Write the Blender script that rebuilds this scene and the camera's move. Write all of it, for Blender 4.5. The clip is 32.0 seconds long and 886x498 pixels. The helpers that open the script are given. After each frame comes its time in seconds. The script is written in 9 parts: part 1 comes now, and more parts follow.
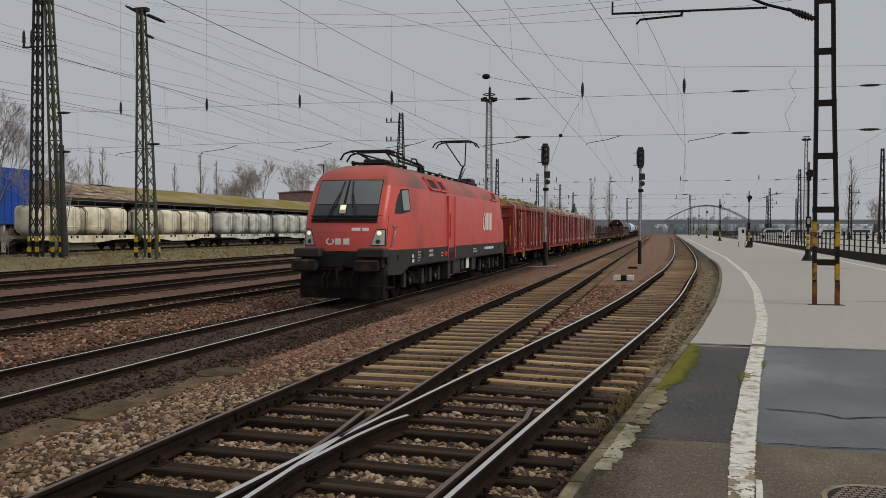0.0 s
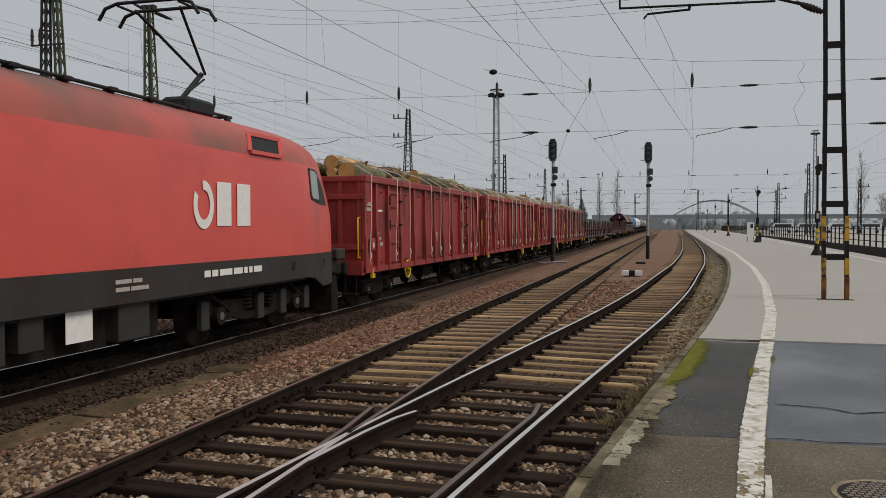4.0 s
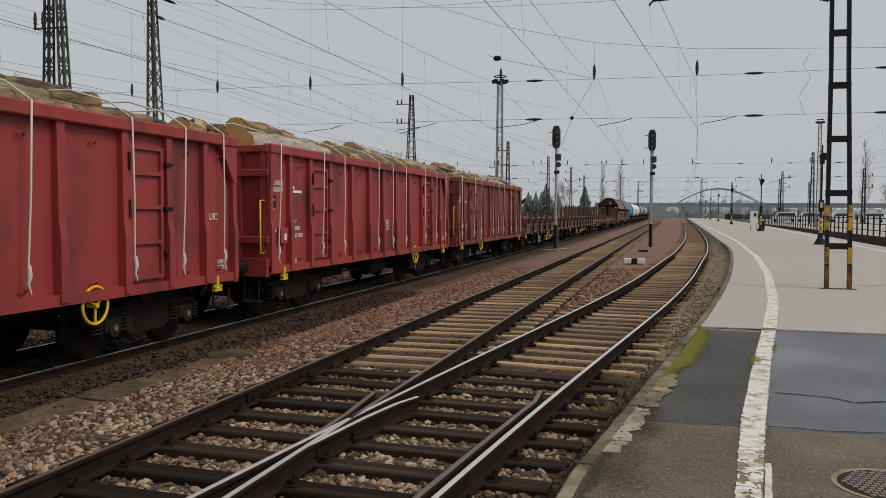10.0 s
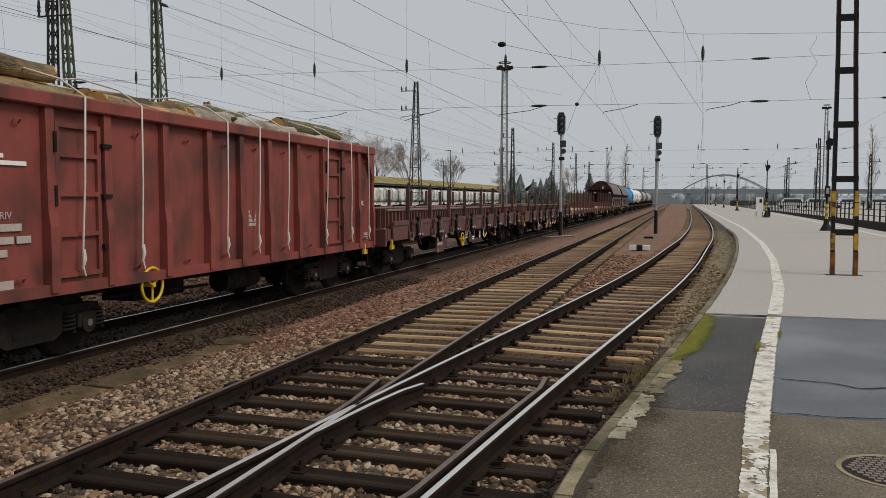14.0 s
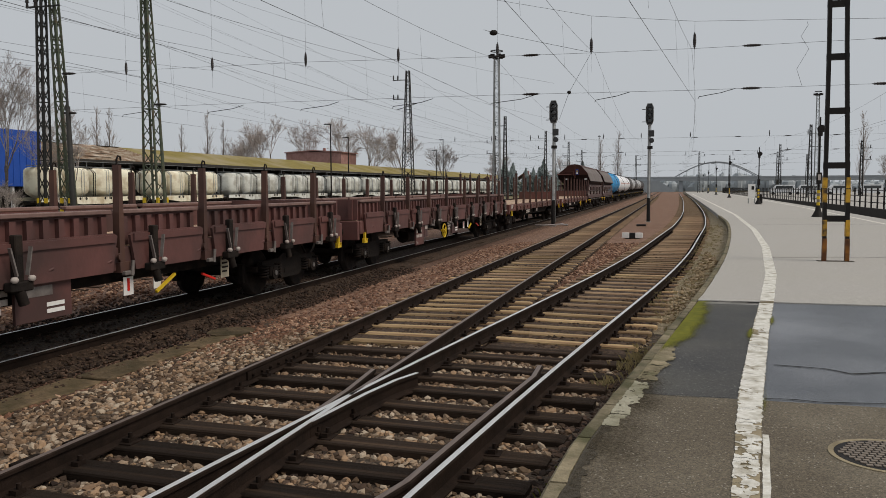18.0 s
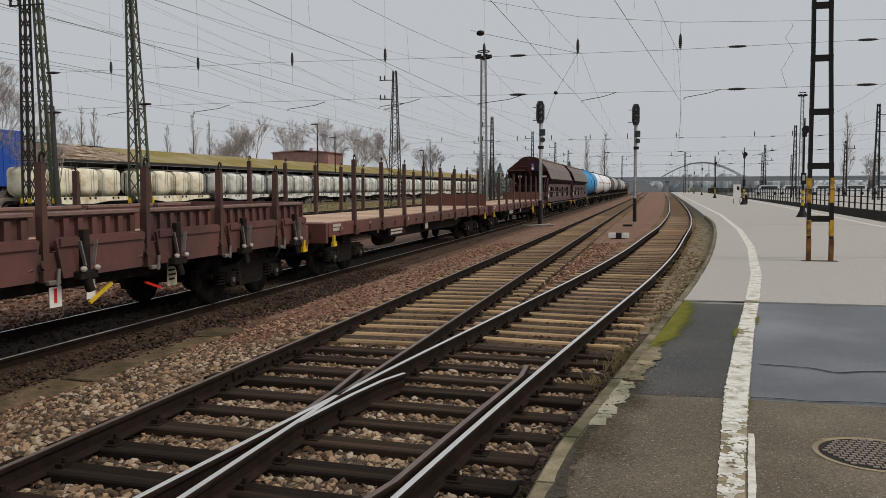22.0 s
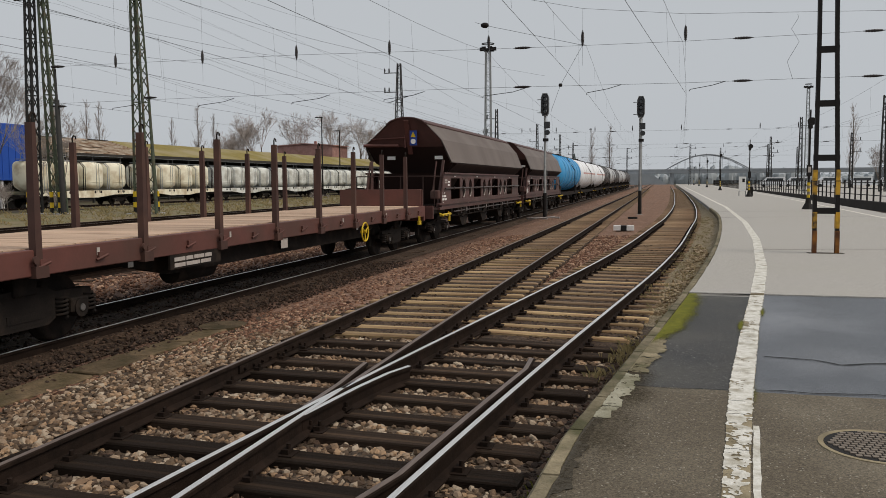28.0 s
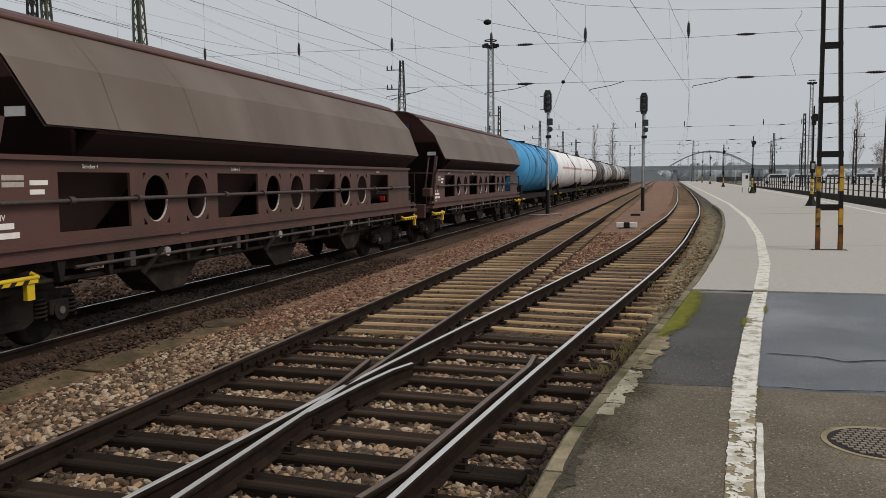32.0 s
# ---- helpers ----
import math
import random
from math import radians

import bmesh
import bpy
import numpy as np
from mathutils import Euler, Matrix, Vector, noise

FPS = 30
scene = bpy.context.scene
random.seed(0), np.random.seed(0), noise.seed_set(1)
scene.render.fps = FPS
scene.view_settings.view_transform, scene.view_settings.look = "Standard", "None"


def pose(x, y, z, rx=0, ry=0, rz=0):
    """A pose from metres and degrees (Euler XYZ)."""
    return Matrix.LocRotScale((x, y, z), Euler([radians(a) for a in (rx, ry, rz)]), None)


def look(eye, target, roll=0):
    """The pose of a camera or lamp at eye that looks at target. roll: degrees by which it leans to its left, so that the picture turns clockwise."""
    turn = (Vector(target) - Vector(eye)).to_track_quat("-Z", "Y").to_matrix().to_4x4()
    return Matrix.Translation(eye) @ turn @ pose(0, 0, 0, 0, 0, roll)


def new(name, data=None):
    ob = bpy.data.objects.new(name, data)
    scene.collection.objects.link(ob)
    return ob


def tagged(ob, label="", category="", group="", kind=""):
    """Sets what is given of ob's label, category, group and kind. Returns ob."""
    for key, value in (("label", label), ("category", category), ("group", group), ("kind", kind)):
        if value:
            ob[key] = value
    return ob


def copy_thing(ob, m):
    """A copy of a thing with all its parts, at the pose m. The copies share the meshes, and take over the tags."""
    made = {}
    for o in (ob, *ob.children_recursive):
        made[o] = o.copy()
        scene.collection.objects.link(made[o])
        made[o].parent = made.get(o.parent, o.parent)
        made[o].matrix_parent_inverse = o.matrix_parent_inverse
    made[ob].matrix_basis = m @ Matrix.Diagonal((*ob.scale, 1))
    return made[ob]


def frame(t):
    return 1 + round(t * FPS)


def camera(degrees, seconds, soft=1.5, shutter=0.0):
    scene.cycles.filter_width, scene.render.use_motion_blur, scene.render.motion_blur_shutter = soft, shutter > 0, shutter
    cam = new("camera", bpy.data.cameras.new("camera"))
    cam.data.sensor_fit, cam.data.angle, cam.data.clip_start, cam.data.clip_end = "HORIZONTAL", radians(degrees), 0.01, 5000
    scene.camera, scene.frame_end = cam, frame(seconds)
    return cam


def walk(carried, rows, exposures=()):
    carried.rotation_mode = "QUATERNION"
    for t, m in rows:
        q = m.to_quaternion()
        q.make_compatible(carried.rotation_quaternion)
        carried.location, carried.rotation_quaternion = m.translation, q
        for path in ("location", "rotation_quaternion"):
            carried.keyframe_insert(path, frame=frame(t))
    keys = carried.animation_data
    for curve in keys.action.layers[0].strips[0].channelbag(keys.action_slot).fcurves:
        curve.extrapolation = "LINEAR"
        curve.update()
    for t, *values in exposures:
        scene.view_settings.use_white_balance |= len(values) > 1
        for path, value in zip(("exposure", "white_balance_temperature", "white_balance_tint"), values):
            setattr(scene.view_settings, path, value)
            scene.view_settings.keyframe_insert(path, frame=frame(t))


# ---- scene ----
# The world: metres, +Y along the straight tracks, z = 0 at the rail heads of the train's track.
EYE = (0.0, 0.0, 2.10)
cam = camera(56.47, 32.0, soft=0.6)
TURNS = [
    (0, 88.66, -0.18, 14.62), (0.5, 88.61, -0.20, 14.70), (1, 88.61, -0.12, 14.77), (1.5, 88.54, -0.20, 14.82),
    (2, 88.52, -0.11, 14.89), (2.5, 88.50, -0.11, 14.96), (3, 88.45, -0.10, 15.01), (3.5, 88.44, -0.00, 15.08),
    (5.5, 88.09, 0.03, 15.30), (6, 88.03, 0.03, 15.36), (6.5, 87.86, -0.03, 15.42), (7, 87.71, -0.07, 15.48),
    (7.5, 87.69, -0.03, 15.33), (8, 87.64, -0.06, 15.38), (8.5, 87.59, -0.21, 15.32), (9, 87.53, -0.30, 15.22),
    (9.5, 87.51, -0.34, 15.28), (10, 87.45, -0.34, 15.34), (10.5, 87.40, -0.36, 15.40), (11, 87.35, -0.37, 15.46),
    (11.5, 87.23, -0.33, 15.52), (12, 87.10, -0.28, 15.56), (12.5, 86.93, -0.26, 15.50), (13, 86.81, -0.25, 15.56),
    (13.5, 86.64, -0.21, 15.61), (14, 86.55, -0.19, 15.67), (14.5, 86.50, -0.16, 15.70), (16.5, 85.97, -0.11, 15.78),
    (17, 85.94, -0.07, 15.75), (17.5, 85.88, -0.08, 15.55), (18, 85.81, 0.24, 15.17), (18.5, 85.84, 0.24, 14.09),
    (19, 85.94, 0.18, 14.04), (19.5, 85.93, 0.13, 14.07), (20, 85.91, 0.16, 14.12), (20.5, 85.91, 0.21, 14.16),
    (21, 85.88, 0.22, 14.19), (21.5, 85.86, 0.25, 14.21), (22, 85.82, 0.22, 14.27), (22.5, 85.79, 0.28, 14.31),
    (23, 85.76, 0.24, 14.34), (23.5, 85.73, 0.30, 14.34), (24, 85.73, 0.28, 14.38), (24.5, 85.70, 0.33, 14.40),
    (25, 85.67, 0.36, 14.42), (25.5, 85.58, 0.35, 14.45), (27.5, 85.37, 0.41, 14.57), (28, 85.33, 0.36, 14.59),
    (28.5, 85.28, 0.37, 14.59), (29, 85.26, 0.38, 14.65), (29.5, 85.25, 0.42, 14.69), (30, 85.22, 0.40, 14.73),
    (30.5, 85.20, 0.45, 14.73), (31, 85.15, 0.42, 14.77), (31.5, 85.14, 0.44, 14.79), (32, 85.13, 0.45, 14.78),
]
walk(cam, [(t, pose(*EYE, a, b, c)) for t, a, b, c in TURNS],
     exposures=[(0, -0.24, 6500, 10), (3.5, -0.17, 6500, 10), (6, -0.03, 6500, 10), (14, 0.0, 6500, 10), (32, 0.05, 6500, 10)])

# ---- world, light, exposure ----
world = bpy.data.worlds.new("world")
scene.world = world
world.use_nodes = True
wn, wl = world.node_tree.nodes, world.node_tree.links
wn.clear()
sky = wn.new("ShaderNodeTexSky")
sky.sky_type, sky.sun_disc = "NISHITA", False
sky.sun_elevation, sky.sun_rotation = radians(41), radians(99)
sky.air_density, sky.dust_density = 1.0, 4.0
hsv = wn.new("ShaderNodeHueSaturation")
hsv.inputs["Saturation"].default_value = 0.15
cloud = wn.new("ShaderNodeMix")
cloud.data_type = "RGBA"
cloud.inputs[0].default_value = 0.93
cloud.inputs[7].default_value = (4.95, 5.22, 5.5, 1)
wbg = wn.new("ShaderNodeBackground")
wbg.inputs["Strength"].default_value = 0.1
wout = wn.new("ShaderNodeOutputWorld")
wl.new(sky.outputs[0], hsv.inputs["Color"])
wl.new(hsv.outputs[0], cloud.inputs[6])
wl.new(cloud.outputs[2], wbg.inputs[0])
wl.new(wbg.outputs[0], wout.inputs[0])
sun = new("sun", bpy.data.lights.new("sun", "SUN"))
sun.data.energy, sun.data.angle, sun.data.color = 1.75, radians(25), (1.0, 0.90, 0.78)
sun.matrix_world = look((52, 12, 60), (0, 20, 0))
scene.view_settings.exposure = 0.0

# ---- mesh tools ----
class Mesh:
    """Collects vertices and faces of one part."""

    def __init__(self):
        self.v, self.f, self.smooth = [], [], []

    def add(self, verts, faces, smooth=False):
        n = len(self.v)
        self.v += [tuple(p) for p in verts]
        self.f += [tuple(i + n for i in q) for q in faces]
        self.smooth += [smooth] * len(faces)
        return self

    def box(self, x0, x1, y0, y1, z0, z1, m=None, b=0.0):
        """A box; b chamfers its upright and lengthwise edges."""
        if b <= 0:
            vs = [(x, y, z) for z in (z0, z1) for y in (y0, y1) for x in (x0, x1)]
            fs = [(0, 2, 3, 1), (4, 5, 7, 6), (0, 1, 5, 4), (2, 6, 7, 3), (0, 4, 6, 2), (1, 3, 7, 5)]
        else:
            vs = []
            for z, k in ((z0, b), (z0 + b, 0), (z1 - b, 0), (z1, b)):
                X0, X1, Y0, Y1 = x0 + k, x1 - k, y0 + k, y1 - k
                c = b if k == 0 else b * 0.6
                vs += [(X0 + c, Y0, z), (X1 - c, Y0, z), (X1, Y0 + c, z), (X1, Y1 - c, z),
                       (X1 - c, Y1, z), (X0 + c, Y1, z), (X0, Y1 - c, z), (X0, Y0 + c, z)]
            fs = [tuple(range(7, -1, -1)), tuple(range(24, 32))]
            for r in range(3):
                for i in range(8):
                    j = (i + 1) % 8
                    fs.append((r * 8 + i, r * 8 + j, r * 8 + 8 + j, r * 8 + 8 + i))
        if m is not None:
            vs = [m @ Vector(p) for p in vs]
        return self.add(vs, fs)

    def loft(self, rings, closed=True, caps=True, smooth=False):
        """Joins rings of equal length, one to the next."""
        n = len(rings[0])
        vs = [p for r in rings for p in r]
        fs = []
        for k in range(len(rings) - 1):
            for i in range(n if closed else n - 1):
                j = (i + 1) % n
                fs.append((k * n + i, k * n + j, (k + 1) * n + j, (k + 1) * n + i))
        self.add(vs, fs, smooth)
        if caps:
            self.add(rings[0], [tuple(range(n - 1, -1, -1))])
            self.add(rings[-1], [tuple(range(n))])
        return self

    def tube(self, pts, r, n=8, caps=True, smooth=True):
        """A round bar along points; r is one radius or one for each point."""
        pts = [Vector(p) for p in pts]
        rr = r if isinstance(r, (list, tuple)) else [r] * len(pts)
        rings, side = [], None
        for i, p in enumerate(pts):
            d = (pts[min(i + 1, len(pts) - 1)] - pts[max(i - 1, 0)])
            d = d.normalized() if d.length > 1e-9 else Vector((0, 0, 1))
            if side is None:
                side = d.orthogonal().normalized()
            side = (side - d * side.dot(d)).normalized()
            up = d.cross(side)
            rings.append([p + (side * math.cos(a) + up * math.sin(a)) * rr[i] for a in (2 * math.pi * k / n for k in range(n))])
        return self.loft(rings, True, caps, smooth)

    def prism(self, prof, axis, a0, a1, smooth=False, caps=True):
        """A profile of (u, w) pairs drawn along an axis: 'x' (u=y, w=z), 'y' (u=x, w=z) or 'z' (u=x, w=y)."""
        def at(a):
            if axis == "y":
                return [(u, a, w) for u, w in prof]
            if axis == "x":
                return [(a, u, w) for u, w in prof]
            return [(u, w, a) for u, w in prof]
        return self.loft([at(a0), at(a1)], True, caps, smooth)

    def bar(self, p, q, w, h=None):
        """A square bar from p to q."""
        h = h or w
        p, q = Vector(p), Vector(q)
        d = (q - p).normalized()
        s = d.cross(Vector((0, 0, 1)))
        s = s.normalized() if s.length > 1e-4 else Vector((1, 0, 0))
        u = s.cross(d)
        k = [s * (w / 2 * a) + u * (h / 2 * b) for a, b in ((-1, -1), (1, -1), (1, 1), (-1, 1))]
        return self.loft([[p + e for e in k], [q + e for e in k]])

    def ball(self, c, r, n=10, sx=1, sy=1, sz=1):
        rings = []
        for k in range(1, n // 2 + 1):
            a = math.pi * k / (n // 2 + 1)
            rings.append([(c[0] + r * sx * math.sin(a) * math.cos(b), c[1] + r * sy * math.sin(a) * math.sin(b), c[2] - r * sz * math.cos(a))
                          for b in (2 * math.pi * i / n for i in range(n))])
        return self.loft(rings, True, True, True)

    def data(self, name, mat):
        me = bpy.data.meshes.new(name)
        me.from_pydata(self.v, [], self.f)
        me.polygons.foreach_set("use_smooth", self.smooth)
        me.materials.append(mat)
        me.update()
        return me


def part(name, mesh, mat, parent=None, label=""):
    """Links a mesh as one object under a thing or part."""
    me = mesh.data(name, mat) if isinstance(mesh, Mesh) else mesh
    ob = new(name, me)
    if parent is not None:
        ob.parent = parent
    if label:
        tagged(ob, label)
    return ob


def thing(name, label, category, at=(0, 0, 0), group="", kind="", turn=0):
    ob = new(name)
    ob.matrix_basis = pose(*at, 0, 0, turn)
    return tagged(ob, label, category, group, kind)


def fast_mesh(name, verts, faces, mat, smooth=False):
    """A mesh from arrays of vertices and equal-sized faces."""
    me = bpy.data.meshes.new(name)
    n, k = faces.shape
    me.vertices.add(len(verts))
    me.vertices.foreach_set("co", verts.astype(np.float32).ravel())
    me.loops.add(n * k)
    me.loops.foreach_set("vertex_index", faces.astype(np.int32).ravel())
    me.polygons.add(n)
    me.polygons.foreach_set("loop_start", np.arange(0, n * k, k, dtype=np.int32))
    me.polygons.foreach_set("use_smooth", np.full(n, smooth))
    me.update(calc_edges=True)
    me.materials.append(mat)
    return me


# ---- materials ----
def mat(name, color, rough=0.6, metal=0.0, color2=None, scale=3.0, bump=0.0, bump_scale=40.0, spread=0.5, dirt=None, dirt_scale=0.8,
        dirt_amount=0.35, spec=0.3, coords="Object", stretch=(1, 1, 1), random_value=0.0):
    """A surface with grain and larger stains: color mixed with color2 by fine noise and with dirt by coarse noise."""
    m = bpy.data.materials.new(name)
    m.use_nodes = True
    N, L = m.node_tree.nodes, m.node_tree.links
    p = N["Principled BSDF"]
    p.inputs["Metallic"].default_value = metal
    p.inputs["Specular IOR Level"].default_value = spec
    tc = N.new("ShaderNodeTexCoord")
    mp = N.new("ShaderNodeMapping")
    mp.inputs["Scale"].default_value = stretch
    L.new(tc.outputs[coords], mp.inputs[0])
    src = mp.outputs[0]
    n1 = N.new("ShaderNodeTexNoise")
    n1.inputs["Scale"].default_value, n1.inputs["Detail"].default_value, n1.inputs["Roughness"].default_value = scale, 6, 0.65
    L.new(src, n1.inputs["Vector"])
    r1 = N.new("ShaderNodeMapRange")
    r1.inputs[1].default_value, r1.inputs[2].default_value = 0.5 - spread / 2, 0.5 + spread / 2
    L.new(n1.outputs[0], r1.inputs[0])
    mix = N.new("ShaderNodeMix")
    mix.data_type = "RGBA"
    c2 = color2 or tuple(c * 0.75 for c in color)
    mix.inputs[6].default_value, mix.inputs[7].default_value = (*color, 1), (*c2, 1)
    L.new(r1.outputs[0], mix.inputs[0])
    out = mix.outputs[2]
    if dirt:
        n2 = N.new("ShaderNodeTexNoise")
        n2.inputs["Scale"].default_value, n2.inputs["Detail"].default_value = dirt_scale, 5
        L.new(src, n2.inputs["Vector"])
        r2 = N.new("ShaderNodeMapRange")
        r2.inputs[1].default_value, r2.inputs[2].default_value = 0.62 - dirt_amount * 0.35, 0.85 - dirt_amount * 0.35
        L.new(n2.outputs[0], r2.inputs[0])
        m2 = N.new("ShaderNodeMix")
        m2.data_type = "RGBA"
        m2.inputs[7].default_value = (*dirt, 1)
        L.new(r2.outputs[0], m2.inputs[0])
        L.new(out, m2.inputs[6])
        out = m2.outputs[2]
    if random_value:
        oi = N.new("ShaderNodeObjectInfo")
        rr = N.new("ShaderNodeMapRange")
        rr.inputs[3].default_value, rr.inputs[4].default_value = 1 - random_value, 1 + random_value
        L.new(oi.outputs["Random"], rr.inputs[0])
        hv = N.new("ShaderNodeHueSaturation")
        L.new(rr.outputs[0], hv.inputs["Value"])
        L.new(out, hv.inputs["Color"])
        out = hv.outputs[0]
    L.new(out, p.inputs["Base Color"])
    rv = N.new("ShaderNodeMapRange")
    rv.inputs[3].default_value, rv.inputs[4].default_value = max(rough - 0.08, 0.02), min(rough + 0.12, 1)
    L.new(n1.outputs[0], rv.inputs[0])
    L.new(rv.outputs[0], p.inputs["Roughness"])
    if bump:
        n3 = N.new("ShaderNodeTexNoise")
        n3.inputs["Scale"].default_value, n3.inputs["Detail"].default_value = bump_scale, 4
        L.new(src, n3.inputs["Vector"])
        bp = N.new("ShaderNodeBump")
        bp.inputs["Strength"].default_value, bp.inputs["Distance"].default_value = bump, 0.02
        L.new(n3.outputs[0], bp.inputs["Height"])
        L.new(bp.outputs[0], p.inputs["Normal"])
    return m


def gravel(name, tones, size=18.0, dust=(0.10, 0.07, 0.05)):
    """Crushed stone: one tone a stone, shade painted into the gaps, and brown dust in patches."""
    m = bpy.data.materials.new(name)
    m.use_nodes = True
    N, L = m.node_tree.nodes, m.node_tree.links
    p = N["Principled BSDF"]
    p.inputs["Specular IOR Level"].default_value = 0.3
    tc = N.new("ShaderNodeTexCoord")
    vo = N.new("ShaderNodeTexVoronoi")
    vo.inputs["Scale"].default_value = size
    L.new(tc.outputs["Object"], vo.inputs["Vector"])
    sp = N.new("ShaderNodeSeparateColor")
    L.new(vo.outputs["Color"], sp.inputs[0])
    ramp = N.new("ShaderNodeValToRGB")
    ramp.color_ramp.elements[0].color, ramp.color_ramp.elements[1].color = (*tones[0], 1), (*tones[-1], 1)
    for i, t in enumerate(tones[1:-1]):
        e = ramp.color_ramp.elements.new((i + 1) / (len(tones) - 1))
        e.color = (*t, 1)
    L.new(sp.outputs[0], ramp.inputs[0])
    n2 = N.new("ShaderNodeTexNoise")
    n2.inputs["Scale"].default_value, n2.inputs["Detail"].default_value = 0.7, 5
    L.new(tc.outputs["Object"], n2.inputs["Vector"])
    r2 = N.new("ShaderNodeMapRange")
    r2.inputs[1].default_value, r2.inputs[2].default_value, r2.inputs[4].default_value = 0.42, 0.68, 0.75
    L.new(n2.outputs[0], r2.inputs[0])
    mx = N.new("ShaderNodeMix")
    mx.data_type = "RGBA"
    mx.inputs[7].default_value = (*dust, 1)
    L.new(r2.outputs[0], mx.inputs[0])
    L.new(ramp.outputs[0], mx.inputs[6])
    # Colour darkens towards stone edges, as crevice shade would.
    ve = N.new("ShaderNodeTexVoronoi")
    ve.feature = "DISTANCE_TO_EDGE"
    ve.inputs["Scale"].default_value = size
    L.new(tc.outputs["Object"], ve.inputs["Vector"])
    rg = N.new("ShaderNodeMapRange")
    rg.inputs[2].default_value, rg.inputs[3].default_value = 0.12, 0.35
    L.new(ve.outputs["Distance"], rg.inputs[0])
    mg = N.new("ShaderNodeMix")
    mg.data_type, mg.blend_type = "RGBA", "MULTIPLY"
    mg.inputs[0].default_value = 1.0
    L.new(mx.outputs[2], mg.inputs[6])
    L.new(rg.outputs[0], mg.inputs[7])
    L.new(mg.outputs[2], p.inputs["Base Color"])
    p.inputs["Roughness"].default_value = 0.9
    bp = N.new("ShaderNodeBump")
    bp.inputs["Strength"].default_value, bp.inputs["Distance"].default_value = 0.9, 0.03
    L.new(ve.outputs["Distance"], bp.inputs["Height"])
    L.new(bp.outputs[0], p.inputs["Normal"])
    return m


M_BALLAST = gravel("ballast", [(0.0431, 0.0302, 0.0201), (0.0862, 0.0604, 0.0417), (0.144, 0.105, 0.0719), (0.0604, 0.0389, 0.0259)], 18, (0.0646, 0.0431, 0.0287))
M_BALLAST_RUST = gravel("rust-stained ballast", [(0.129, 0.0669, 0.0425), (0.258, 0.146, 0.0966), (0.374, 0.238, 0.168), (0.168, 0.0825, 0.0503)], 20, (0.193, 0.0991, 0.0592))
# Brown infill, darkened further for the shade in the sleeper gaps.
M_BALLAST_TRACK = gravel("brown ballast with gap shade", [(0.0426, 0.0257, 0.0162), (0.0805, 0.0493, 0.0314), (0.128, 0.0838, 0.055), (0.0333, 0.0199, 0.0133)], 20, (0.0522, 0.0314, 0.0189))
M_BALLAST_OLD = gravel("old ballast", [(0.0935, 0.0473, 0.0308), (0.165, 0.0902, 0.0594), (0.242, 0.154, 0.11), (0.121, 0.0594, 0.0385)], 20, (0.121, 0.0605, 0.0363))
M_RAIL = mat("rusty rail", (0.030, 0.019, 0.014), 0.85, 0.0, (0.011, 0.0078, 0.0062), 5, 0.3, 60, spec=0.08)
M_RAILTOP = mat("worn rail head", (0.80, 0.79, 0.78), 0.30, 0.65, (0.60, 0.585, 0.57), 2, stretch=(20, 0.4, 1))
M_RAILTOP_RUST = mat("dull rail head", (0.24, 0.18, 0.15), 0.4, 0.6, (0.14, 0.10, 0.08), 2, stretch=(20, 0.4, 1))
M_WOOD_DARK = mat("tarred timber", (0.0448, 0.0294, 0.0203), 0.85, 0, (0.0126, 0.0091, 0.007), 4, 0.6, 30, stretch=(0.6, 8, 8), dirt=(0.105, 0.0672, 0.0434), dirt_scale=1.5, dirt_amount=0.28, random_value=0.5, spec=0.1)
M_WOOD_MID = mat("brown sleeper", (0.389, 0.272, 0.163), 0.9, 0, (0.187, 0.124, 0.0746), 4, 0.5, 30, stretch=(0.6, 6, 6), dirt=(0.187, 0.106, 0.0622), dirt_scale=1.2, dirt_amount=0.4, random_value=0.3)
M_WOOD_PALE = mat("dusty sleeper", (0.541, 0.386, 0.199), 0.9, 0, (0.283, 0.193, 0.11), 4, 0.5, 30, stretch=(0.6, 6, 6), dirt=(0.193, 0.11, 0.0579), dirt_scale=1.2, dirt_amount=0.45, random_value=0.4)


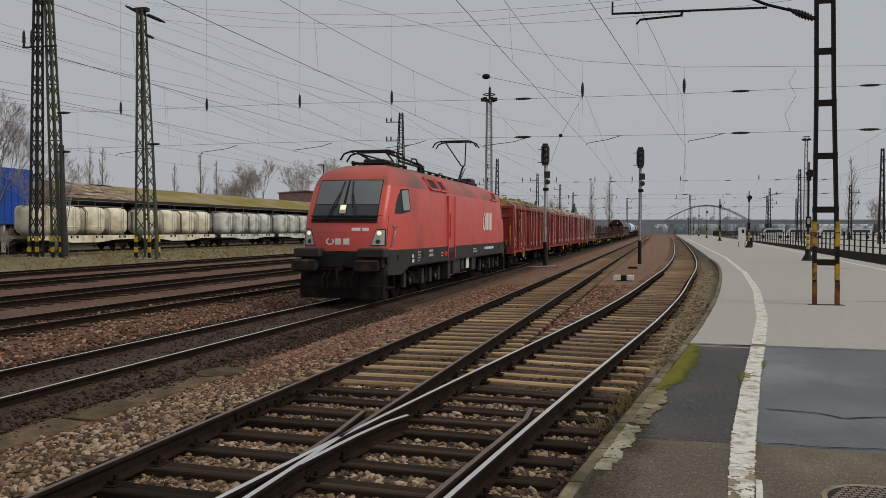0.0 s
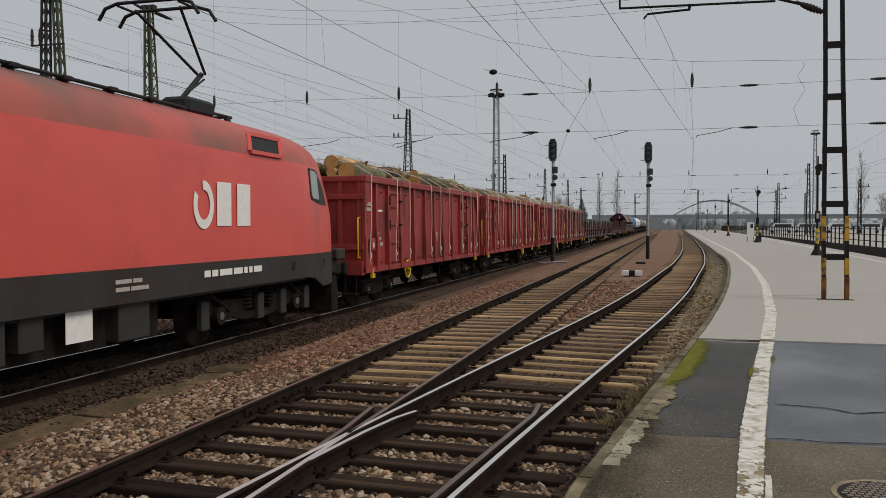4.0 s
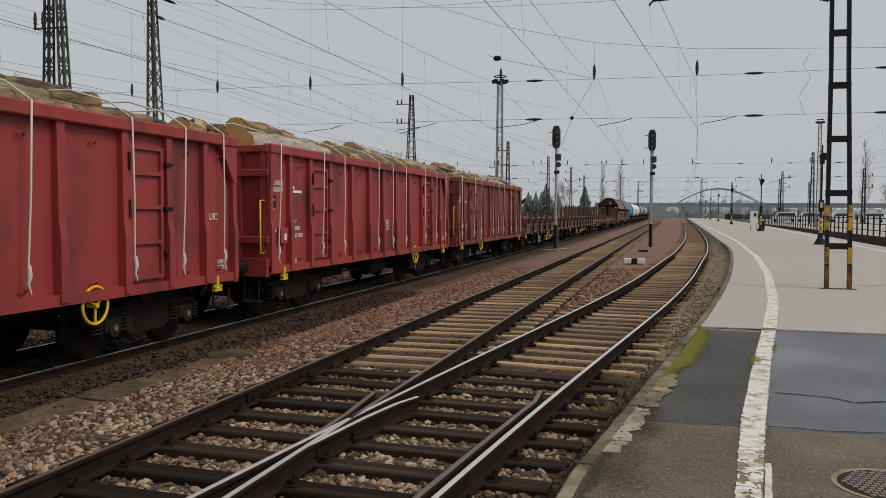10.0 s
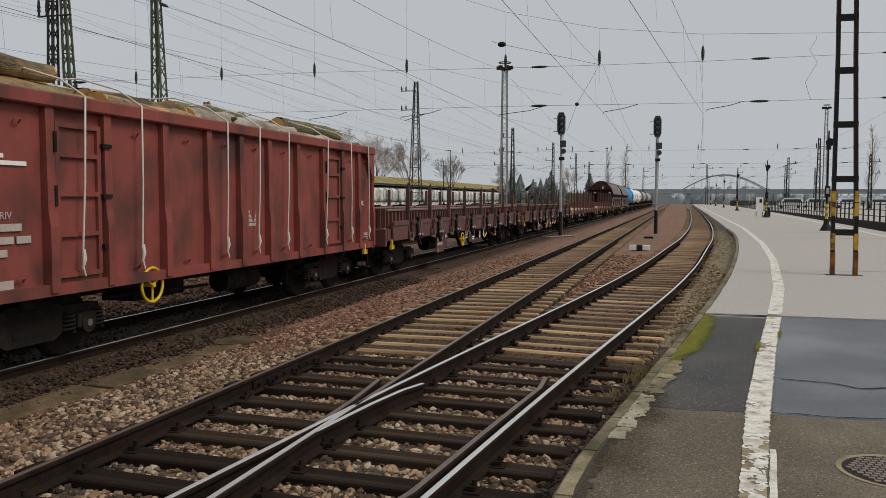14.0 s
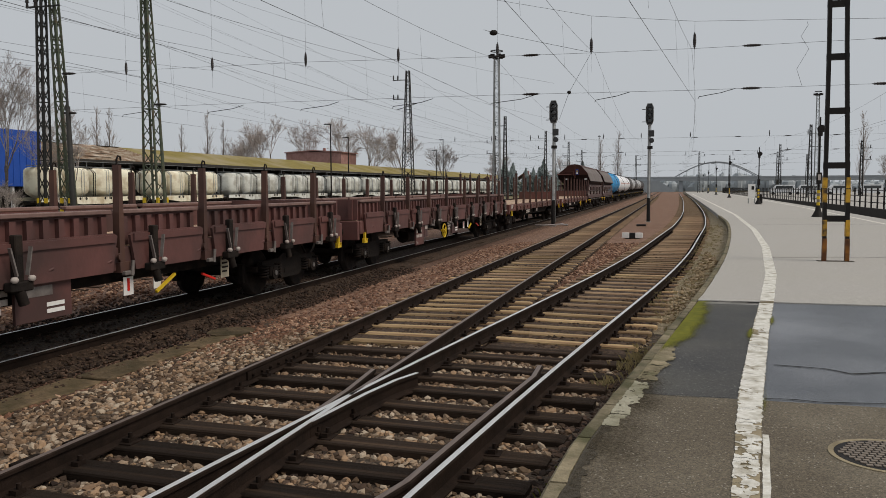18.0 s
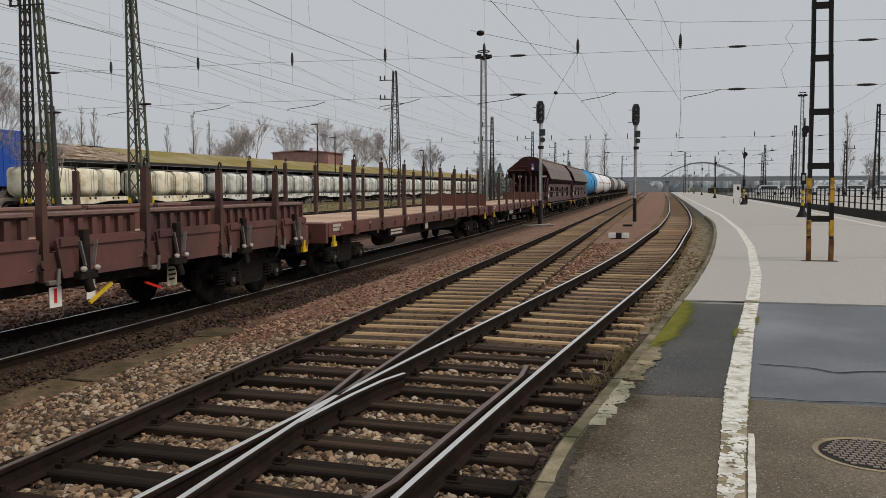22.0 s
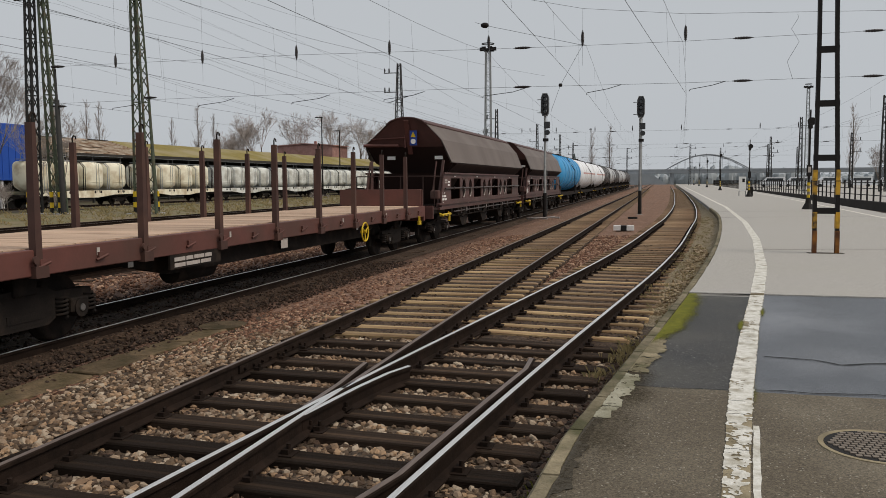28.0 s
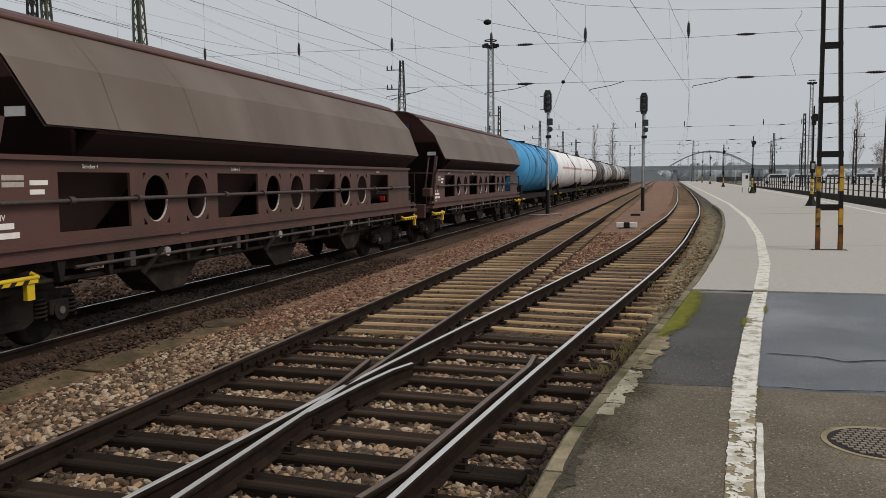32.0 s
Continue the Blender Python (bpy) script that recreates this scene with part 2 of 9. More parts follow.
def asphalt(name, tone, patch, chips, rough=0.8, spec=0.3, patch_scale=0.7, size=110.0, contrast=0.5, grain=0.4):
    """Rolled asphalt: fine aggregate in many tones, a few pale chips, and broad worn patches."""
    m = mat(name, tone, rough, 0, tuple(c * 0.62 for c in tone), 55, 0.3, 150, contrast, patch, patch_scale, 0.5, spec)
    N, L = m.node_tree.nodes, m.node_tree.links
    p = N["Principled BSDF"]
    base = p.inputs["Base Color"].links[0].from_socket
    tc = N.new("ShaderNodeTexCoord")
    vo = N.new("ShaderNodeTexVoronoi")
    vo.inputs["Scale"].default_value = size
    L.new(tc.outputs["Object"], vo.inputs["Vector"])
    sp = N.new("ShaderNodeSeparateColor")
    L.new(vo.outputs["Color"], sp.inputs[0])
    vary = N.new("ShaderNodeMapRange")
    vary.inputs[3].default_value, vary.inputs[4].default_value = 1 - grain, 1 + grain
    L.new(sp.outputs[1], vary.inputs[0])
    hv = N.new("ShaderNodeHueSaturation")
    L.new(vary.outputs[0], hv.inputs["Value"])
    L.new(base, hv.inputs["Color"])
    pick = N.new("ShaderNodeMath")
    pick.operation, pick.inputs[1].default_value = "GREATER_THAN", 0.982
    L.new(sp.outputs[0], pick.inputs[0])
    mx = N.new("ShaderNodeMix")
    mx.data_type = "RGBA"
    mx.inputs[7].default_value = (*chips, 1)
    L.new(pick.outputs[0], mx.inputs[0])
    L.new(hv.outputs[0], mx.inputs[6])
    L.new(mx.outputs[2], p.inputs["Base Color"])
    return m

# ---- ground and tracks ----
X_TRAIN, X_B, Z_B, Z_PLAT = -8.62, -3.55, 0.207, 0.50
M_GRASS = mat("winter grass", (0.27, 0.215, 0.125), 0.95, 0, (0.13, 0.10, 0.058), 1.5, 0.8, 12, dirt=(0.15, 0.14, 0.062), dirt_scale=0.25, dirt_amount=0.6)
M_SOIL = mat("bare yard soil", (0.115, 0.085, 0.065), 0.95, 0, (0.07, 0.05, 0.04), 2, 0.5, 20, dirt=(0.10, 0.095, 0.045), dirt_scale=0.2, dirt_amount=0.6)
M_SLAB = mat("old concrete slab", (0.165, 0.115, 0.065), 0.95, 0, (0.075, 0.053, 0.030), 7, 0.8, 25, spread=0.35, dirt=(0.055, 0.042, 0.018), dirt_scale=2.2, dirt_amount=0.6, random_value=0.3)
M_KERB = mat("mossy concrete kerb", (0.27, 0.225, 0.145), 0.9, 0, (0.12, 0.10, 0.062), 5, 0.6, 40, spread=0.35, dirt=(0.075, 0.07, 0.032), dirt_scale=3.0, dirt_amount=0.5, random_value=0.22)
M_MOSS = mat("moss", (0.17, 0.165, 0.03), 0.95, 0, (0.09, 0.085, 0.025), 8, 0.8, 60, spec=0.1)
M_MORTAR = mat("broken pale mortar", (0.42, 0.40, 0.31), 0.9, 0, (0.28, 0.26, 0.19), 9, 0.5, 50, dirt=(0.16, 0.15, 0.09), dirt_scale=3, dirt_amount=0.4)
M_GRIT = mat("dark damp grit", (0.078, 0.066, 0.048), 0.95, 0, (0.045, 0.038, 0.028), 14, 0.7, 60)
M_ASPH_NEAR = asphalt("worn brown-grey asphalt", (0.138, 0.112, 0.077), (0.185, 0.158, 0.115), (0.30, 0.275, 0.225), 0.75)
M_ASPH_DARK = asphalt("dark patched asphalt", (0.052, 0.051, 0.050), (0.072, 0.068, 0.060), (0.24, 0.23, 0.21), 0.62)
M_ASPH_WET = asphalt("damp bluish asphalt", (0.080, 0.087, 0.101), (0.165, 0.172, 0.190), (0.22, 0.23, 0.24), 0.32, 0.5, 0.55, 110, 0.6, 0.3)
M_ASPH_PALE = asphalt("pale weathered asphalt", (0.50, 0.475, 0.44), (0.40, 0.38, 0.345), (0.58, 0.565, 0.54), 0.9, 0.2, 0.35, 60, 0.8, 0.14)
M_LINE = mat("worn white line", (0.80, 0.79, 0.74), 0.8, 0, (0.56, 0.53, 0.46), 16, 0.5, 60, spread=0.4, dirt=(0.32, 0.285, 0.21), dirt_scale=6.0, dirt_amount=0.38)
M_CRACK = mat("dark crack", (0.02, 0.02, 0.02), 0.95)
M_CONCRETE = mat("weathered concrete", (0.34, 0.33, 0.31), 0.85, 0, (0.26, 0.25, 0.235), 3, 0.2, 20, dirt=(0.2, 0.19, 0.175), dirt_scale=0.6)
M_IRON = mat("black painted iron", (0.011, 0.010, 0.010), 0.65, 0.0, (0.022, 0.018, 0.016), 8, 0.2, 40, spec=0.2)
M_LATTICE = mat("green-grey lattice paint", (0.105, 0.13, 0.085), 0.7, 0, (0.045, 0.052, 0.036), 3, dirt=(0.10, 0.065, 0.04), dirt_scale=2)
M_LATTICE_DARK = mat("dark lattice paint", (0.040, 0.040, 0.038), 0.7, 0.2, (0.03, 0.028, 0.026), 3)
M_GALV = mat("galvanised steel", (0.30, 0.31, 0.31), 0.5, 0.6, (0.22, 0.23, 0.23), 6)
M_WIRE = mat("weathered wire", (0.05, 0.05, 0.052), 0.6, 0.5, (0.08, 0.08, 0.08), 9)
M_PORCELAIN = mat("brown porcelain", (0.030, 0.022, 0.020), 0.3, 0, (0.02, 0.016, 0.015), 5)
M_RUSTROOF = mat("rusty purlin roof", (0.36, 0.25, 0.17), 0.85, 0, (0.20, 0.115, 0.07), 1.2, 0.3, 10, dirt=(0.50, 0.43, 0.34), dirt_scale=0.8, dirt_amount=0.6)
M_MOSSROOF = mat("mossy shed roof", (0.27, 0.215, 0.055), 0.95, 0, (0.18, 0.14, 0.04), 0.7, 0.4, 6, dirt=(0.30, 0.25, 0.14), dirt_scale=0.15, dirt_amount=0.5)
# Near-black stands in for the shade inside the shed and below the platform edge.
M_DARKWALL = mat("wall with shade in its colour", (0.05, 0.045, 0.04), 0.9)
M_CREAM = mat("cream silo paint", (0.9, 0.868, 0.702), 0.6, 0, (0.801, 0.729, 0.568), 0.9, dirt=(0.557, 0.456, 0.301), dirt_scale=0.9, dirt_amount=0.4)
M_SILOGREY = mat("pale grey silo paint", (0.784, 0.795, 0.75), 0.6, 0, (0.627, 0.638, 0.594), 0.9, dirt=(0.426, 0.409, 0.358), dirt_scale=0.9, dirt_amount=0.5)
M_BLUEHALL = mat("blue sheet cladding", (0.02, 0.085, 0.42), 0.5, 0, (0.017, 0.07, 0.34), 1.0)
# Twig tone includes the paleness that haze gives distant crowns.
M_TWIG = mat("haze-pale bare twigs", (0.391, 0.345, 0.322), 0.9, 0, (0.299, 0.259, 0.236), 3)
M_TRUNK = mat("tree bark", (0.20, 0.175, 0.15), 0.95, 0, (0.075, 0.06, 0.05), 3, 0.5, 12)
# Needle green is greyed and lightened in the colour, as haze would.
M_FIR = mat("conifer needles greyed for haze", (0.238, 0.28, 0.273), 0.95, 0, (0.308, 0.35, 0.343), 3)
# Aerial haze is put into the base colour of the horizon woods.
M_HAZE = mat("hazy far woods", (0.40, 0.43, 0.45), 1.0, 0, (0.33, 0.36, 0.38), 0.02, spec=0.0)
# The red is paled in the base colour to stand in for haze.
M_BRICKHOUSE = mat("red wall paled by haze", (0.42, 0.24, 0.22), 0.9, 0, (0.24, 0.13, 0.11), 0.8)
M_PLASTER = mat("yellowish house plaster", (0.50, 0.43, 0.24), 0.9, 0, (0.42, 0.36, 0.21), 0.8)
M_TILE = mat("roof tiles", (0.20, 0.12, 0.09), 0.9, 0, (0.15, 0.10, 0.08), 2)
M_VERGE = gravel("tan gravel verge", [(0.20, 0.145, 0.085), (0.34, 0.26, 0.165), (0.44, 0.36, 0.245), (0.17, 0.13, 0.06)], 30, (0.25, 0.20, 0.10))
# Bridge grey is lifted towards blue to carry the distance haze.
M_BRIDGE = mat("haze-toned bridge concrete", (0.34, 0.36, 0.385), 0.9, 0, (0.28, 0.30, 0.32), 0.3)
M_LINE_BASE = mat("bared tan line bed", (0.36, 0.30, 0.195), 0.85, 0, (0.25, 0.205, 0.13), 8, 0.5, 50, dirt=(0.17, 0.14, 0.085), dirt_scale=3.0, dirt_amount=0.4)
M_RUSTBAND = mat("rusty old band paint", (0.15, 0.055, 0.018), 0.8, 0, (0.05, 0.025, 0.015), 5, dirt=(0.30, 0.12, 0.02), dirt_scale=4, dirt_amount=0.45)
M_WORNYELLOW = mat("worn yellow band paint", (0.66, 0.38, 0.035), 0.7, 0, (0.45, 0.24, 0.03), 6, dirt=(0.06, 0.04, 0.025), dirt_scale=5, dirt_amount=0.5)
M_WEED = mat("dry weeds", (0.36, 0.285, 0.15), 0.95, 0, (0.20, 0.165, 0.07), 6)


def edge_x(y, table):
    for (xa, ya), (xb, yb) in zip(table, table[1:]):
        if y <= yb:
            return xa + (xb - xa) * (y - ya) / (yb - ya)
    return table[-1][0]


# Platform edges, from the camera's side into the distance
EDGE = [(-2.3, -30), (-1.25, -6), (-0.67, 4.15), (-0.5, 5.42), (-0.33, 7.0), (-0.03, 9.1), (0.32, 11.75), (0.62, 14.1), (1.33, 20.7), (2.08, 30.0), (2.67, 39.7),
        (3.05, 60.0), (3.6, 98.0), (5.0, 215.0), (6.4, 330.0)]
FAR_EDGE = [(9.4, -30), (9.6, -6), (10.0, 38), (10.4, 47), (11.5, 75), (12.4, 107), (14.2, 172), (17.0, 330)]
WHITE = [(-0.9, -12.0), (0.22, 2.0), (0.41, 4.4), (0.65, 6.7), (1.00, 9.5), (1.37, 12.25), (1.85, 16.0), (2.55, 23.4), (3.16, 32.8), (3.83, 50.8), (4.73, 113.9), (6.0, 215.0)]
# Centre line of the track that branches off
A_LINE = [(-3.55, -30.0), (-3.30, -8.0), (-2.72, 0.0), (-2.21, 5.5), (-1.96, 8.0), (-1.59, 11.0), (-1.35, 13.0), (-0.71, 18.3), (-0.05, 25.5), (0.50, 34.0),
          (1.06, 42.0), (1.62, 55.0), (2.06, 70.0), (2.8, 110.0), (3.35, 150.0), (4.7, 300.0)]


def smooth_line(pts, step, rounds=8):
    """A smooth line through points, sampled along y."""
    ys = np.array([p[1] for p in pts])
    xs = np.array([p[0] for p in pts])
    y = np.arange(ys[0], ys[-1] + 1e-6, step)
    x = np.interp(y, ys, xs)
    for _ in range(rounds):
        x[1:-1] = (x[:-2] + 2 * x[1:-1] + x[2:]) / 4
    return list(zip(x.tolist(), y.tolist()))


A_PTS = smooth_line(A_LINE, 1.0, 10)
EDGE = EDGE[:2] + [p for p in smooth_line(EDGE[2:], 1.0, 12) if p[1] > 4.2]


def a_x(y):
    i = min(max(int((y + 30)), 0), len(A_PTS) - 2)
    k = y + 30 - i
    return A_PTS[i][0] * (1 - k) + A_PTS[i + 1][0] * k


gm = Mesh()
gm.add([(-1500, -300, -0.60), (1500, -300, -0.60), (1500, 2200, -0.60), (-1500, 2200, -0.60)], [(0, 1, 2, 3)])
tagged(part("ground", gm, M_SOIL), "flat soil ground of a railway yard", "ground", kind="structure")
gr = Mesh()
for (x0, x1, y0, y1) in ((-54.5, -33.0, 20, 330),):
    n = 60
    rows = []
    for i in range(n + 1):
        y = y0 + (y1 - y0) * i / n
        rows.append([(x0 + (x1 - x0) * j / 8 + (noise.noise((i * 0.7, j, 0)) * 0.6 if 0 < j < 8 else 0), y, -0.30 - 0.1 * noise.noise((i * 0.5, j * 0.7, 3)) - (0.28 if j in (0, 8) else 0)) for j in range(9)])
    gr.loft(rows, False, False)
tagged(part("grass_strip", gr, M_GRASS), "strip of winter grass between the sidings", "grass", kind="structure")

RAIL = [(-0.070, -0.17), (0.070, -0.17), (0.070, -0.158), (0.010, -0.135), (0.010, -0.045), (0.034, -0.034), (0.034, -0.010), (0.026, -0.003), (-0.026, -0.003), (-0.034, -0.010),
        (-0.034, -0.034), (-0.010, -0.045), (-0.010, -0.135), (-0.070, -0.158)]


def rail_run(track, line, z, top, name="rail"):
    rings, tops = [], []
    for i, p in enumerate(line):
        a, b = line[max(i - 1, 0)], line[min(i + 1, len(line) - 1)]
        d = Vector((b[0] - a[0], b[1] - a[1], 0)).normalized()
        n = Vector((d.y, -d.x, 0))
        c = Vector((p[0], p[1], z))
        rings.append([c + n * u + Vector((0, 0, w)) for u, w in RAIL])
        tops.append([c + n * u + Vector((0, 0, w)) for u, w in ((-0.023, -0.012), (0.023, -0.012), (0.023, -0.002), (0.018, 0.0), (-0.018, 0.0), (-0.023, -0.002))])
    r = part(name, Mesh().loft(rings), M_RAIL, track)
    part("rail_head", Mesh().loft(tops), top, r, "worn running surface")
    return r


def rail_pair(track, line, z, top, gauge=1.505):
    for side in (-1, 1):
        pts = []
        for i, (x, y) in enumerate(line):
            a, b = line[max(i - 1, 0)], line[min(i + 1, len(line) - 1)]
            d = Vector((b[0] - a[0], b[1] - a[1], 0)).normalized()
            pts.append((x + d.y * side * gauge / 2, y - d.x * side * gauge / 2))
        rail_run(track, pts, z, top)


def b_x(y):
    """Centre line of the middle track, which swings out a little beyond the turnout."""
    return X_B + 0.0045 * max(min(y, 120.0) - 20.0, 0.0)


def straight(x, y0=-30.0, y1=420.0):
    return [(x, y) for y in (y0, 60.0, y1)]


track_train = thing("railway_track", "straight railway track on rust-stained ballast", "railway track", kind="structure")
rail_pair(track_train, straight(X_TRAIN), 0, M_RAILTOP)
track_b = thing("railway_track", "straight railway track on dusty pale sleepers", "railway track", kind="structure")
rail_pair(track_b, [(b_x(y), y) for y in (-30.0, 16.0, 24.0, 40.0, 80.0, 116.0, 125.0, 420.0)], Z_B, M_RAILTOP_RUST)
track_a = thing("railway_track", "turnout track curving along the platform edge", "railway track", kind="structure")
rail_pair(track_a, A_PTS, Z_B, M_RAILTOP)
part("rail_head", Mesh().box(X_B + 0.7305, X_B + 0.7745, -12, 7.0, Z_B - 0.01, Z_B + 0.0015), M_RAILTOP, track_b, "polished running surface")
YARD = (-13.99, -18.84, -24.45, -29.9)
for x in YARD:
    tk = thing("railway_track", "dull siding track sunk in dirty ballast", "railway track", kind="structure")
    rail_pair(tk, straight(x), 0, M_RAILTOP_RUST)
for x in (-57.2, 12.9, 17.6):
    tk = thing("railway_track", "distant dull siding track on dark ballast", "railway track", kind="structure")
    rail_pair(tk, straight(x, -30 if x < 0 else 5, 330), 0.0 if x > 0 else -0.1, M_RAILTOP_RUST)

# turnout: wing rails, check rail, joint bars
for pts, top in (([(-2.885, 6.35), (-2.90, 7.2), (-2.97, 8.1)], M_RAILTOP_RUST), ([(-2.795, 6.1), (-2.68, 7.1), (-2.58, 7.7), (-2.47, 8.05)], M_RAILTOP),
                 ([(a_x(y) + 0.7525 - 0.115 - (0.07 if y > 8.4 or y < 4.9 else 0), y) for y in (4.5, 5.0, 6.0, 7.0, 8.2, 8.7)], M_RAILTOP_RUST)):
    rail_run(track_a, pts, Z_B - 0.002, top, "check_rail")
for x, y in ((X_B - 0.7525, 9.0), (X_B - 0.7525, 8.2)):
    jb = Mesh()
    for s in (-1, 1):
        jb.box(x + s * 0.02 - 0.012, x + s * 0.02 + 0.012, y - 0.4, y + 0.4, Z_B - 0.13, Z_B - 0.045)
        for k in range(4):
            jb.tube([(x + s * 0.03, y - 0.3 + 0.2 * k, Z_B - 0.09), (x + s * 0.065, y - 0.3 + 0.2 * k, Z_B - 0.09)], 0.02, 6)
    part("joint_bar", jb, M_RAIL, track_b)

# ---- ballast beds ----
YS = [y * 1.0 for y in range(-30, 101)] + [110, 125, 150, 190, 250, 330, 420]


def bump(x, y, k):
    return noise.noise((x * 0.8, y * 0.8, k)) * 0.03


lb = Mesh()
cols = np.concatenate([[-34.5, -32.6], np.arange(-31.5, -6.6, 0.8), [-6.6]])
lb.loft([[(float(x), y, -0.55 if j == 0 else (-0.16 if j > 0 else 0) + bump(x, y, 0) - (0.05 * abs(math.sin((x - X_TRAIN) / 5.0 * math.pi)))) for j, x in enumerate(cols)] for y in YS], False, False)
tagged(part("yard_ballast", lb, M_BALLAST_OLD), "rust-brown dirty ballast of the yard tracks", "ballast", kind="structure")


def bed_z(x, y):
    """Height of the near ballast."""
    if x < -6.4:
        z = -0.16
    elif x < -5.3:
        z = -0.16 + 0.15 * (x + 6.4) / 1.1
    else:
        z = -0.01
    return z + bump(x, y, 5) * 0.8


ks = np.linspace(0, 1, 25)


def near_bed(ys, material, label):
    nb = Mesh()
    nb.loft([[(x, y, bed_z(x, y)) for x in (-6.6 + (edge_x(y, EDGE) + 0.12 + 6.6) * float(k) for k in ks)] for y in ys], False, False)
    tagged(part("platform_ballast", nb, material), label, "ballast", kind="structure")


near_bed([v * 0.5 for v in range(-60, 27)], M_BALLAST, "grey-brown crushed stone ballast between the tracks")
near_bed([v * 0.5 for v in range(26, 201)] + YS[131:], M_BALLAST_RUST, "rust-brown crushed stone ballast between the tracks")

INFILL_Y = [float(y) for y in np.arange(10.4, 200.0, 2.0)]
for line, least, label in (([(b_x(y), y) for y in INFILL_Y], X_B - 1.25, "dark brown ballast inside the straight track"),
                           ([(a_x(y), y) for y in INFILL_Y], X_B + 1.3, "dark brown ballast inside the curved track")):
    tb = Mesh().loft([[(max(x - 1.25, least), y, bed_z(x, y) + 0.032), (x, y, bed_z(x, y) + 0.036), (x + 1.25, y, bed_z(x, y) + 0.032)] for x, y in line], False, False)
    tagged(part("track_infill", tb, M_BALLAST_TRACK), label, "ballast", kind="structure")

# A dark strip that puts the train's shade into the ballast colour.
tb = Mesh().loft([[(X_TRAIN + u, y, -0.13 + 0.6 * bump(X_TRAIN + u, y, 0) - (0.05 if abs(u) > 1.4 else 0.0)) for u in (-1.5, -0.9, 0.0, 0.9, 1.5 + 0.1 * noise.noise((y * 0.8, 4, 0)))] for y in YS], False, False)
tagged(part("track_infill", tb, M_BALLAST_TRACK), "ballast of the train's track, darkened for the train's shade", "ballast", kind="structure")

# loose stones where the camera is near
ICO = np.array([(0, 0, 1), (0.894, 0, 0.447), (0.276, 0.851, 0.447), (-0.724, 0.526, 0.447), (-0.724, -0.526, 0.447), (0.276, -0.851, 0.447),
                (0.724, 0.526, -0.447), (-0.276, 0.851, -0.447), (-0.894, 0, -0.447), (-0.276, -0.851, -0.447), (0.724, -0.526, -0.447), (0, 0, -1)])
ICO_F = np.array([(0, 1, 2), (0, 2, 3), (0, 3, 4), (0, 4, 5), (0, 5, 1), (1, 6, 2), (2, 7, 3), (3, 8, 4), (4, 9, 5), (5, 10, 1),
                  (2, 6, 7), (3, 7, 8), (4, 8, 9), (5, 9, 10), (1, 10, 6), (6, 11, 7), (7, 11, 8), (8, 11, 9), (9, 11, 10), (10, 11, 6)])


def stones(name, label, material, spots, sizes, seed):
    rs = np.random.RandomState(seed)
    n = len(spots)
    dirs = ICO[None] * (1 + rs.uniform(-0.34, 0.22, (n, 12, 1)))
    ang = rs.uniform(0, 6.283, n)
    til = rs.uniform(-0.6, 0.6, (n, 2))
    sc = np.stack([sizes * rs.uniform(0.8, 1.35, n), sizes * rs.uniform(0.6, 1.0, n), sizes * rs.uniform(0.45, 0.8, n)], 1)
    v = dirs * sc[:, None, :]
    cx, sx, cy, sy = np.cos(til[:, 0]), np.sin(til[:, 0]), np.cos(til[:, 1]), np.sin(til[:, 1])
    y1 = v[..., 1] * cx[:, None] - v[..., 2] * sx[:, None]
    z1 = v[..., 1] * sx[:, None] + v[..., 2] * cx[:, None]
    x2 = v[..., 0] * cy[:, None] + z1 * sy[:, None]
    z2 = -v[..., 0] * sy[:, None] + z1 * cy[:, None]
    c, s = np.cos(ang)[:, None], np.sin(ang)[:, None]
    w = np.stack([x2 * c - y1 * s, x2 * s + y1 * c, z2], 2) + np.asarray(spots)[:, None, :]
    f = (ICO_F[None] + (np.arange(n) * 12)[:, None, None]).reshape(-1, 3)
    ob = new(name, fast_mesh(name, w.reshape(-1, 3), f, material))
    return tagged(ob, label, "ballast", kind="stuff")


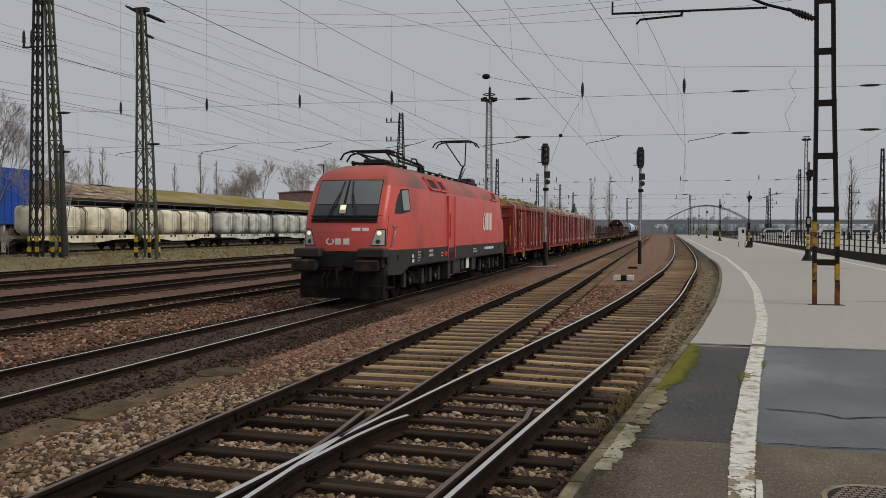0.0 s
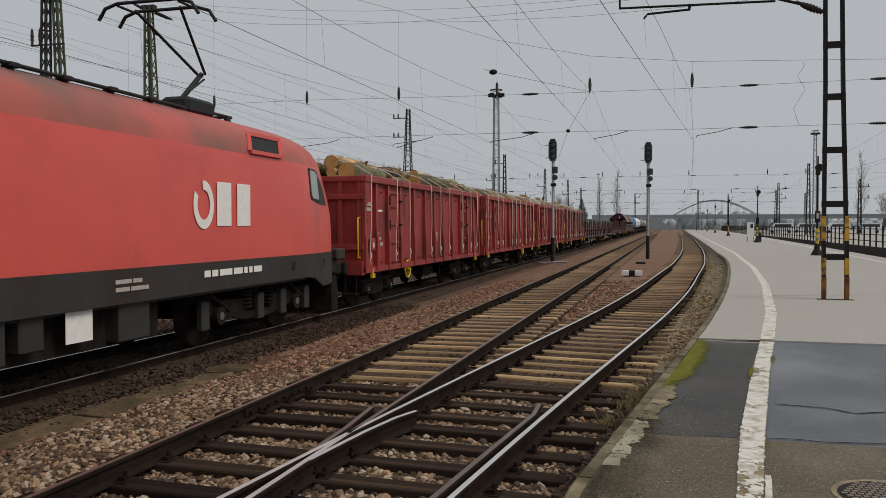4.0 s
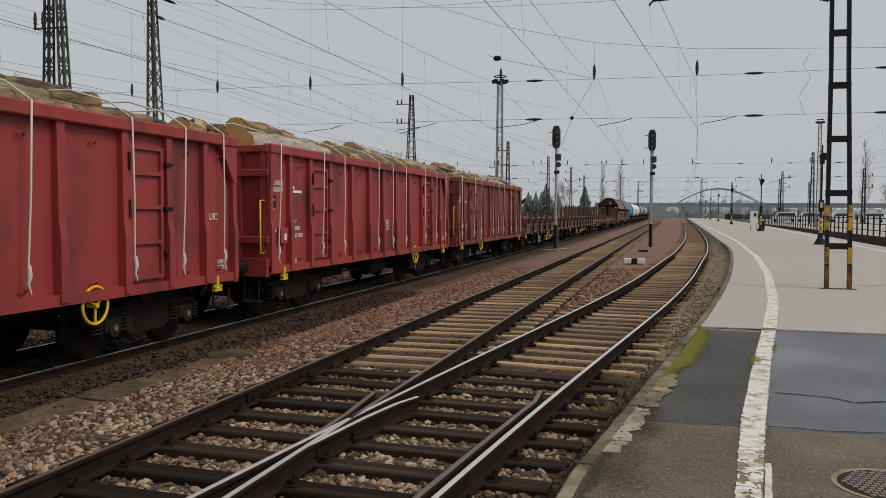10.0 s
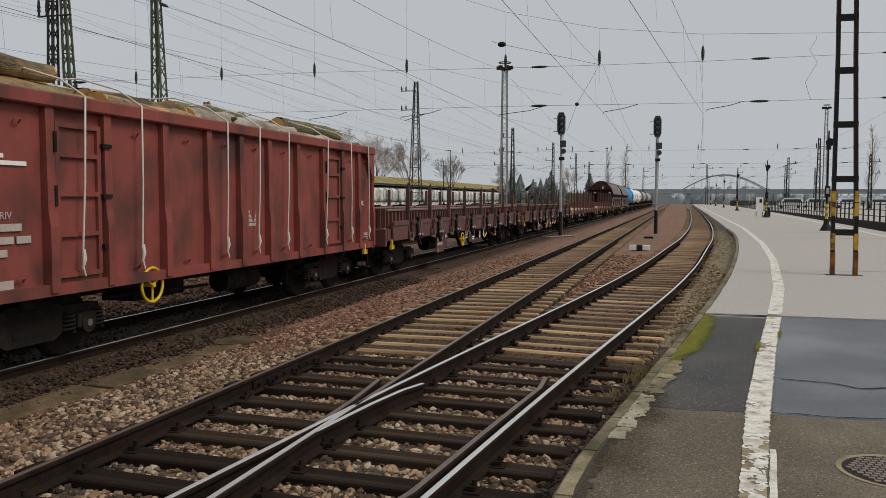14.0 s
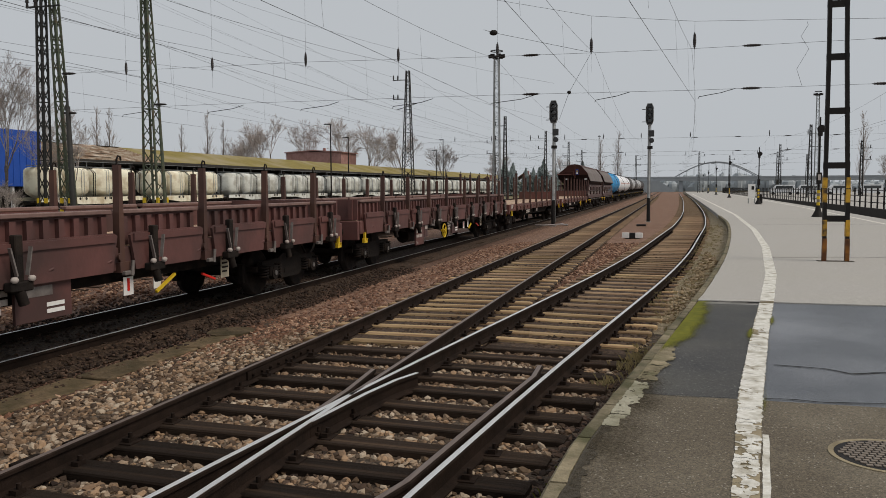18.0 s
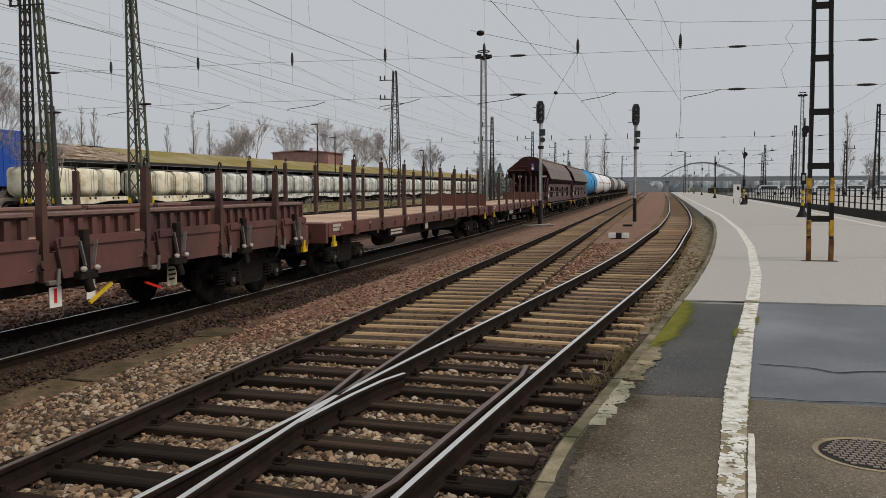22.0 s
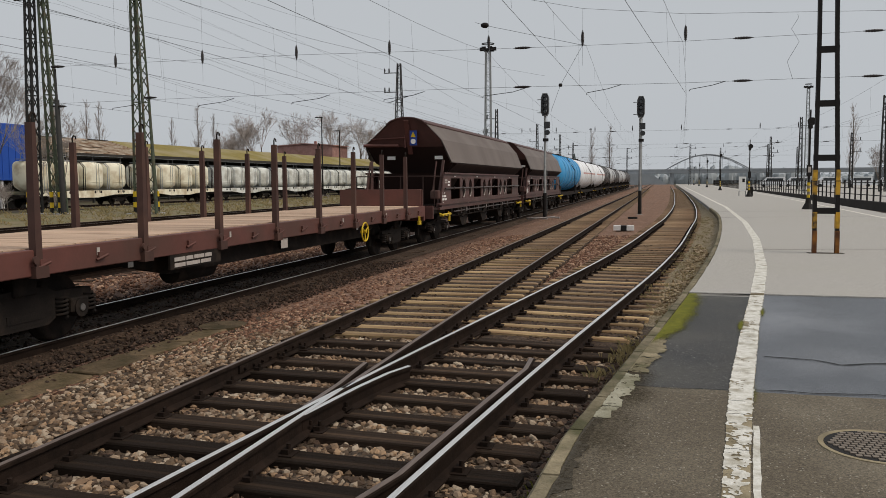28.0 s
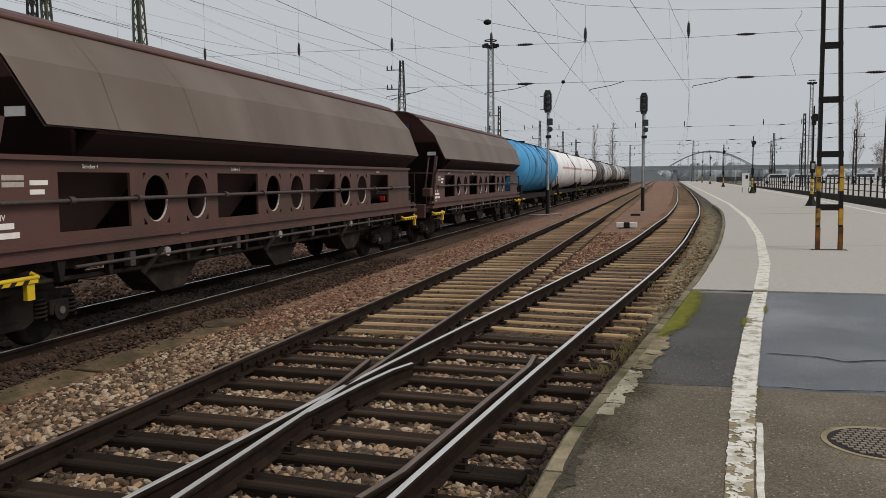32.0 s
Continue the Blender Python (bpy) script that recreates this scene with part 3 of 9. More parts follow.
def stone_material(name, tones, dust):
    m = bpy.data.materials.new(name)
    m.use_nodes = True
    N, L = m.node_tree.nodes, m.node_tree.links
    p = N["Principled BSDF"]
    p.inputs["Roughness"].default_value, p.inputs["Specular IOR Level"].default_value = 0.85, 0.3
    g = N.new("ShaderNodeNewGeometry")
    ramp = N.new("ShaderNodeValToRGB")
    ramp.color_ramp.interpolation = "CONSTANT"
    ramp.color_ramp.elements[0].color, ramp.color_ramp.elements[1].color = (*tones[0], 1), (*tones[-1], 1)
    ramp.color_ramp.elements[1].position = (len(tones) - 1) / len(tones)
    for i in range(1, len(tones) - 1):
        e = ramp.color_ramp.elements.new(i / len(tones))
        e.color = (*tones[i], 1)
    L.new(g.outputs["Random Per Island"], ramp.inputs[0])
    tc = N.new("ShaderNodeTexCoord")
    n1 = N.new("ShaderNodeTexNoise")
    n1.inputs["Scale"].default_value, n1.inputs["Detail"].default_value = 25, 4
    n2 = N.new("ShaderNodeTexNoise")
    n2.inputs["Scale"].default_value, n2.inputs["Detail"].default_value = 0.8, 4
    L.new(tc.outputs["Object"], n1.inputs["Vector"])
    L.new(tc.outputs["Object"], n2.inputs["Vector"])
    m1 = N.new("ShaderNodeMix")
    m1.data_type, m1.blend_type = "RGBA", "MULTIPLY"
    m1.inputs[0].default_value = 0.5
    L.new(ramp.outputs[0], m1.inputs[6])
    L.new(n1.outputs[0], m1.inputs[7])
    r2 = N.new("ShaderNodeMapRange")
    r2.inputs[1].default_value, r2.inputs[2].default_value, r2.inputs[4].default_value = 0.45, 0.7, 0.6
    L.new(n2.outputs[0], r2.inputs[0])
    m2 = N.new("ShaderNodeMix")
    m2.data_type = "RGBA"
    m2.inputs[7].default_value = (*dust, 1)
    L.new(r2.outputs[0], m2.inputs[0])
    L.new(m1.outputs[2], m2.inputs[6])
    L.new(m2.outputs[2], p.inputs["Base Color"])
    bp = N.new("ShaderNodeBump")
    bp.inputs["Strength"].default_value, bp.inputs["Distance"].default_value = 0.5, 0.006
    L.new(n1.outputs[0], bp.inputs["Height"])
    L.new(bp.outputs[0], p.inputs["Normal"])
    return m


M_LOOSE = stone_material("loose stone", [(0.407, 0.297, 0.204), (0.165, 0.11, 0.0682), (0.55, 0.44, 0.325), (0.0715, 0.0462, 0.0308), (0.286, 0.187, 0.116), (0.484, 0.319, 0.193), (0.11, 0.0748, 0.0495)], (0.132, 0.0759, 0.0429))
M_LOOSE_RUST = stone_material("rusty loose stone", [(0.335, 0.18, 0.113), (0.167, 0.0862, 0.0541), (0.541, 0.347, 0.232), (0.0965, 0.0502, 0.0321), (0.232, 0.115, 0.0709)], (0.148, 0.0709, 0.0412))
# The shadow between sleepers is put into these dark ochre tones.
M_LOOSE_OCHRE = stone_material("dusty ochre stone with gap shade", [(0.092, 0.0528, 0.0288), (0.052, 0.0296, 0.016), (0.144, 0.0896, 0.0512), (0.036, 0.0208, 0.012)], (0.044, 0.0248, 0.0136))
M_LOOSE_TAN = stone_material("tan verge stone", [(0.42, 0.32, 0.20), (0.28, 0.20, 0.12), (0.54, 0.43, 0.29), (0.22, 0.15, 0.08)], (0.26, 0.19, 0.10))
# Dark stone; along the train's track its tone stands for shade.
M_LOOSE_DARK = stone_material("dark stone, partly for shade", [(0.075, 0.045, 0.031), (0.04, 0.024, 0.017), (0.13, 0.08, 0.055), (0.028, 0.017, 0.012)], (0.05, 0.031, 0.02))
rs = np.random.RandomState(3)


def scatter(n, x0, x1, y0, y1, keep):
    x, y = rs.uniform(x0, x1, n), rs.uniform(y0, y1, n)
    pts = [(a, b, bed_z(a, b)) for a, b in zip(x, y) if keep(a, b)]
    return np.array(pts)


def open_ground(x, y):
    return x < edge_x(y, EDGE) - 0.15 and not (-6.74 + 0.05 * noise.noise((y * 3, 1, 4)) < x < -6.40 + 0.06 * noise.noise((y * 3, 2, 4)) and y < 11.2)


def stone_zone(x, y):
    """Which stones lie where: 0 clean, 1 rust-stained, 2 shade-darkened ochre dust in the track, 3 dark."""
    j = 0.5 * noise.noise((x * 0.9, y * 0.5, 11)) + rs.uniform(-0.35, 0.35)
    if x > a_x(y) + 1.22 + 0.2 * j:
        return 4 if y > 11.0 + j else 3
    if y > 10.35 and (abs(x - b_x(y)) < 1.3 or abs(x - a_x(y)) < 1.3):
        return 2
    if x < -6.2 + 0.4 * j:
        return 1
    if abs(x - X_B + 0.7525) < 0.22 or abs(x - X_B - 0.7525) < 0.22:
        return 3 if rs.rand() < 0.6 else 0
    return 1 if y + 1.5 * (abs(x + 5.4) < 0.6) > 12.0 + 4.0 * j + (x + 5.0) * 0.8 else 0


KINDS = ((M_LOOSE, "angular pale grey-brown ballast stones lying loose"), (M_LOOSE_RUST, "rust-stained ballast stones between the tracks"),
         (M_LOOSE_OCHRE, "ochre dusty stones between the pale sleepers, darkened as gap shade"), (M_LOOSE_DARK, "dark stones along the platform foot"),
         (M_LOOSE_TAN, "tan gravel along the platform edge"))
E_EDGE = lambda y: edge_x(y, EDGE)
pool = [scatter(36000, -6.6, -0.2, 3.2, 13.0, open_ground), scatter(20000, -6.6, 1.2, 13.0, 32.0, open_ground)]
for far, sp in enumerate(pool):
    zone = np.array([stone_zone(a, b) for a, b, c in sp])
    low = np.where(zone == 2, -0.018, np.where(zone == 0, -0.008, 0.0)) + np.where((zone == 1) & (sp[:, 1] > 10.3) & (sp[:, 0] > -4.9), -0.016, 0.0)
    sp[:, 2] += rs.uniform(-0.022, 0.012, len(sp)) - 0.008 - low
    lift = np.array([0.10 * min(max((b - 11.5) / 8, 0), 1) + 0.26 * min(max((b - 11.5) / 8, 0), 1) * min(max((a - E_EDGE(b) + 0.95) / 0.95, 0), 1) for a, b, _ in sp])
    sp[:, 2] += np.where(zone == 4, lift, 0.0)
    size = rs.uniform(0.022, 0.05, len(sp)) * (1.1 if far else 1.0)
    for k, (material, label) in enumerate(KINDS):
        if (zone == k).any():
            stones("ballast_stones", label, material, sp[zone == k], size[zone == k], 10 * far + k)
sp = scatter(9000, -15.0, -9.2, 4.0, 30.0, lambda x, y: True)
sp[:, 2] = -0.18 + rs.uniform(-0.03, 0.02, len(sp))
stones("ballast_stones", "rust-brown stones beyond the train's track", M_LOOSE_RUST, sp, rs.uniform(0.028, 0.055, len(sp)), 6)
sp = scatter(9000, -10.4, -6.6, 6.0, 22.0, lambda x, y: True)
sp[:, 2] = -0.135 + rs.uniform(-0.03, 0.02, len(sp))
stones("ballast_stones", "small stones along the train's track, darkened for its shade", M_LOOSE_DARK, sp, rs.uniform(0.018, 0.038, len(sp)), 4)

# ---- sleepers ----
SLEEPER_DARK = Mesh().box(-0.5, 0.5, -0.125, 0.125, -0.16, 0.0, b=0.012).data("sleeper", M_WOOD_DARK)
SLEEPER_PALE = Mesh().box(-0.5, 0.5, -0.09, 0.09, -0.16, 0.0, b=0.015).data("sleeper", M_WOOD_PALE)
SLEEPER_MID = Mesh().box(-0.5, 0.5, -0.088, 0.088, -0.16, 0.0, b=0.015).data("sleeper", M_WOOD_MID)
rnd = random.Random(5)
top_z = Z_B - 0.150


def sleeper(track, data, xc, y, length, turn=0.0):
    ob = part("sleeper", data, None, track)
    ob.matrix_basis = pose(xc, y, top_z + rnd.uniform(-0.012, 0.004), rnd.uniform(-1, 1), 0, turn + rnd.uniform(-0.8, 0.8)) @ Matrix.Diagonal((length, rnd.uniform(0.9, 1.08), 1, 1))


fast = Mesh()


def fastening(x, y):
    fast.box(x - 0.17, x + 0.17, y - 0.08, y + 0.08, Z_B - 0.172, Z_B - 0.150)
    for s in (-1, 1):
        fast.box(x + s * 0.10 - 0.03, x + s * 0.10 + 0.03, y - 0.045, y + 0.045, Z_B - 0.152, Z_B - 0.115)
        fast.tube([(x + s * 0.115, y, Z_B - 0.12), (x + s * 0.115, y, Z_B - 0.075)], 0.018, 6)


y = -7.0
while y < 10.3:
    x1 = a_x(y) + 1.30
    sleeper(track_a, SLEEPER_DARK, (-4.75 + x1) / 2, y, x1 + 4.75, -3.0)
    for x in (X_B - 0.7525, X_B + 0.7525, a_x(y) - 0.7525, a_x(y) + 0.7525):
        fastening(x, y - 0.05 * (x + 2.5))
    y += 0.60
y = 10.45
while y < 62:
    sleeper(track_b, SLEEPER_PALE if y < 15.5 or (y < 26 and rnd.random() < 0.45) else SLEEPER_MID, b_x(y) - 0.02, y, 2.5)
    if y < 40:
        fastening(b_x(y) - 0.7525, y), fastening(b_x(y) + 0.7525, y)
    y += 0.60
y = 10.30
while y < 62:
    x = a_x(y)
    left = max(x - 1.28, b_x(y) + 1.27)
    sleeper(track_a, SLEEPER_DARK if y < 10.4 else SLEEPER_PALE if y < 13.5 or (y < 24 and rnd.random() < 0.2) else SLEEPER_MID, (left + x + 1.28) / 2, y, x + 1.28 - left, -math.degrees(a_x(y + 0.5) - a_x(y - 0.5)))
    if y < 40:
        fastening(x - 0.7525, y), fastening(x + 0.7525, y)
    y += 0.60
rest = Mesh()
y = 62.0
while y < 200:
    rest.box(b_x(y) - 1.3, b_x(y) + 1.3, y - 0.12, y + 0.12, top_z - 0.1, top_z)
    rest.box(a_x(y) - 1.3, a_x(y) + 1.3, y - 0.12, y + 0.12, top_z - 0.1, top_z)
    y += 0.6
tagged(part("sleepers_far", rest, M_WOOD_MID, track_b), kind="stuff")
tagged(part("rail_fastening", fast, M_RAIL, track_a, "rusty rail clips and base plates"), kind="stuff")
rest = Mesh()
for xt in (X_TRAIN, *YARD):
    y = 2.0 + rnd.uniform(0, 0.5)
    while y < (60 if xt == X_TRAIN else 80):
        rest.box(xt - 1.28, xt + 1.28, y - 0.12, y + 0.12, -0.3, -0.172 + rnd.uniform(0, 0.03))
        y += 0.6
tagged(part("sleepers_yard", rest, M_WOOD_DARK, track_train, "half-buried dark sleepers"), kind="stuff")

# slabs of an old cable duct between the tracks
for k in range(8):
    y0 = 3.2 + k * 1.0
    me = Mesh().box(-0.23, 0.23, 0.0, 0.97, -0.10, 0.0, b=0.012)
    duct = tagged(part("duct_cover", me, M_SLAB), "flat worn concrete cable duct cover", "duct cover", "cable duct covers")
    duct.matrix_basis = pose(-6.56 + rnd.uniform(-.025, .025), y0, -0.118 + rnd.uniform(-.012, .012), 0, rnd.uniform(-2.5, 2.5), rnd.uniform(-2, 2))
me = Mesh()
n = 12
me.prism([(0.36 * math.cos(2 * math.pi * k / n) * rnd.uniform(0.9, 1.05), 0.42 * math.sin(2 * math.pi * k / n) * rnd.uniform(0.9, 1.05)) for k in range(n)], "z", -0.08, 0.0)
dc = tagged(part("pit_cover", me, M_SLAB), "round-edged concrete pit cover in the ballast", "pit cover")
dc.location = (-6.56, 11.45, -0.105)

# ---- platform ----
def strip(xl, xr, y0, y1, z, step=0.5, thick=0.0):
    """A sheet between two edge functions."""
    me = Mesh()
    n = max(1, int(math.ceil((y1 - y0) / step)))
    rows = []
    for i in range(n + 1):
        y = y0 + (y1 - y0) * i / n
        rows.append([(xl(y), y, z), (xr(y), y, z)])
    me.loft(rows, False, False)
    if thick:
        me.loft([[(xr(y0), y0, z), (xr(y0), y0, z - thick)], [(xl(y0), y0, z), (xl(y0), y0, z - thick)]], False, False)
        me.loft([[(xl(y1), y1, z), (xl(y1), y1, z - thick)], [(xr(y1), y1, z), (xr(y1), y1, z - thick)]], False, False)
        me.loft([[r[0], (r[0][0], r[0][1], z - thick)] for r in rows], False, False)
        me.loft([[r[1], (r[1][0], r[1][1], z - thick)] for r in rows][::-1], False, False)
    return me


E = lambda y: edge_x(y, EDGE)
FE = lambda y: edge_x(y, FAR_EDGE)
WL = lambda y: edge_x(y, WHITE)
HALF = lambda y: 0.068 + 0.022 * min(max((y - 4.6) / 2, 0), 1) + 0.006 * min(max((y - 11) / 3, 0), 1)
platform = thing("platform", "low asphalt station platform with patched surface", "platform", kind="structure")
core = Mesh()
core.loft([[(E(y), y, -0.55), (E(y), y, Z_PLAT - 0.012), (FE(y), y, Z_PLAT - 0.012), (FE(y), y, -0.55)] for y in [v * 0.5 for v in range(-60, 201)] + [110, 125, 150, 190, 215, 260, 330]], False, False)
part("platform_body", core, M_CONCRETE, platform, "concrete platform body")
part("asphalt", strip(lambda y: E(y) + 0.09, FE, -30, 6.52, Z_PLAT), M_ASPH_NEAR, platform, "worn brown-grey asphalt")
part("asphalt", strip(lambda y: E(y) + 0.09, lambda y: WL(y) + 0.02, 6.52, 11.92, Z_PLAT - 0.004), M_ASPH_DARK, platform, "dark patched asphalt")
part("asphalt", strip(lambda y: WL(y) + 0.02, FE, 6.52, 12.6, Z_PLAT - 0.004), M_ASPH_WET, platform, "damp bluish asphalt")
pale = strip(lambda y: E(y) + (0.095 + 0.03 * noise.noise((y * 1.7, 3, 3)) + 0.02 * noise.noise((y * 6, 3, 3)) if y < 49 else 0.02), FE, 12.15, 330, Z_PLAT + 0.012, 0.5, 0.02)
part("asphalt", pale, M_ASPH_PALE, platform, "pale weathered asphalt")
# white safety lines
ln = Mesh()
rows = []
for i in range(-48, 411):
    y = 2.5 + i * 0.25 if i < 200 else 52.5 + (i - 200) * 0.75
    w = HALF(y) * (1 + 0.12 * noise.noise((y * 3, 0, 0)))
    zz = Z_PLAT + (0.004 if y < 12.15 else 0.016)
    rows.append([(WL(y) - w + 0.012 * noise.noise((y * 5, 1, 0)), y, zz), (WL(y) + w + 0.012 * noise.noise((y * 5, 2, 0)), y, zz)])
far_rows = [r for r in rows if r[0][1] >= 12.0]
ln.loft(far_rows, False, False)
ln.loft([[(x, y, z + 0.001) for x, y, z in r] for r in rows if r[0][1] <= 2.7], False, False)
part("white_line", ln, M_LINE, platform, "worn white safety line")
part("line_bed", Mesh().loft([r for r in rows if r[0][1] <= 12.3], False, False), M_LINE_BASE, platform, "tan bed of the worn white line")
ln = strip(lambda y: WL(y) + 0.085 + 0.01 * noise.noise((y * 6, 4, 0)), lambda y: WL(y) + 0.125 + 0.015 * noise.noise((y * 6, 5, 0)), 2.5, 5.6, Z_PLAT + 0.003, 0.1)
part("white_line", ln, M_LINE, platform, "remains of an older white line")
ln = strip(lambda y: FE(y) - 1.15, lambda y: FE(y) - 0.95, 15, 250, Z_PLAT + 0.016, 2.0)
part("white_line", ln, M_LINE, platform, "white safety line")


def crack(pts, w, z=Z_PLAT + 0.004):
    me = Mesh()
    rows = []
    for i in range(len(pts) - 1):
        (xa, ya), (xb, yb) = pts[i], pts[i + 1]
        for k in range(12):
            u = k / 12
            x, y = xa + (xb - xa) * u, ya + (yb - ya) * u
            d = Vector((xb - xa, yb - ya)).normalized()
            j = noise.noise((x * 4, y * 4, 7)) * 0.04
            ww = w * (0.6 + 0.8 * abs(noise.noise((x * 9, y * 9, 2))))
            rows.append([(x - d.y * (j + ww), y + d.x * (j + ww), z), (x - d.y * (j - ww), y + d.x * (j - ww), z)])
    me.loft(rows, False, False)
    part("crack", me, M_CRACK, platform, "dark crack in the asphalt")


crack([(0.40, 11.98), (1.3, 12.15), (2.2, 12.5), (3.6, 12.9), (6, 13.2)], 0.028, Z_PLAT + 0.008)
crack([(0.95, 7.86), (1.35, 7.80), (1.55, 7.66), (2.3, 7.95), (3.5, 8.1)], 0.018, Z_PLAT + 0.002)
crack([(0.68, 6.56), (1.2, 6.60), (2.2, 6.66), (4, 6.8)], 0.014)
crack([(-0.15, 6.50), (0.25, 6.50), (0.6, 6.54)], 0.006)
crack([(2.25, 19.9), (4.5, 20.4), (7.5, 20.8)], 0.02, Z_PLAT + 0.015)
crack([(2.1, 36.5), (4.8, 37.5), (9.0, 38.2)], 0.05, Z_PLAT + 0.015)
crack([(2.6, 43.5), (4.8, 44.2), (9.0, 44.8)], 0.05, Z_PLAT + 0.015)
# kerb stones, some chipped
for k in range(78):
    y0 = -17.1 + k * 0.86 + 0.0
    me = Mesh()
    rows = []
    for i in range(7):
        y = y0 + 0.835 * i / 6
        x = E(y)
        c = 0.02 + 0.02 * abs(noise.noise((y * 3, 1, 1)))
        z = Z_PLAT + (0.008 if y < 12.1 else 0.014) - 0.015 * abs(noise.noise((y * 2, 4, 2)))
        rows.append([(x - 0.02, y, 0.05), (x - 0.02, y, z - c), (x - 0.02 + c, y, z), (x + 0.082 + 0.015 * noise.noise((y * 4, 2, 2)), y, z), (x + 0.095, y, 0.05)])
    me.loft(rows)
    part("kerb_stone", me, M_KERB, platform, "mossy chipped kerb stone")


def ragged(x0, x1, y0, y1, step, z, field, rise=0.004):
    """A thin broken crust where field(x, y) is above zero, cut off along the field's own outline, with an uneven top."""
    me = Mesh()
    nx, ny = int((x1 - x0) / step) + 1, int((y1 - y0) / step) + 1
    f = [[field(x0 + i * step, y0 + j * step) for j in range(ny + 1)] for i in range(nx + 1)]
    height = lambda x, y: z + rise * noise.noise((x * 28, y * 28, z)) + rise * 0.5 * noise.noise((x * 70, y * 70, 2))
    for i in range(nx):
        for j in range(ny):
            ring = [(x0 + (i + a) * step, y0 + (j + b) * step, f[i + a][j + b]) for a, b in ((0, 0), (1, 0), (1, 1), (0, 1))]
            if max(p[2] for p in ring) <= 0:
                continue
            out = []
            for p, q in zip(ring, ring[1:] + ring[:1]):
                if p[2] > 0:
                    out.append(p[:2])
                if (p[2] > 0) != (q[2] > 0):
                    k = p[2] / (p[2] - q[2])
                    out.append((p[0] + (q[0] - p[0]) * k, p[1] + (q[1] - p[1]) * k))
            if len(out) > 2:
                me.add([(x, y, height(x, y)) for x, y in out], [tuple(range(len(out)))])
    return me


def thin_cover(name, color, color2, soft=0.08, grain=110.0):
    """A growth that lies thick or thin: it covers where its own density beats a fine noise."""
    m = mat(name, color, 0.95, 0, color2, 9, 0.6, 70, spec=0.1)
    N, L = m.node_tree.nodes, m.node_tree.links
    p = N["Principled BSDF"]
    at = N.new("ShaderNodeAttribute")
    at.attribute_name = "cover"
    tc = N.new("ShaderNodeTexCoord")
    nz = N.new("ShaderNodeTexNoise")
    nz.inputs["Scale"].default_value, nz.inputs["Detail"].default_value, nz.inputs["Roughness"].default_value = grain, 5, 0.7
    L.new(tc.outputs["Object"], nz.inputs["Vector"])
    ad = N.new("ShaderNodeMath")
    ad.operation = "ADD"
    L.new(at.outputs["Fac"], ad.inputs[0])
    L.new(nz.outputs[0], ad.inputs[1])
    mr = N.new("ShaderNodeMapRange")
    mr.inputs[1].default_value, mr.inputs[2].default_value = 1.0 - soft, 1.0 + soft
    L.new(ad.outputs[0], mr.inputs[0])
    L.new(mr.outputs[0], p.inputs["Alpha"])
    return m


def covered(me_, material, density):
    """Mesh data of a sheet with its density of cover at every corner."""
    d = me_.data("cover", material)
    at = d.attributes.new("cover", "FLOAT", "POINT")
    at.data.foreach_set("value", [max(0.0, min(1.0, density(p[0], p[1]))) for p in me_.v])
    return d


def rag(x, y, k=1.0, s=0.0):
    return noise.noise((x * 6 * k, y * 6 * k, s)) + 0.6 * noise.noise((x * 17 * k, y * 17 * k, s + 4))


part("white_paint", ragged(0.1, 1.6, 2.6, 12.2, 0.0125, Z_PLAT + 0.0065, lambda x, y: min(HALF(y) + 0.014 * rag(x, y, 2, 1) - abs(x - WL(y)), 0.05 * (noise.noise((x * 3, y * 1.2, 6)) + 0.7 * noise.noise((x * 14, y * 9, 1)) + 0.55 * noise.noise((x * 45, y * 30, 3)) + (0.25 if y > 7 else 0) + 0.24)), 0.001), M_LINE, platform, "flaking white paint")
IN = lambda x, y: x - E(y) - 0.085
part("mortar_patch", ragged(-0.5, 0.3, 5.5, 7.5, 0.012, Z_PLAT + 0.006, lambda x, y: min(IN(x, y) - 0.012 * rag(x, y, 2, 3), 0.14 - 0.05 * abs(y - 6.3) + 0.05 * rag(x, y) - IN(x, y), y - 5.55, 6.95 + 0.15 * rag(x, y) - y, 0.35 * abs(y - 5.86 - 0.06 * rag(x, y, 1, 9)) - 0.004)), M_MORTAR, platform, "broken pale mortar beside the kerb")
part("mortar_patch", ragged(-0.4, 0.6, 6.85, 9.6, 0.014, Z_PLAT + 0.005, lambda x, y: min(IN(x, y) - 0.012 * rag(x, y, 2, 6), 0.15 - 0.05 * max(0, y - 8.2) + 0.07 * rag(x, y, 1, 2) - IN(x, y), y - 6.98 - 0.1 * rag(x, y, 1, 4), 9.5 - y, 0.4 * abs(y - 7.62 + 0.5 * IN(x, y) - 0.05 * rag(x, y, 1, 5)) - 0.004)), M_KERB, platform, "stained crust of old mortar")
part("grit_patch", ragged(-0.8, 0.0, 3.2, 6.4, 0.015, Z_PLAT + 0.003, lambda x, y: min(IN(x, y), 0.06 + 0.09 * rag(x, y, 0.9, 5) - IN(x, y), IN(x, y) - 0.2 if y > 5.6 else 1)), M_GRIT, platform, "dark crumbled grit along the kerb")
M_MOSS_THIN = thin_cover("thin yellow-green moss", (0.19, 0.185, 0.025), (0.10, 0.105, 0.022))
M_DIRT_THIN = thin_cover("thin brown dirt film", (0.085, 0.068, 0.042), (0.05, 0.04, 0.026), 0.2, 45.0)
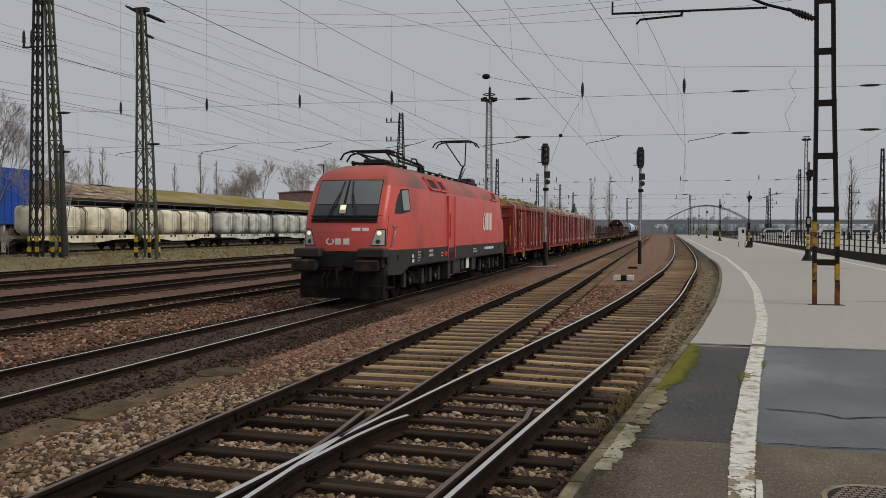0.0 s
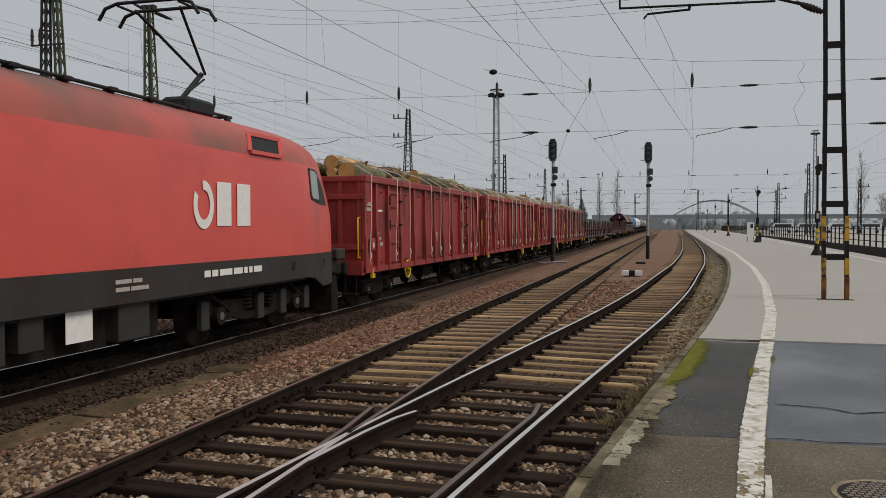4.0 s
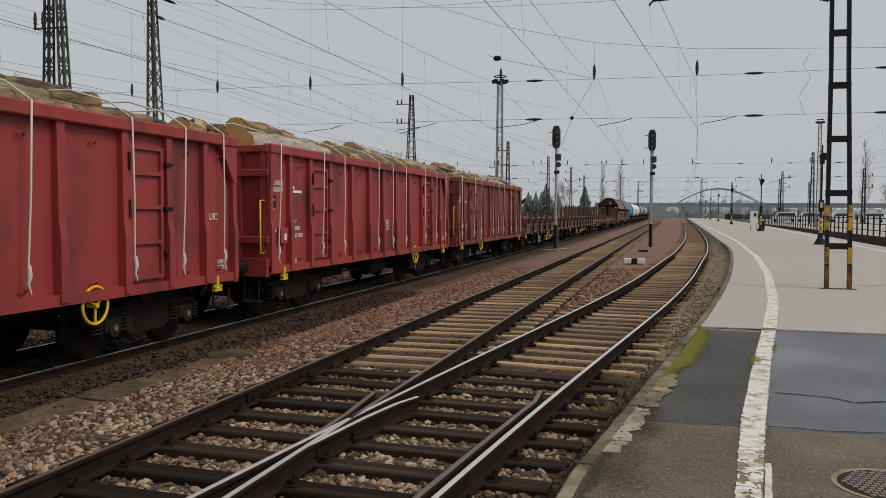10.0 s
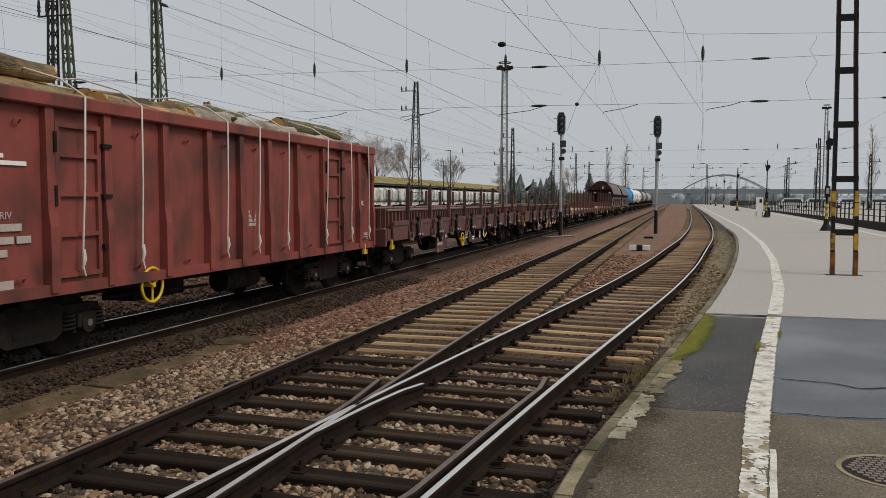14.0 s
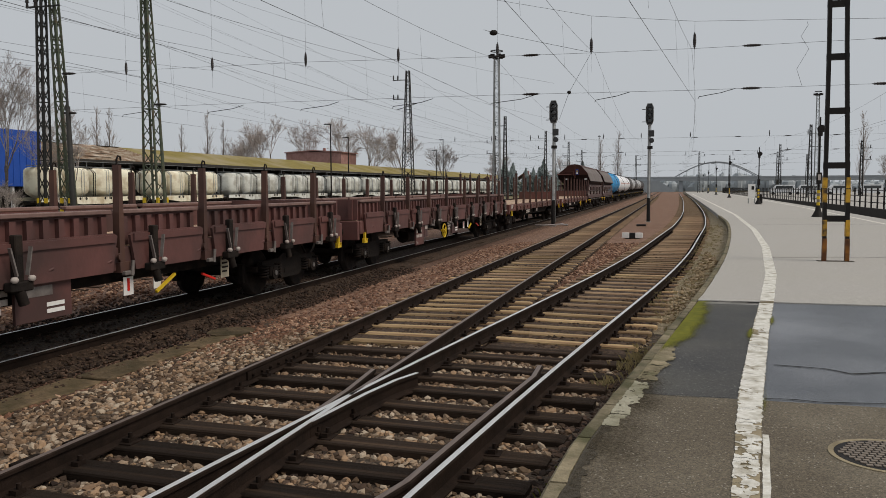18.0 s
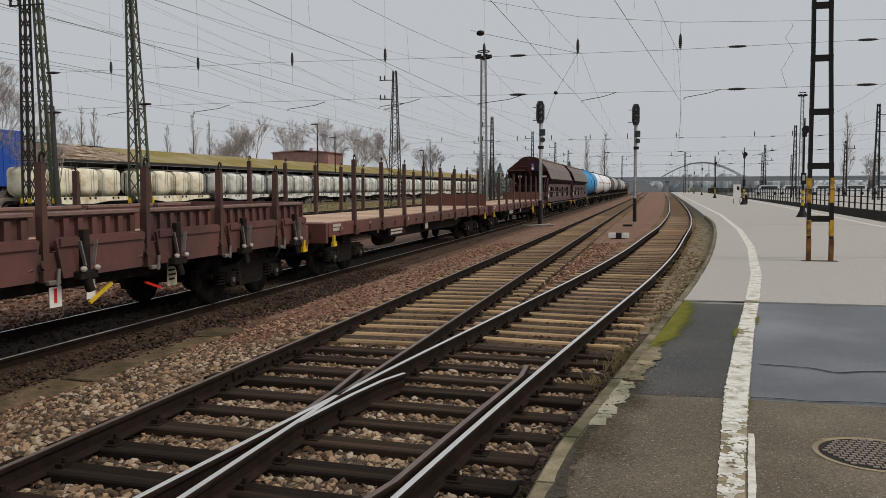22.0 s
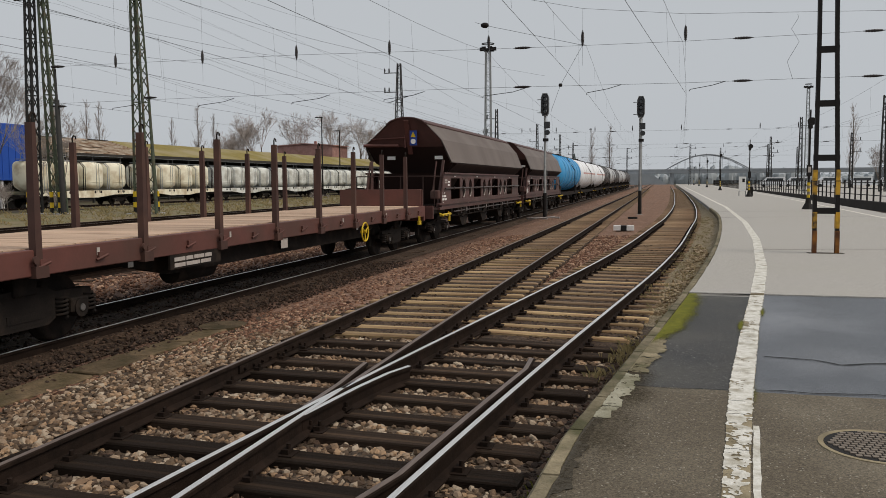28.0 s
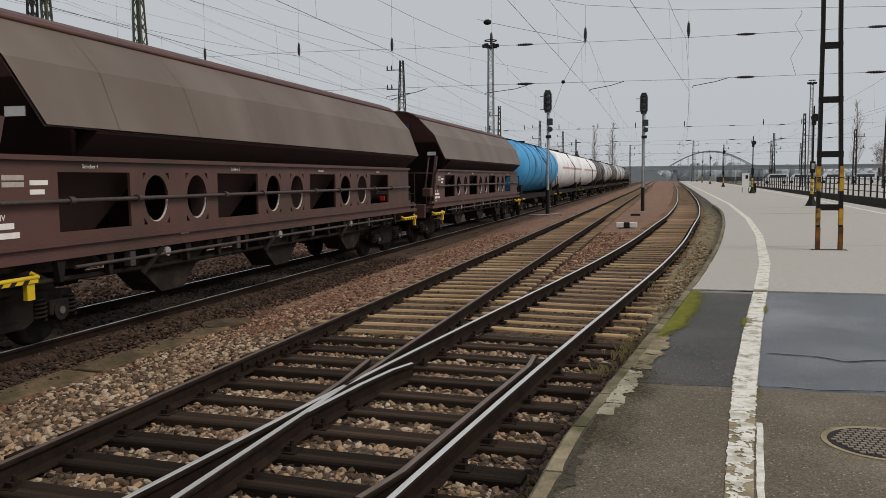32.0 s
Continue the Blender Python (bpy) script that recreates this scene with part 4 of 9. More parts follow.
sheet = Mesh().loft([[(E(y) + 0.095 + 0.66 * i / 12, y, Z_PLAT + 0.0085) for i in range(13)] for y in np.arange(6.6, 12.12, 0.06)], False, False)
part("moss_patch", covered(sheet, M_MOSS_THIN, lambda x, y: (0.86 - 0.80 * IN(x, y) / 0.42) * min(1, max(0, (y - 7.6) / 1.6)) * (1.15 - 0.22 * max(0, y - 10.6)) + 0.12 * noise.noise((x * 5, y * 3, 2))), None, platform, "yellow-green moss thinning out over the asphalt")
sheet = Mesh().loft([[(E(y) + 0.10 + 0.9 * i / 12, y, Z_PLAT + 0.0045) for i in range(13)] for y in np.arange(2.8, 7.4, 0.08)], False, False)
part("dirt_film", covered(sheet, M_DIRT_THIN, lambda x, y: 0.46 - 0.6 * IN(x, y) + 0.3 * noise.noise((x * 2, y * 2, 5))), None, platform, "thin film of brown dirt beside the kerb")
for side, y0, y1, sd in ((1, 4.6, 11.6, 3), (-1, 8.3, 11.8, 8)):
    sheet = Mesh().loft([[(WL(y) + side * (HALF(y) + 0.085 * i / 5 - 0.02), y, Z_PLAT + 0.0088) for i in range(6)] for y in np.arange(y0, y1, 0.05)], False, False)
    if side < 0:
        sheet.f = [q[::-1] for q in sheet.f]
    part("moss_strip", covered(sheet, M_MOSS_THIN, lambda x, y, side=side, sd=sd: 0.36 + 0.55 * noise.noise((0, y * 1.0, sd)) - 7.0 * abs(side * (x - WL(y)) - HALF(y) - 0.012)), None, platform, "thin moss along the painted line")
line_cracks = Mesh()
for k in range(20):
    y = rnd.uniform(3.4, 11.5)
    x0, x1 = WL(y) - 0.085, WL(y) + rnd.uniform(-0.03, 0.085)
    dy = rnd.uniform(-0.03, 0.03)
    w = rnd.uniform(0.0012, 0.003)
    q = [(x0 + (x1 - x0) * u, y + dy * u + 0.012 * math.sin(9 * u + k)) for u in (0, 0.25, 0.5, 0.75, 1)]
    line_cracks.loft([[(a, b - w, Z_PLAT + 0.0085), (a, b + w, Z_PLAT + 0.0085)] for a, b in q], False, False)
tagged(part("line_crack", line_cracks, M_CRACK, platform, "fine cracks across the painted line"), kind="stuff")
# manhole cover
mh = thing("manhole_cover", "round rusty iron manhole cover set in the platform", "manhole cover", at=(1.30, 5.33, Z_PLAT))
mm = Mesh()
n = 40
mm.loft([[(r * math.cos(2 * math.pi * i / n), r * math.sin(2 * math.pi * i / n), z) for i in range(n)] for r, z in ((0.335, -0.01), (0.335, 0.005), (0.305, 0.005), (0.30, 0.0))], True, False)
part("rim", mm, M_LINE_BASE, mh, "worn concrete rim")
mm = Mesh().tube([(0, 0, -0.02), (0, 0, 0.004)], 0.30, 40, smooth=False)
M_MANHOLE = mat("rusty cast iron", (0.27, 0.225, 0.18), 0.6, 0.2, (0.17, 0.135, 0.11), 12, 0.3, 60)
part("lid", mm, M_IRON, mh, "cast iron lid")
mm = Mesh()
for i in range(-6, 7):
    for j in range(-6, 7):
        x, y = i * 0.044 + (0.022 if j % 2 else 0), j * 0.044
        if x * x + y * y < 0.27 ** 2:
            mm.box(x - 0.017, x + 0.017, y - 0.014, y + 0.014, 0.004, 0.010)
tagged(part("studs", mm, M_MANHOLE, mh), kind="stuff")

# weeds along the edge
def tufts(name, label, spots, h, material, seed, blades=14):
    r = random.Random(seed)
    me = Mesh()
    for x, y, z in spots:
        for _ in range(blades):
            a, l = r.uniform(0, 6.283), h * r.uniform(0.4, 1.2)
            bx, by = x + r.gauss(0, 0.05), y + r.gauss(0, 0.05)
            tx, ty = bx + math.cos(a) * l * 0.6, by + math.sin(a) * l * 0.6
            w = 0.004
            me.add([(bx - w, by, z), (bx + w, by, z), ((bx + tx) / 2 + w, (by + ty) / 2, z + l * 0.7), (tx, ty, z + l * r.uniform(0.5, 1))], [(0, 1, 2), (0, 2, 3)])
    return tagged(part(name, me, material), label, "weeds", kind="stuff")


tufts("weeds", "dry yellow weeds along the platform edge", [(E(y) - abs(rnd.gauss(0.12, 0.12)), y, 0.0) for y in np.arange(8.0, 45, 0.11)], 0.08, M_WEED, 1)
tufts("weeds", "yellowed grass on the gravel verge", [(E(y) - rnd.uniform(0.05, 0.9), y, 0.10 + 0.24 * min(max((y - 11.5) / 8, 0), 1) * rnd.uniform(0.3, 0.9)) for y in np.arange(13.0, 42, 0.16)], 0.045, M_WEED, 5)
tufts("weeds", "tuft of dry grass beside the rail", [(E(y) - rnd.uniform(0.1, 0.55), y, 0.02) for y in np.arange(8.6, 11.0, 0.06)], 0.10, M_WEED, 2)
tufts("weeds", "small green weeds at the kerb foot", [(E(y) - rnd.uniform(0.03, 0.25), y, 0.0) for y in np.arange(3.6, 6.5, 0.06)], 0.06, M_MOSS, 3)
# dirt bank between the branch track and the platform edge
db = strip(lambda y: max(E(y) - 0.95, min(a_x(y) + 1.0, E(y) - 0.1)) + 0.1 * noise.noise((y, 0, 0)), lambda y: E(y) + 0.02, 11.5, 330, 0.12, 0.5)
db.v = [(x, y, -0.03 + (0.09 + (0.28 if i % 2 else 0)) * min(max((y - 11.5) / 8, 0), 1) + 0.04 * noise.noise((x * 2, y, 1))) for i, (x, y, z) in enumerate(db.v)]
tagged(part("verge", db, M_VERGE), "tan gravel verge under the platform edge", "verge", kind="structure")
tufts("grass_tufts", "dry grass tufts on the strip beside the sidings", [(rnd.uniform(-54, -34), rnd.uniform(38, 140), -0.34) for _ in range(1500)], 0.32, M_WEED, 9, 8)

# ---- train materials ----
M_LOCO = mat("signal red paint", (0.70, 0.098, 0.078), 0.34, 0, (0.61, 0.085, 0.068), 1.2, dirt=(0.40, 0.068, 0.054), dirt_scale=0.5, dirt_amount=0.2, spec=0.5)
M_LOCO_ROOF = mat("sooty red roof paint", (0.54, 0.105, 0.085), 0.45, 0, (0.42, 0.095, 0.076), 2.0, dirt=(0.20, 0.10, 0.078), dirt_scale=0.45, dirt_amount=0.6)
M_SKIRT = mat("dark grey skirt paint", (0.045, 0.0468, 0.0468), 0.55, 0, (0.03, 0.03, 0.0288), 2, dirt=(0.036, 0.027, 0.021), dirt_amount=0.5)
M_BLACK = mat("black plastic", (0.009, 0.009, 0.010), 0.5, 0, (0.016, 0.016, 0.016), 6, spec=0.3)
M_GEAR = mat("sooty running gear", (0.0108, 0.00945, 0.00877), 0.85, 0.0, (0.0243, 0.0189, 0.0162), 7, 0.3, 50, dirt=(0.0405, 0.0297, 0.023), dirt_scale=3, spec=0.12)
M_STEEL = mat("bare worn steel", (0.42, 0.41, 0.40), 0.38, 0.9, (0.25, 0.24, 0.23), 8)
M_GLASS = mat("dark cab glass", (0.02, 0.024, 0.026), 0.06, 0, (0.03, 0.034, 0.036), 2, spec=0.8)
# Grey base carries the sky reflected in the windscreen.
M_SCREEN = mat("windscreen glass with sky sheen in its grey", (0.12, 0.135, 0.14), 0.05, 0, (0.15, 0.165, 0.17), 2, spec=0.8)
# Pale base stands in for sky mirrored by the side windows.
M_PANE = mat("side window glass", (0.22, 0.25, 0.26), 0.08, 0, (0.3, 0.33, 0.34), 1, spec=0.8)
M_WHITE = mat("white lettering", (0.86, 0.85, 0.82), 0.6, 0, (0.74, 0.72, 0.69), 9)
M_DULLWHITE = mat("dirty white marking", (0.50, 0.46, 0.42), 0.7, 0, (0.36, 0.30, 0.27), 12)
M_YELLOW = mat("yellow safety paint", (0.72, 0.50, 0.02), 0.5, 0, (0.55, 0.36, 0.02), 8)
M_WAGON = mat("faded red wagon paint", (0.345, 0.050, 0.044), 0.5, 0, (0.26, 0.040, 0.036), 1.1, 0.25, 5, dirt=(0.13, 0.034, 0.030), dirt_scale=1.3, dirt_amount=0.42, stretch=(1, 1, 0.6))
M_WAGON_OLD = mat("weathered brown-red wagon paint", (0.27, 0.068, 0.052), 0.66, 0, (0.19, 0.050, 0.040), 1.4, 0.2, 7, dirt=(0.085, 0.036, 0.030), dirt_scale=1.5, dirt_amount=0.5, stretch=(1, 1, 0.6))
M_SIDED = mat("dark brown wagon paint", (0.153, 0.0637, 0.0559), 0.55, 0, (0.104, 0.0481, 0.0429), 2, 0.15, 12, dirt=(0.0715, 0.039, 0.0351), dirt_scale=1.1, dirt_amount=0.55)
M_BROWN = mat("brown wagon paint", (0.155, 0.058, 0.046), 0.55, 0, (0.105, 0.043, 0.035), 2, 0.1, 12, dirt=(0.095, 0.046, 0.036), dirt_scale=0.9, dirt_amount=0.6)
M_BROWN_ROOF = mat("dusty brown hopper paint", (0.135, 0.102, 0.083), 0.5, 0, (0.105, 0.076, 0.062), 1.4, dirt=(0.17, 0.138, 0.117), dirt_scale=0.7, dirt_amount=0.5, stretch=(1, 1, 0.35))
M_STAKE = mat("dark brown stake paint", (0.088, 0.043, 0.034), 0.6, 0, (0.055, 0.030, 0.025), 3, dirt=(0.12, 0.06, 0.042), dirt_scale=1.5)
M_HOPPER_END = mat("dark brown hopper paint", (0.109, 0.046, 0.0379), 0.55, 0, (0.0747, 0.0345, 0.0299), 2, dirt=(0.0575, 0.0322, 0.0264), dirt_scale=0.9, dirt_amount=0.5)
M_LEVER_PALE = mat("bright worn steel", (0.42, 0.385, 0.365), 0.45, 0.2, (0.24, 0.21, 0.195), 9)
M_RAILPALE = mat("worn pinkish rail paint", (0.24, 0.155, 0.135), 0.55, 0, (0.14, 0.082, 0.07), 6)
M_LABEL = mat("buff paper label", (0.50, 0.44, 0.33), 0.85, 0, (0.38, 0.33, 0.24), 9)
M_LEVER_DARK = mat("dark worn steel", (0.10, 0.078, 0.07), 0.45, 0.3, (0.05, 0.038, 0.034), 9)
M_LEVER = mat("worn grey steel", (0.26, 0.235, 0.22), 0.5, 0.3, (0.13, 0.11, 0.10), 9)
M_HOPPER_SIDE = mat("brown hopper frame paint", (0.115, 0.0537, 0.045), 0.5, 0, (0.08, 0.0413, 0.0363), 2, 0.1, 12, dirt=(0.075, 0.0438, 0.035), dirt_scale=0.9, dirt_amount=0.5)
# Shade below the slopes and inside the openings is put into this colour.
M_HOPPER_DARK = mat("dark hopper paint, shade included", (0.042, 0.0252, 0.0224), 0.7, 0, (0.0392, 0.0238, 0.021), 2, spec=0.15)
M_PLANK = mat("worn pale deck planks", (0.582, 0.42, 0.302), 0.85, 0, (0.426, 0.291, 0.207), 3, 0.2, 20, stretch=(0.5, 5, 5), dirt=(0.291, 0.19, 0.134), dirt_scale=1.2, random_value=0.14)
M_BARK = mat("log bark", (0.28, 0.20, 0.118), 0.9, 0, (0.075, 0.05, 0.032), 7, 1.0, 16, spread=0.4, stretch=(3, 0.8, 3), dirt=(0.54, 0.36, 0.17), dirt_scale=1.6, dirt_amount=0.45, random_value=0.35)
M_BARK_GREY = mat("grey mossy bark", (0.22, 0.195, 0.128), 0.9, 0, (0.065, 0.056, 0.036), 7, 1.0, 16, spread=0.4, stretch=(3, 0.8, 3), dirt=(0.24, 0.23, 0.10), dirt_scale=1.1, dirt_amount=0.6, random_value=0.35)
M_BARK_PALE = mat("pale papery bark", (0.56, 0.52, 0.46), 0.9, 0, (0.26, 0.23, 0.19), 5, 0.8, 16, spread=0.5, stretch=(3, 0.8, 3), dirt=(0.20, 0.16, 0.11), dirt_scale=1.5, dirt_amount=0.45, random_value=0.3)
M_BARK_DARK = mat("dark rough bark", (0.15, 0.105, 0.068), 0.95, 0, (0.05, 0.036, 0.026), 6, 1.0, 16, spread=0.4, stretch=(3, 0.8, 3), dirt=(0.42, 0.27, 0.12), dirt_scale=1.8, dirt_amount=0.5, random_value=0.3)
M_ENDGRAIN = mat("sawn log end", (0.62, 0.36, 0.13), 0.85, 0, (0.40, 0.21, 0.075), 7, 0.2, 30)
M_STRAP = mat("white lashing strap", (0.70, 0.66, 0.60), 0.8, 0, (0.5, 0.46, 0.42), 15)
M_TANK_BLUE = mat("blue tank paint", (0.06, 0.34, 0.64), 0.45, 0, (0.05, 0.27, 0.54), 1.5, dirt=(0.04, 0.14, 0.24), dirt_amount=0.3)
M_TANK_WHITE = mat("white tank paint", (0.84, 0.85, 0.87), 0.5, 0, (0.74, 0.75, 0.77), 1.5, dirt=(0.56, 0.54, 0.53), dirt_amount=0.4)
M_TANK_DARK = mat("grimy dark tank paint", (0.10, 0.092, 0.09), 0.5, 0, (0.06, 0.056, 0.056), 1.5, dirt=(0.22, 0.21, 0.205), dirt_amount=0.4)
M_TANK_GREY = mat("grey tank paint", (0.58, 0.60, 0.61), 0.45, 0, (0.46, 0.47, 0.48), 1.5, dirt=(0.16, 0.14, 0.13), dirt_amount=0.5)
M_STRIPE = mat("pale red stripe", (0.58, 0.33, 0.30), 0.55)
M_SIGNBLUE = mat("blue sign enamel", (0.02, 0.06, 0.30), 0.4)
M_REDLAMP = mat("red tail reflector", (0.75, 0.03, 0.02), 0.3)


def lamp_material(name, color, strength):
    m = bpy.data.materials.new(name)
    m.use_nodes = True
    p = m.node_tree.nodes["Principled BSDF"]
    p.inputs["Base Color"].default_value = (*color, 1)
    p.inputs["Emission Color"].default_value = (*color, 1)
    p.inputs["Emission Strength"].default_value = strength
    return m


M_HEADLAMP = lamp_material("lit headlamp", (1.0, 0.78, 0.48), 0.8)
M_LAMPGLASS = mat("headlamp glass", (0.46, 0.48, 0.48), 0.15, 0, (0.36, 0.37, 0.37), 4, spec=0.7)

M_RUSTBUFFER = mat("rust-marked black buffer", (0.018, 0.016, 0.015), 0.7, 0, (0.03, 0.024, 0.02), 4, dirt=(0.09, 0.045, 0.03), dirt_scale=3.5, dirt_amount=0.3, spec=0.2)

MOVERS = []   # (thing, station of its front)


def train_y(t):
    """Way of the train; it hangs for a moment just before 13 s."""
    if 12.9 < t < 13.05:
        t = 12.9
    return -5.351 * t + 0.01069 * (t - 16) ** 2 - 0.05 * max(0.0, 2.0 - t)


def on_side(parent, name, y, z, w, h, x, m, label="", t=0.006):
    """A flat marking on the near side, w along the train and h high."""
    return part(name, Mesh().box(x, x + t, y, y + w, z, z + h), m, parent, label)


def words(parent, text, y, z, height, x, m):
    """Readable lettering on the near side."""
    cu = bpy.data.curves.new("lettering", "FONT")
    cu.body, cu.size, cu.extrude = text, height * 1.35, 0.002
    cu.materials.append(m)
    ob = new("lettering", cu)
    ob.parent = parent
    ob.matrix_basis = Matrix(((0, 0, 1, x + 0.004), (1, 0, 0, y), (0, 1, 0, z), (0, 0, 0, 1)))
    return ob


def lines_of_bars(parent, y, z, widths, height, x, m, gap=0.06):
    """Unreadable or private writing: one bar for each group of characters."""
    me = Mesh()
    for row, groups in enumerate(widths):
        p = y
        zz = z - row * (height + gap)
        for g in groups:
            me.box(x, x + 0.005, p, p + g, zz, zz + height)
            p += g + height * 0.5
    return part("marking", me, m, parent, "white painted marking")


def wheelset_mesh(r=0.46):
    me = Mesh()
    for s in (-1, 1):
        x = s * 0.72
        n = 24
        rings = []
        for u, q in ((-0.065, 0.16), (-0.065, r - 0.05), (-0.06, r - 0.01), (0.02, r), (0.045, r + 0.025), (0.065, r + 0.02), (0.065, r - 0.06), (0.02, r - 0.1), (0.02, 0.16)):
            rings.append([(x - s * u, q * math.cos(a), q * math.sin(a)) for a in (2 * math.pi * k / n for k in range(n))])
        me.loft(rings, True, True, True)
    me.tube([(-0.95, 0, 0), (0.95, 0, 0)], 0.085, 12)
    # three hub bolts so that turning can be seen
    for k in range(3):
        a = 2 * math.pi * k / 3
        for s in (-1, 1):
            me.box(s * 0.79 - 0.02, s * 0.79 + 0.02, 0.12 * math.cos(a) - 0.03, 0.12 * math.cos(a) + 0.03, 0.12 * math.sin(a) - 0.03, 0.12 * math.sin(a) + 0.03)
    return me.data("wheelset", M_GEAR)


WHEELSET = wheelset_mesh()
WHEELSET_BIG = wheelset_mesh(0.55)


def freight_bogie_meshes():
    """The pieces of a bogie, each with the places that it stands at."""
    out = []
    prof = [(-1.28, 0.56), (-1.22, 0.70), (-0.55, 0.72), (-0.35, 0.80), (0.35, 0.80), (0.55, 0.72), (1.22, 0.70), (1.28, 0.56), (0.75, 0.50), (0.40, 0.30), (-0.40, 0.30), (-0.75, 0.50)]
    side = Mesh().prism(prof, "x", -0.05, 0.05)
    side.box(-0.09, 0.09, -0.2, 0.2, 0.72, 0.95, b=0.02)
    side.box(-0.06, 0.06, -0.3, 0.3, 0.40, 0.5)
    out.append(("side_frame", side.data("side_frame", M_GEAR), [(s * 1.02, 0, 0) for s in (-1, 1)]))
    out.append(("bolster", Mesh().box(-0.95, 0.95, -0.22, 0.22, 0.55, 0.85).data("bolster", M_GEAR), [(0, 0, 0)]))
    out.append(("end_beam", Mesh().box(-1.0, 1.0, -0.04, 0.04, 0.5, 0.6).data("end_beam", M_GEAR), [(0, y, 0) for y in (-1.3, 1.3)]))
    box = Mesh().tube([(-0.12, 0, 0), (0.12, 0, 0)], 0.13, 12)
    box.box(-0.1, 0.1, -0.17, 0.17, -0.06, 0.14, b=0.02)
    corners = [(s * 1.07, y, 0.46) for s in (-1, 1) for y in (-0.9, 0.9)]
    out.append(("axle_box", box.data("axle_box", M_GEAR), corners))
    coil = Mesh().tube([(0.085 * math.cos(a), 0.085 * math.sin(a), 0.27 * a / 31.4) for a in (k * 0.628 for k in range(51))], 0.02, 5)
    out.append(("spring", coil.data("spring", M_GEAR), [(x, y + d, 0.36) for x, y, z in corners for d in (-0.27, 0.27)]))
    shoe = Mesh().box(-0.05, 0.05, -0.05, 0.05, 0.30, 0.66)
    out.append(("brake_shoe", shoe.data("brake_shoe", M_GEAR), [(s * 0.72, y, 0) for s in (-1, 1) for y in (-1.42, -0.38, 0.38, 1.42)]))
    cap = Mesh().tube([(1.19, 0, 0.46), (1.205, 0, 0.46)], 0.05, 10)
    out.append(("axle_cap", cap.data("axle_cap", M_STEEL), [(0, y, 0) for y in (-0.9, 0.9)]))
    return out


BOGIE_PARTS = freight_bogie_meshes()


def bogie(veh, y, full=True):
    """A two-axle freight bogie under a wagon."""
    bg = new("bogie")
    bg.parent, bg.location = veh, (0, y, 0)
    for n, d, places in BOGIE_PARTS:
        for p in places:
            if full or n in ("side_frame", "axle_box", "axle_cap"):
                part(n, d, None, bg).location = p
    for dy in (-0.9, 0.9):
        w = part("wheelset", WHEELSET, None, bg)
        w.location = (0, dy, 0.46)
    return bg


def buffers(veh, y, out, z=1.06):
    """Two buffers at one end; out is -1 for the front end."""
    for s in (-1, 1):
        me = Mesh()
        a, b = y - out * 0.58, y - out * 0.05
        me.tube([(s * 0.875, a, z), (s * 0.875, a + out * 0.1, z), (s * 0.875, a + out * 0.1, z), (s * 0.875, b - out * 0.15, z)], [0.17, 0.17, 0.125, 0.125], 14)
        me.tube([(s * 0.875, b - out * 0.2, z), (s * 0.875, b, z)], 0.095, 12)
        me.tube([(s * 0.875, b, z), (s * 0.875, b + out * 0.045, z)], 0.22, 16)
        part("buffer", me, M_GEAR, veh, "black steel buffer")
    hook = Mesh()
    hook.box(-0.06, 0.06, y - out * 0.6, y - out * 0.25, z - 0.12, z + 0.06)
    hook.tube([(0, y - out * 0.28, z + 0.03), (0, y - out * 0.12, z - 0.02), (0, y - out * 0.05, z - 0.18), (0, y - out * 0.08, z - 0.34)], 0.045, 8)
    part("coupling", hook, M_GEAR, veh, "black screw coupling")
    for x in (-0.31, 0.33):
        part("air_hose", Mesh().tube([(x, y - out * 0.5, z - 0.15), (x * 1.05, y - out * 0.25, z - 0.4), (x, y - out * 0.08, z - 0.52)], 0.028, 8), M_GEAR, veh)


def yellow_hook(veh, y, z=0.97, x=1.40):
    me = Mesh()
    me.box(x, x + 0.05, y - 0.035, y + 0.035, z - 0.17, z + 0.08)
    me.box(x, x + 0.06, y - 0.11, y + 0.11, z - 0.17, z - 0.11)
    me.box(x, x + 0.06, y - 0.11, y - 0.07, z - 0.13, z - 0.06)
    me.box(x, x + 0.06, y + 0.07, y + 0.11, z - 0.13, z - 0.06)
    part("tow_hook", me, M_YELLOW, veh, "yellow rope hook")


def handwheel(veh, y, z=0.86, r=0.245, x=1.42):
    me = Mesh()
    n = 24
    me.tube([(x, y + r * math.cos(a), z + r * math.sin(a)) for a in (2 * math.pi * k / n for k in range(n + 1))], 0.022, 8)
    for k in range(3):
        a = 2 * math.pi * k / 3 + 0.5
        me.tube([(x, y, z), (x, y + r * math.cos(a), z + r * math.sin(a))], 0.018, 6)
    me.tube([(x - 0.12, y, z), (x + 0.04, y, z)], 0.035, 10)
    part("handwheel", me, M_YELLOW, veh, "yellow brake handwheel")


# ---- locomotive ----
# height, setback of the front behind the buffer faces, half width
LOCO_LEVELS = [(1.52, 0.50, 1.49), (1.75, 0.50, 1.49), (2.05, 0.52, 1.49), (2.38, 0.57, 1.49), (2.57, 0.65, 1.49), (2.75, 0.73, 1.488), (3.05, 0.90, 1.48), (3.30, 1.04, 1.47),
               (3.46, 1.14, 1.46), (3.62, 1.25, 1.42), (3.78, 1.38, 1.34), (3.92, 1.58, 1.22), (4.04, 1.9, 1.05), (4.13, 2.3, 0.85), (4.19, 2.8, 0.65), (4.22, 3.3, 0.42)]
LOCO_0, LOCO_L = -0.4, 18.9   # buffer faces at LOCO_0 and LOCO_L - LOCO_0


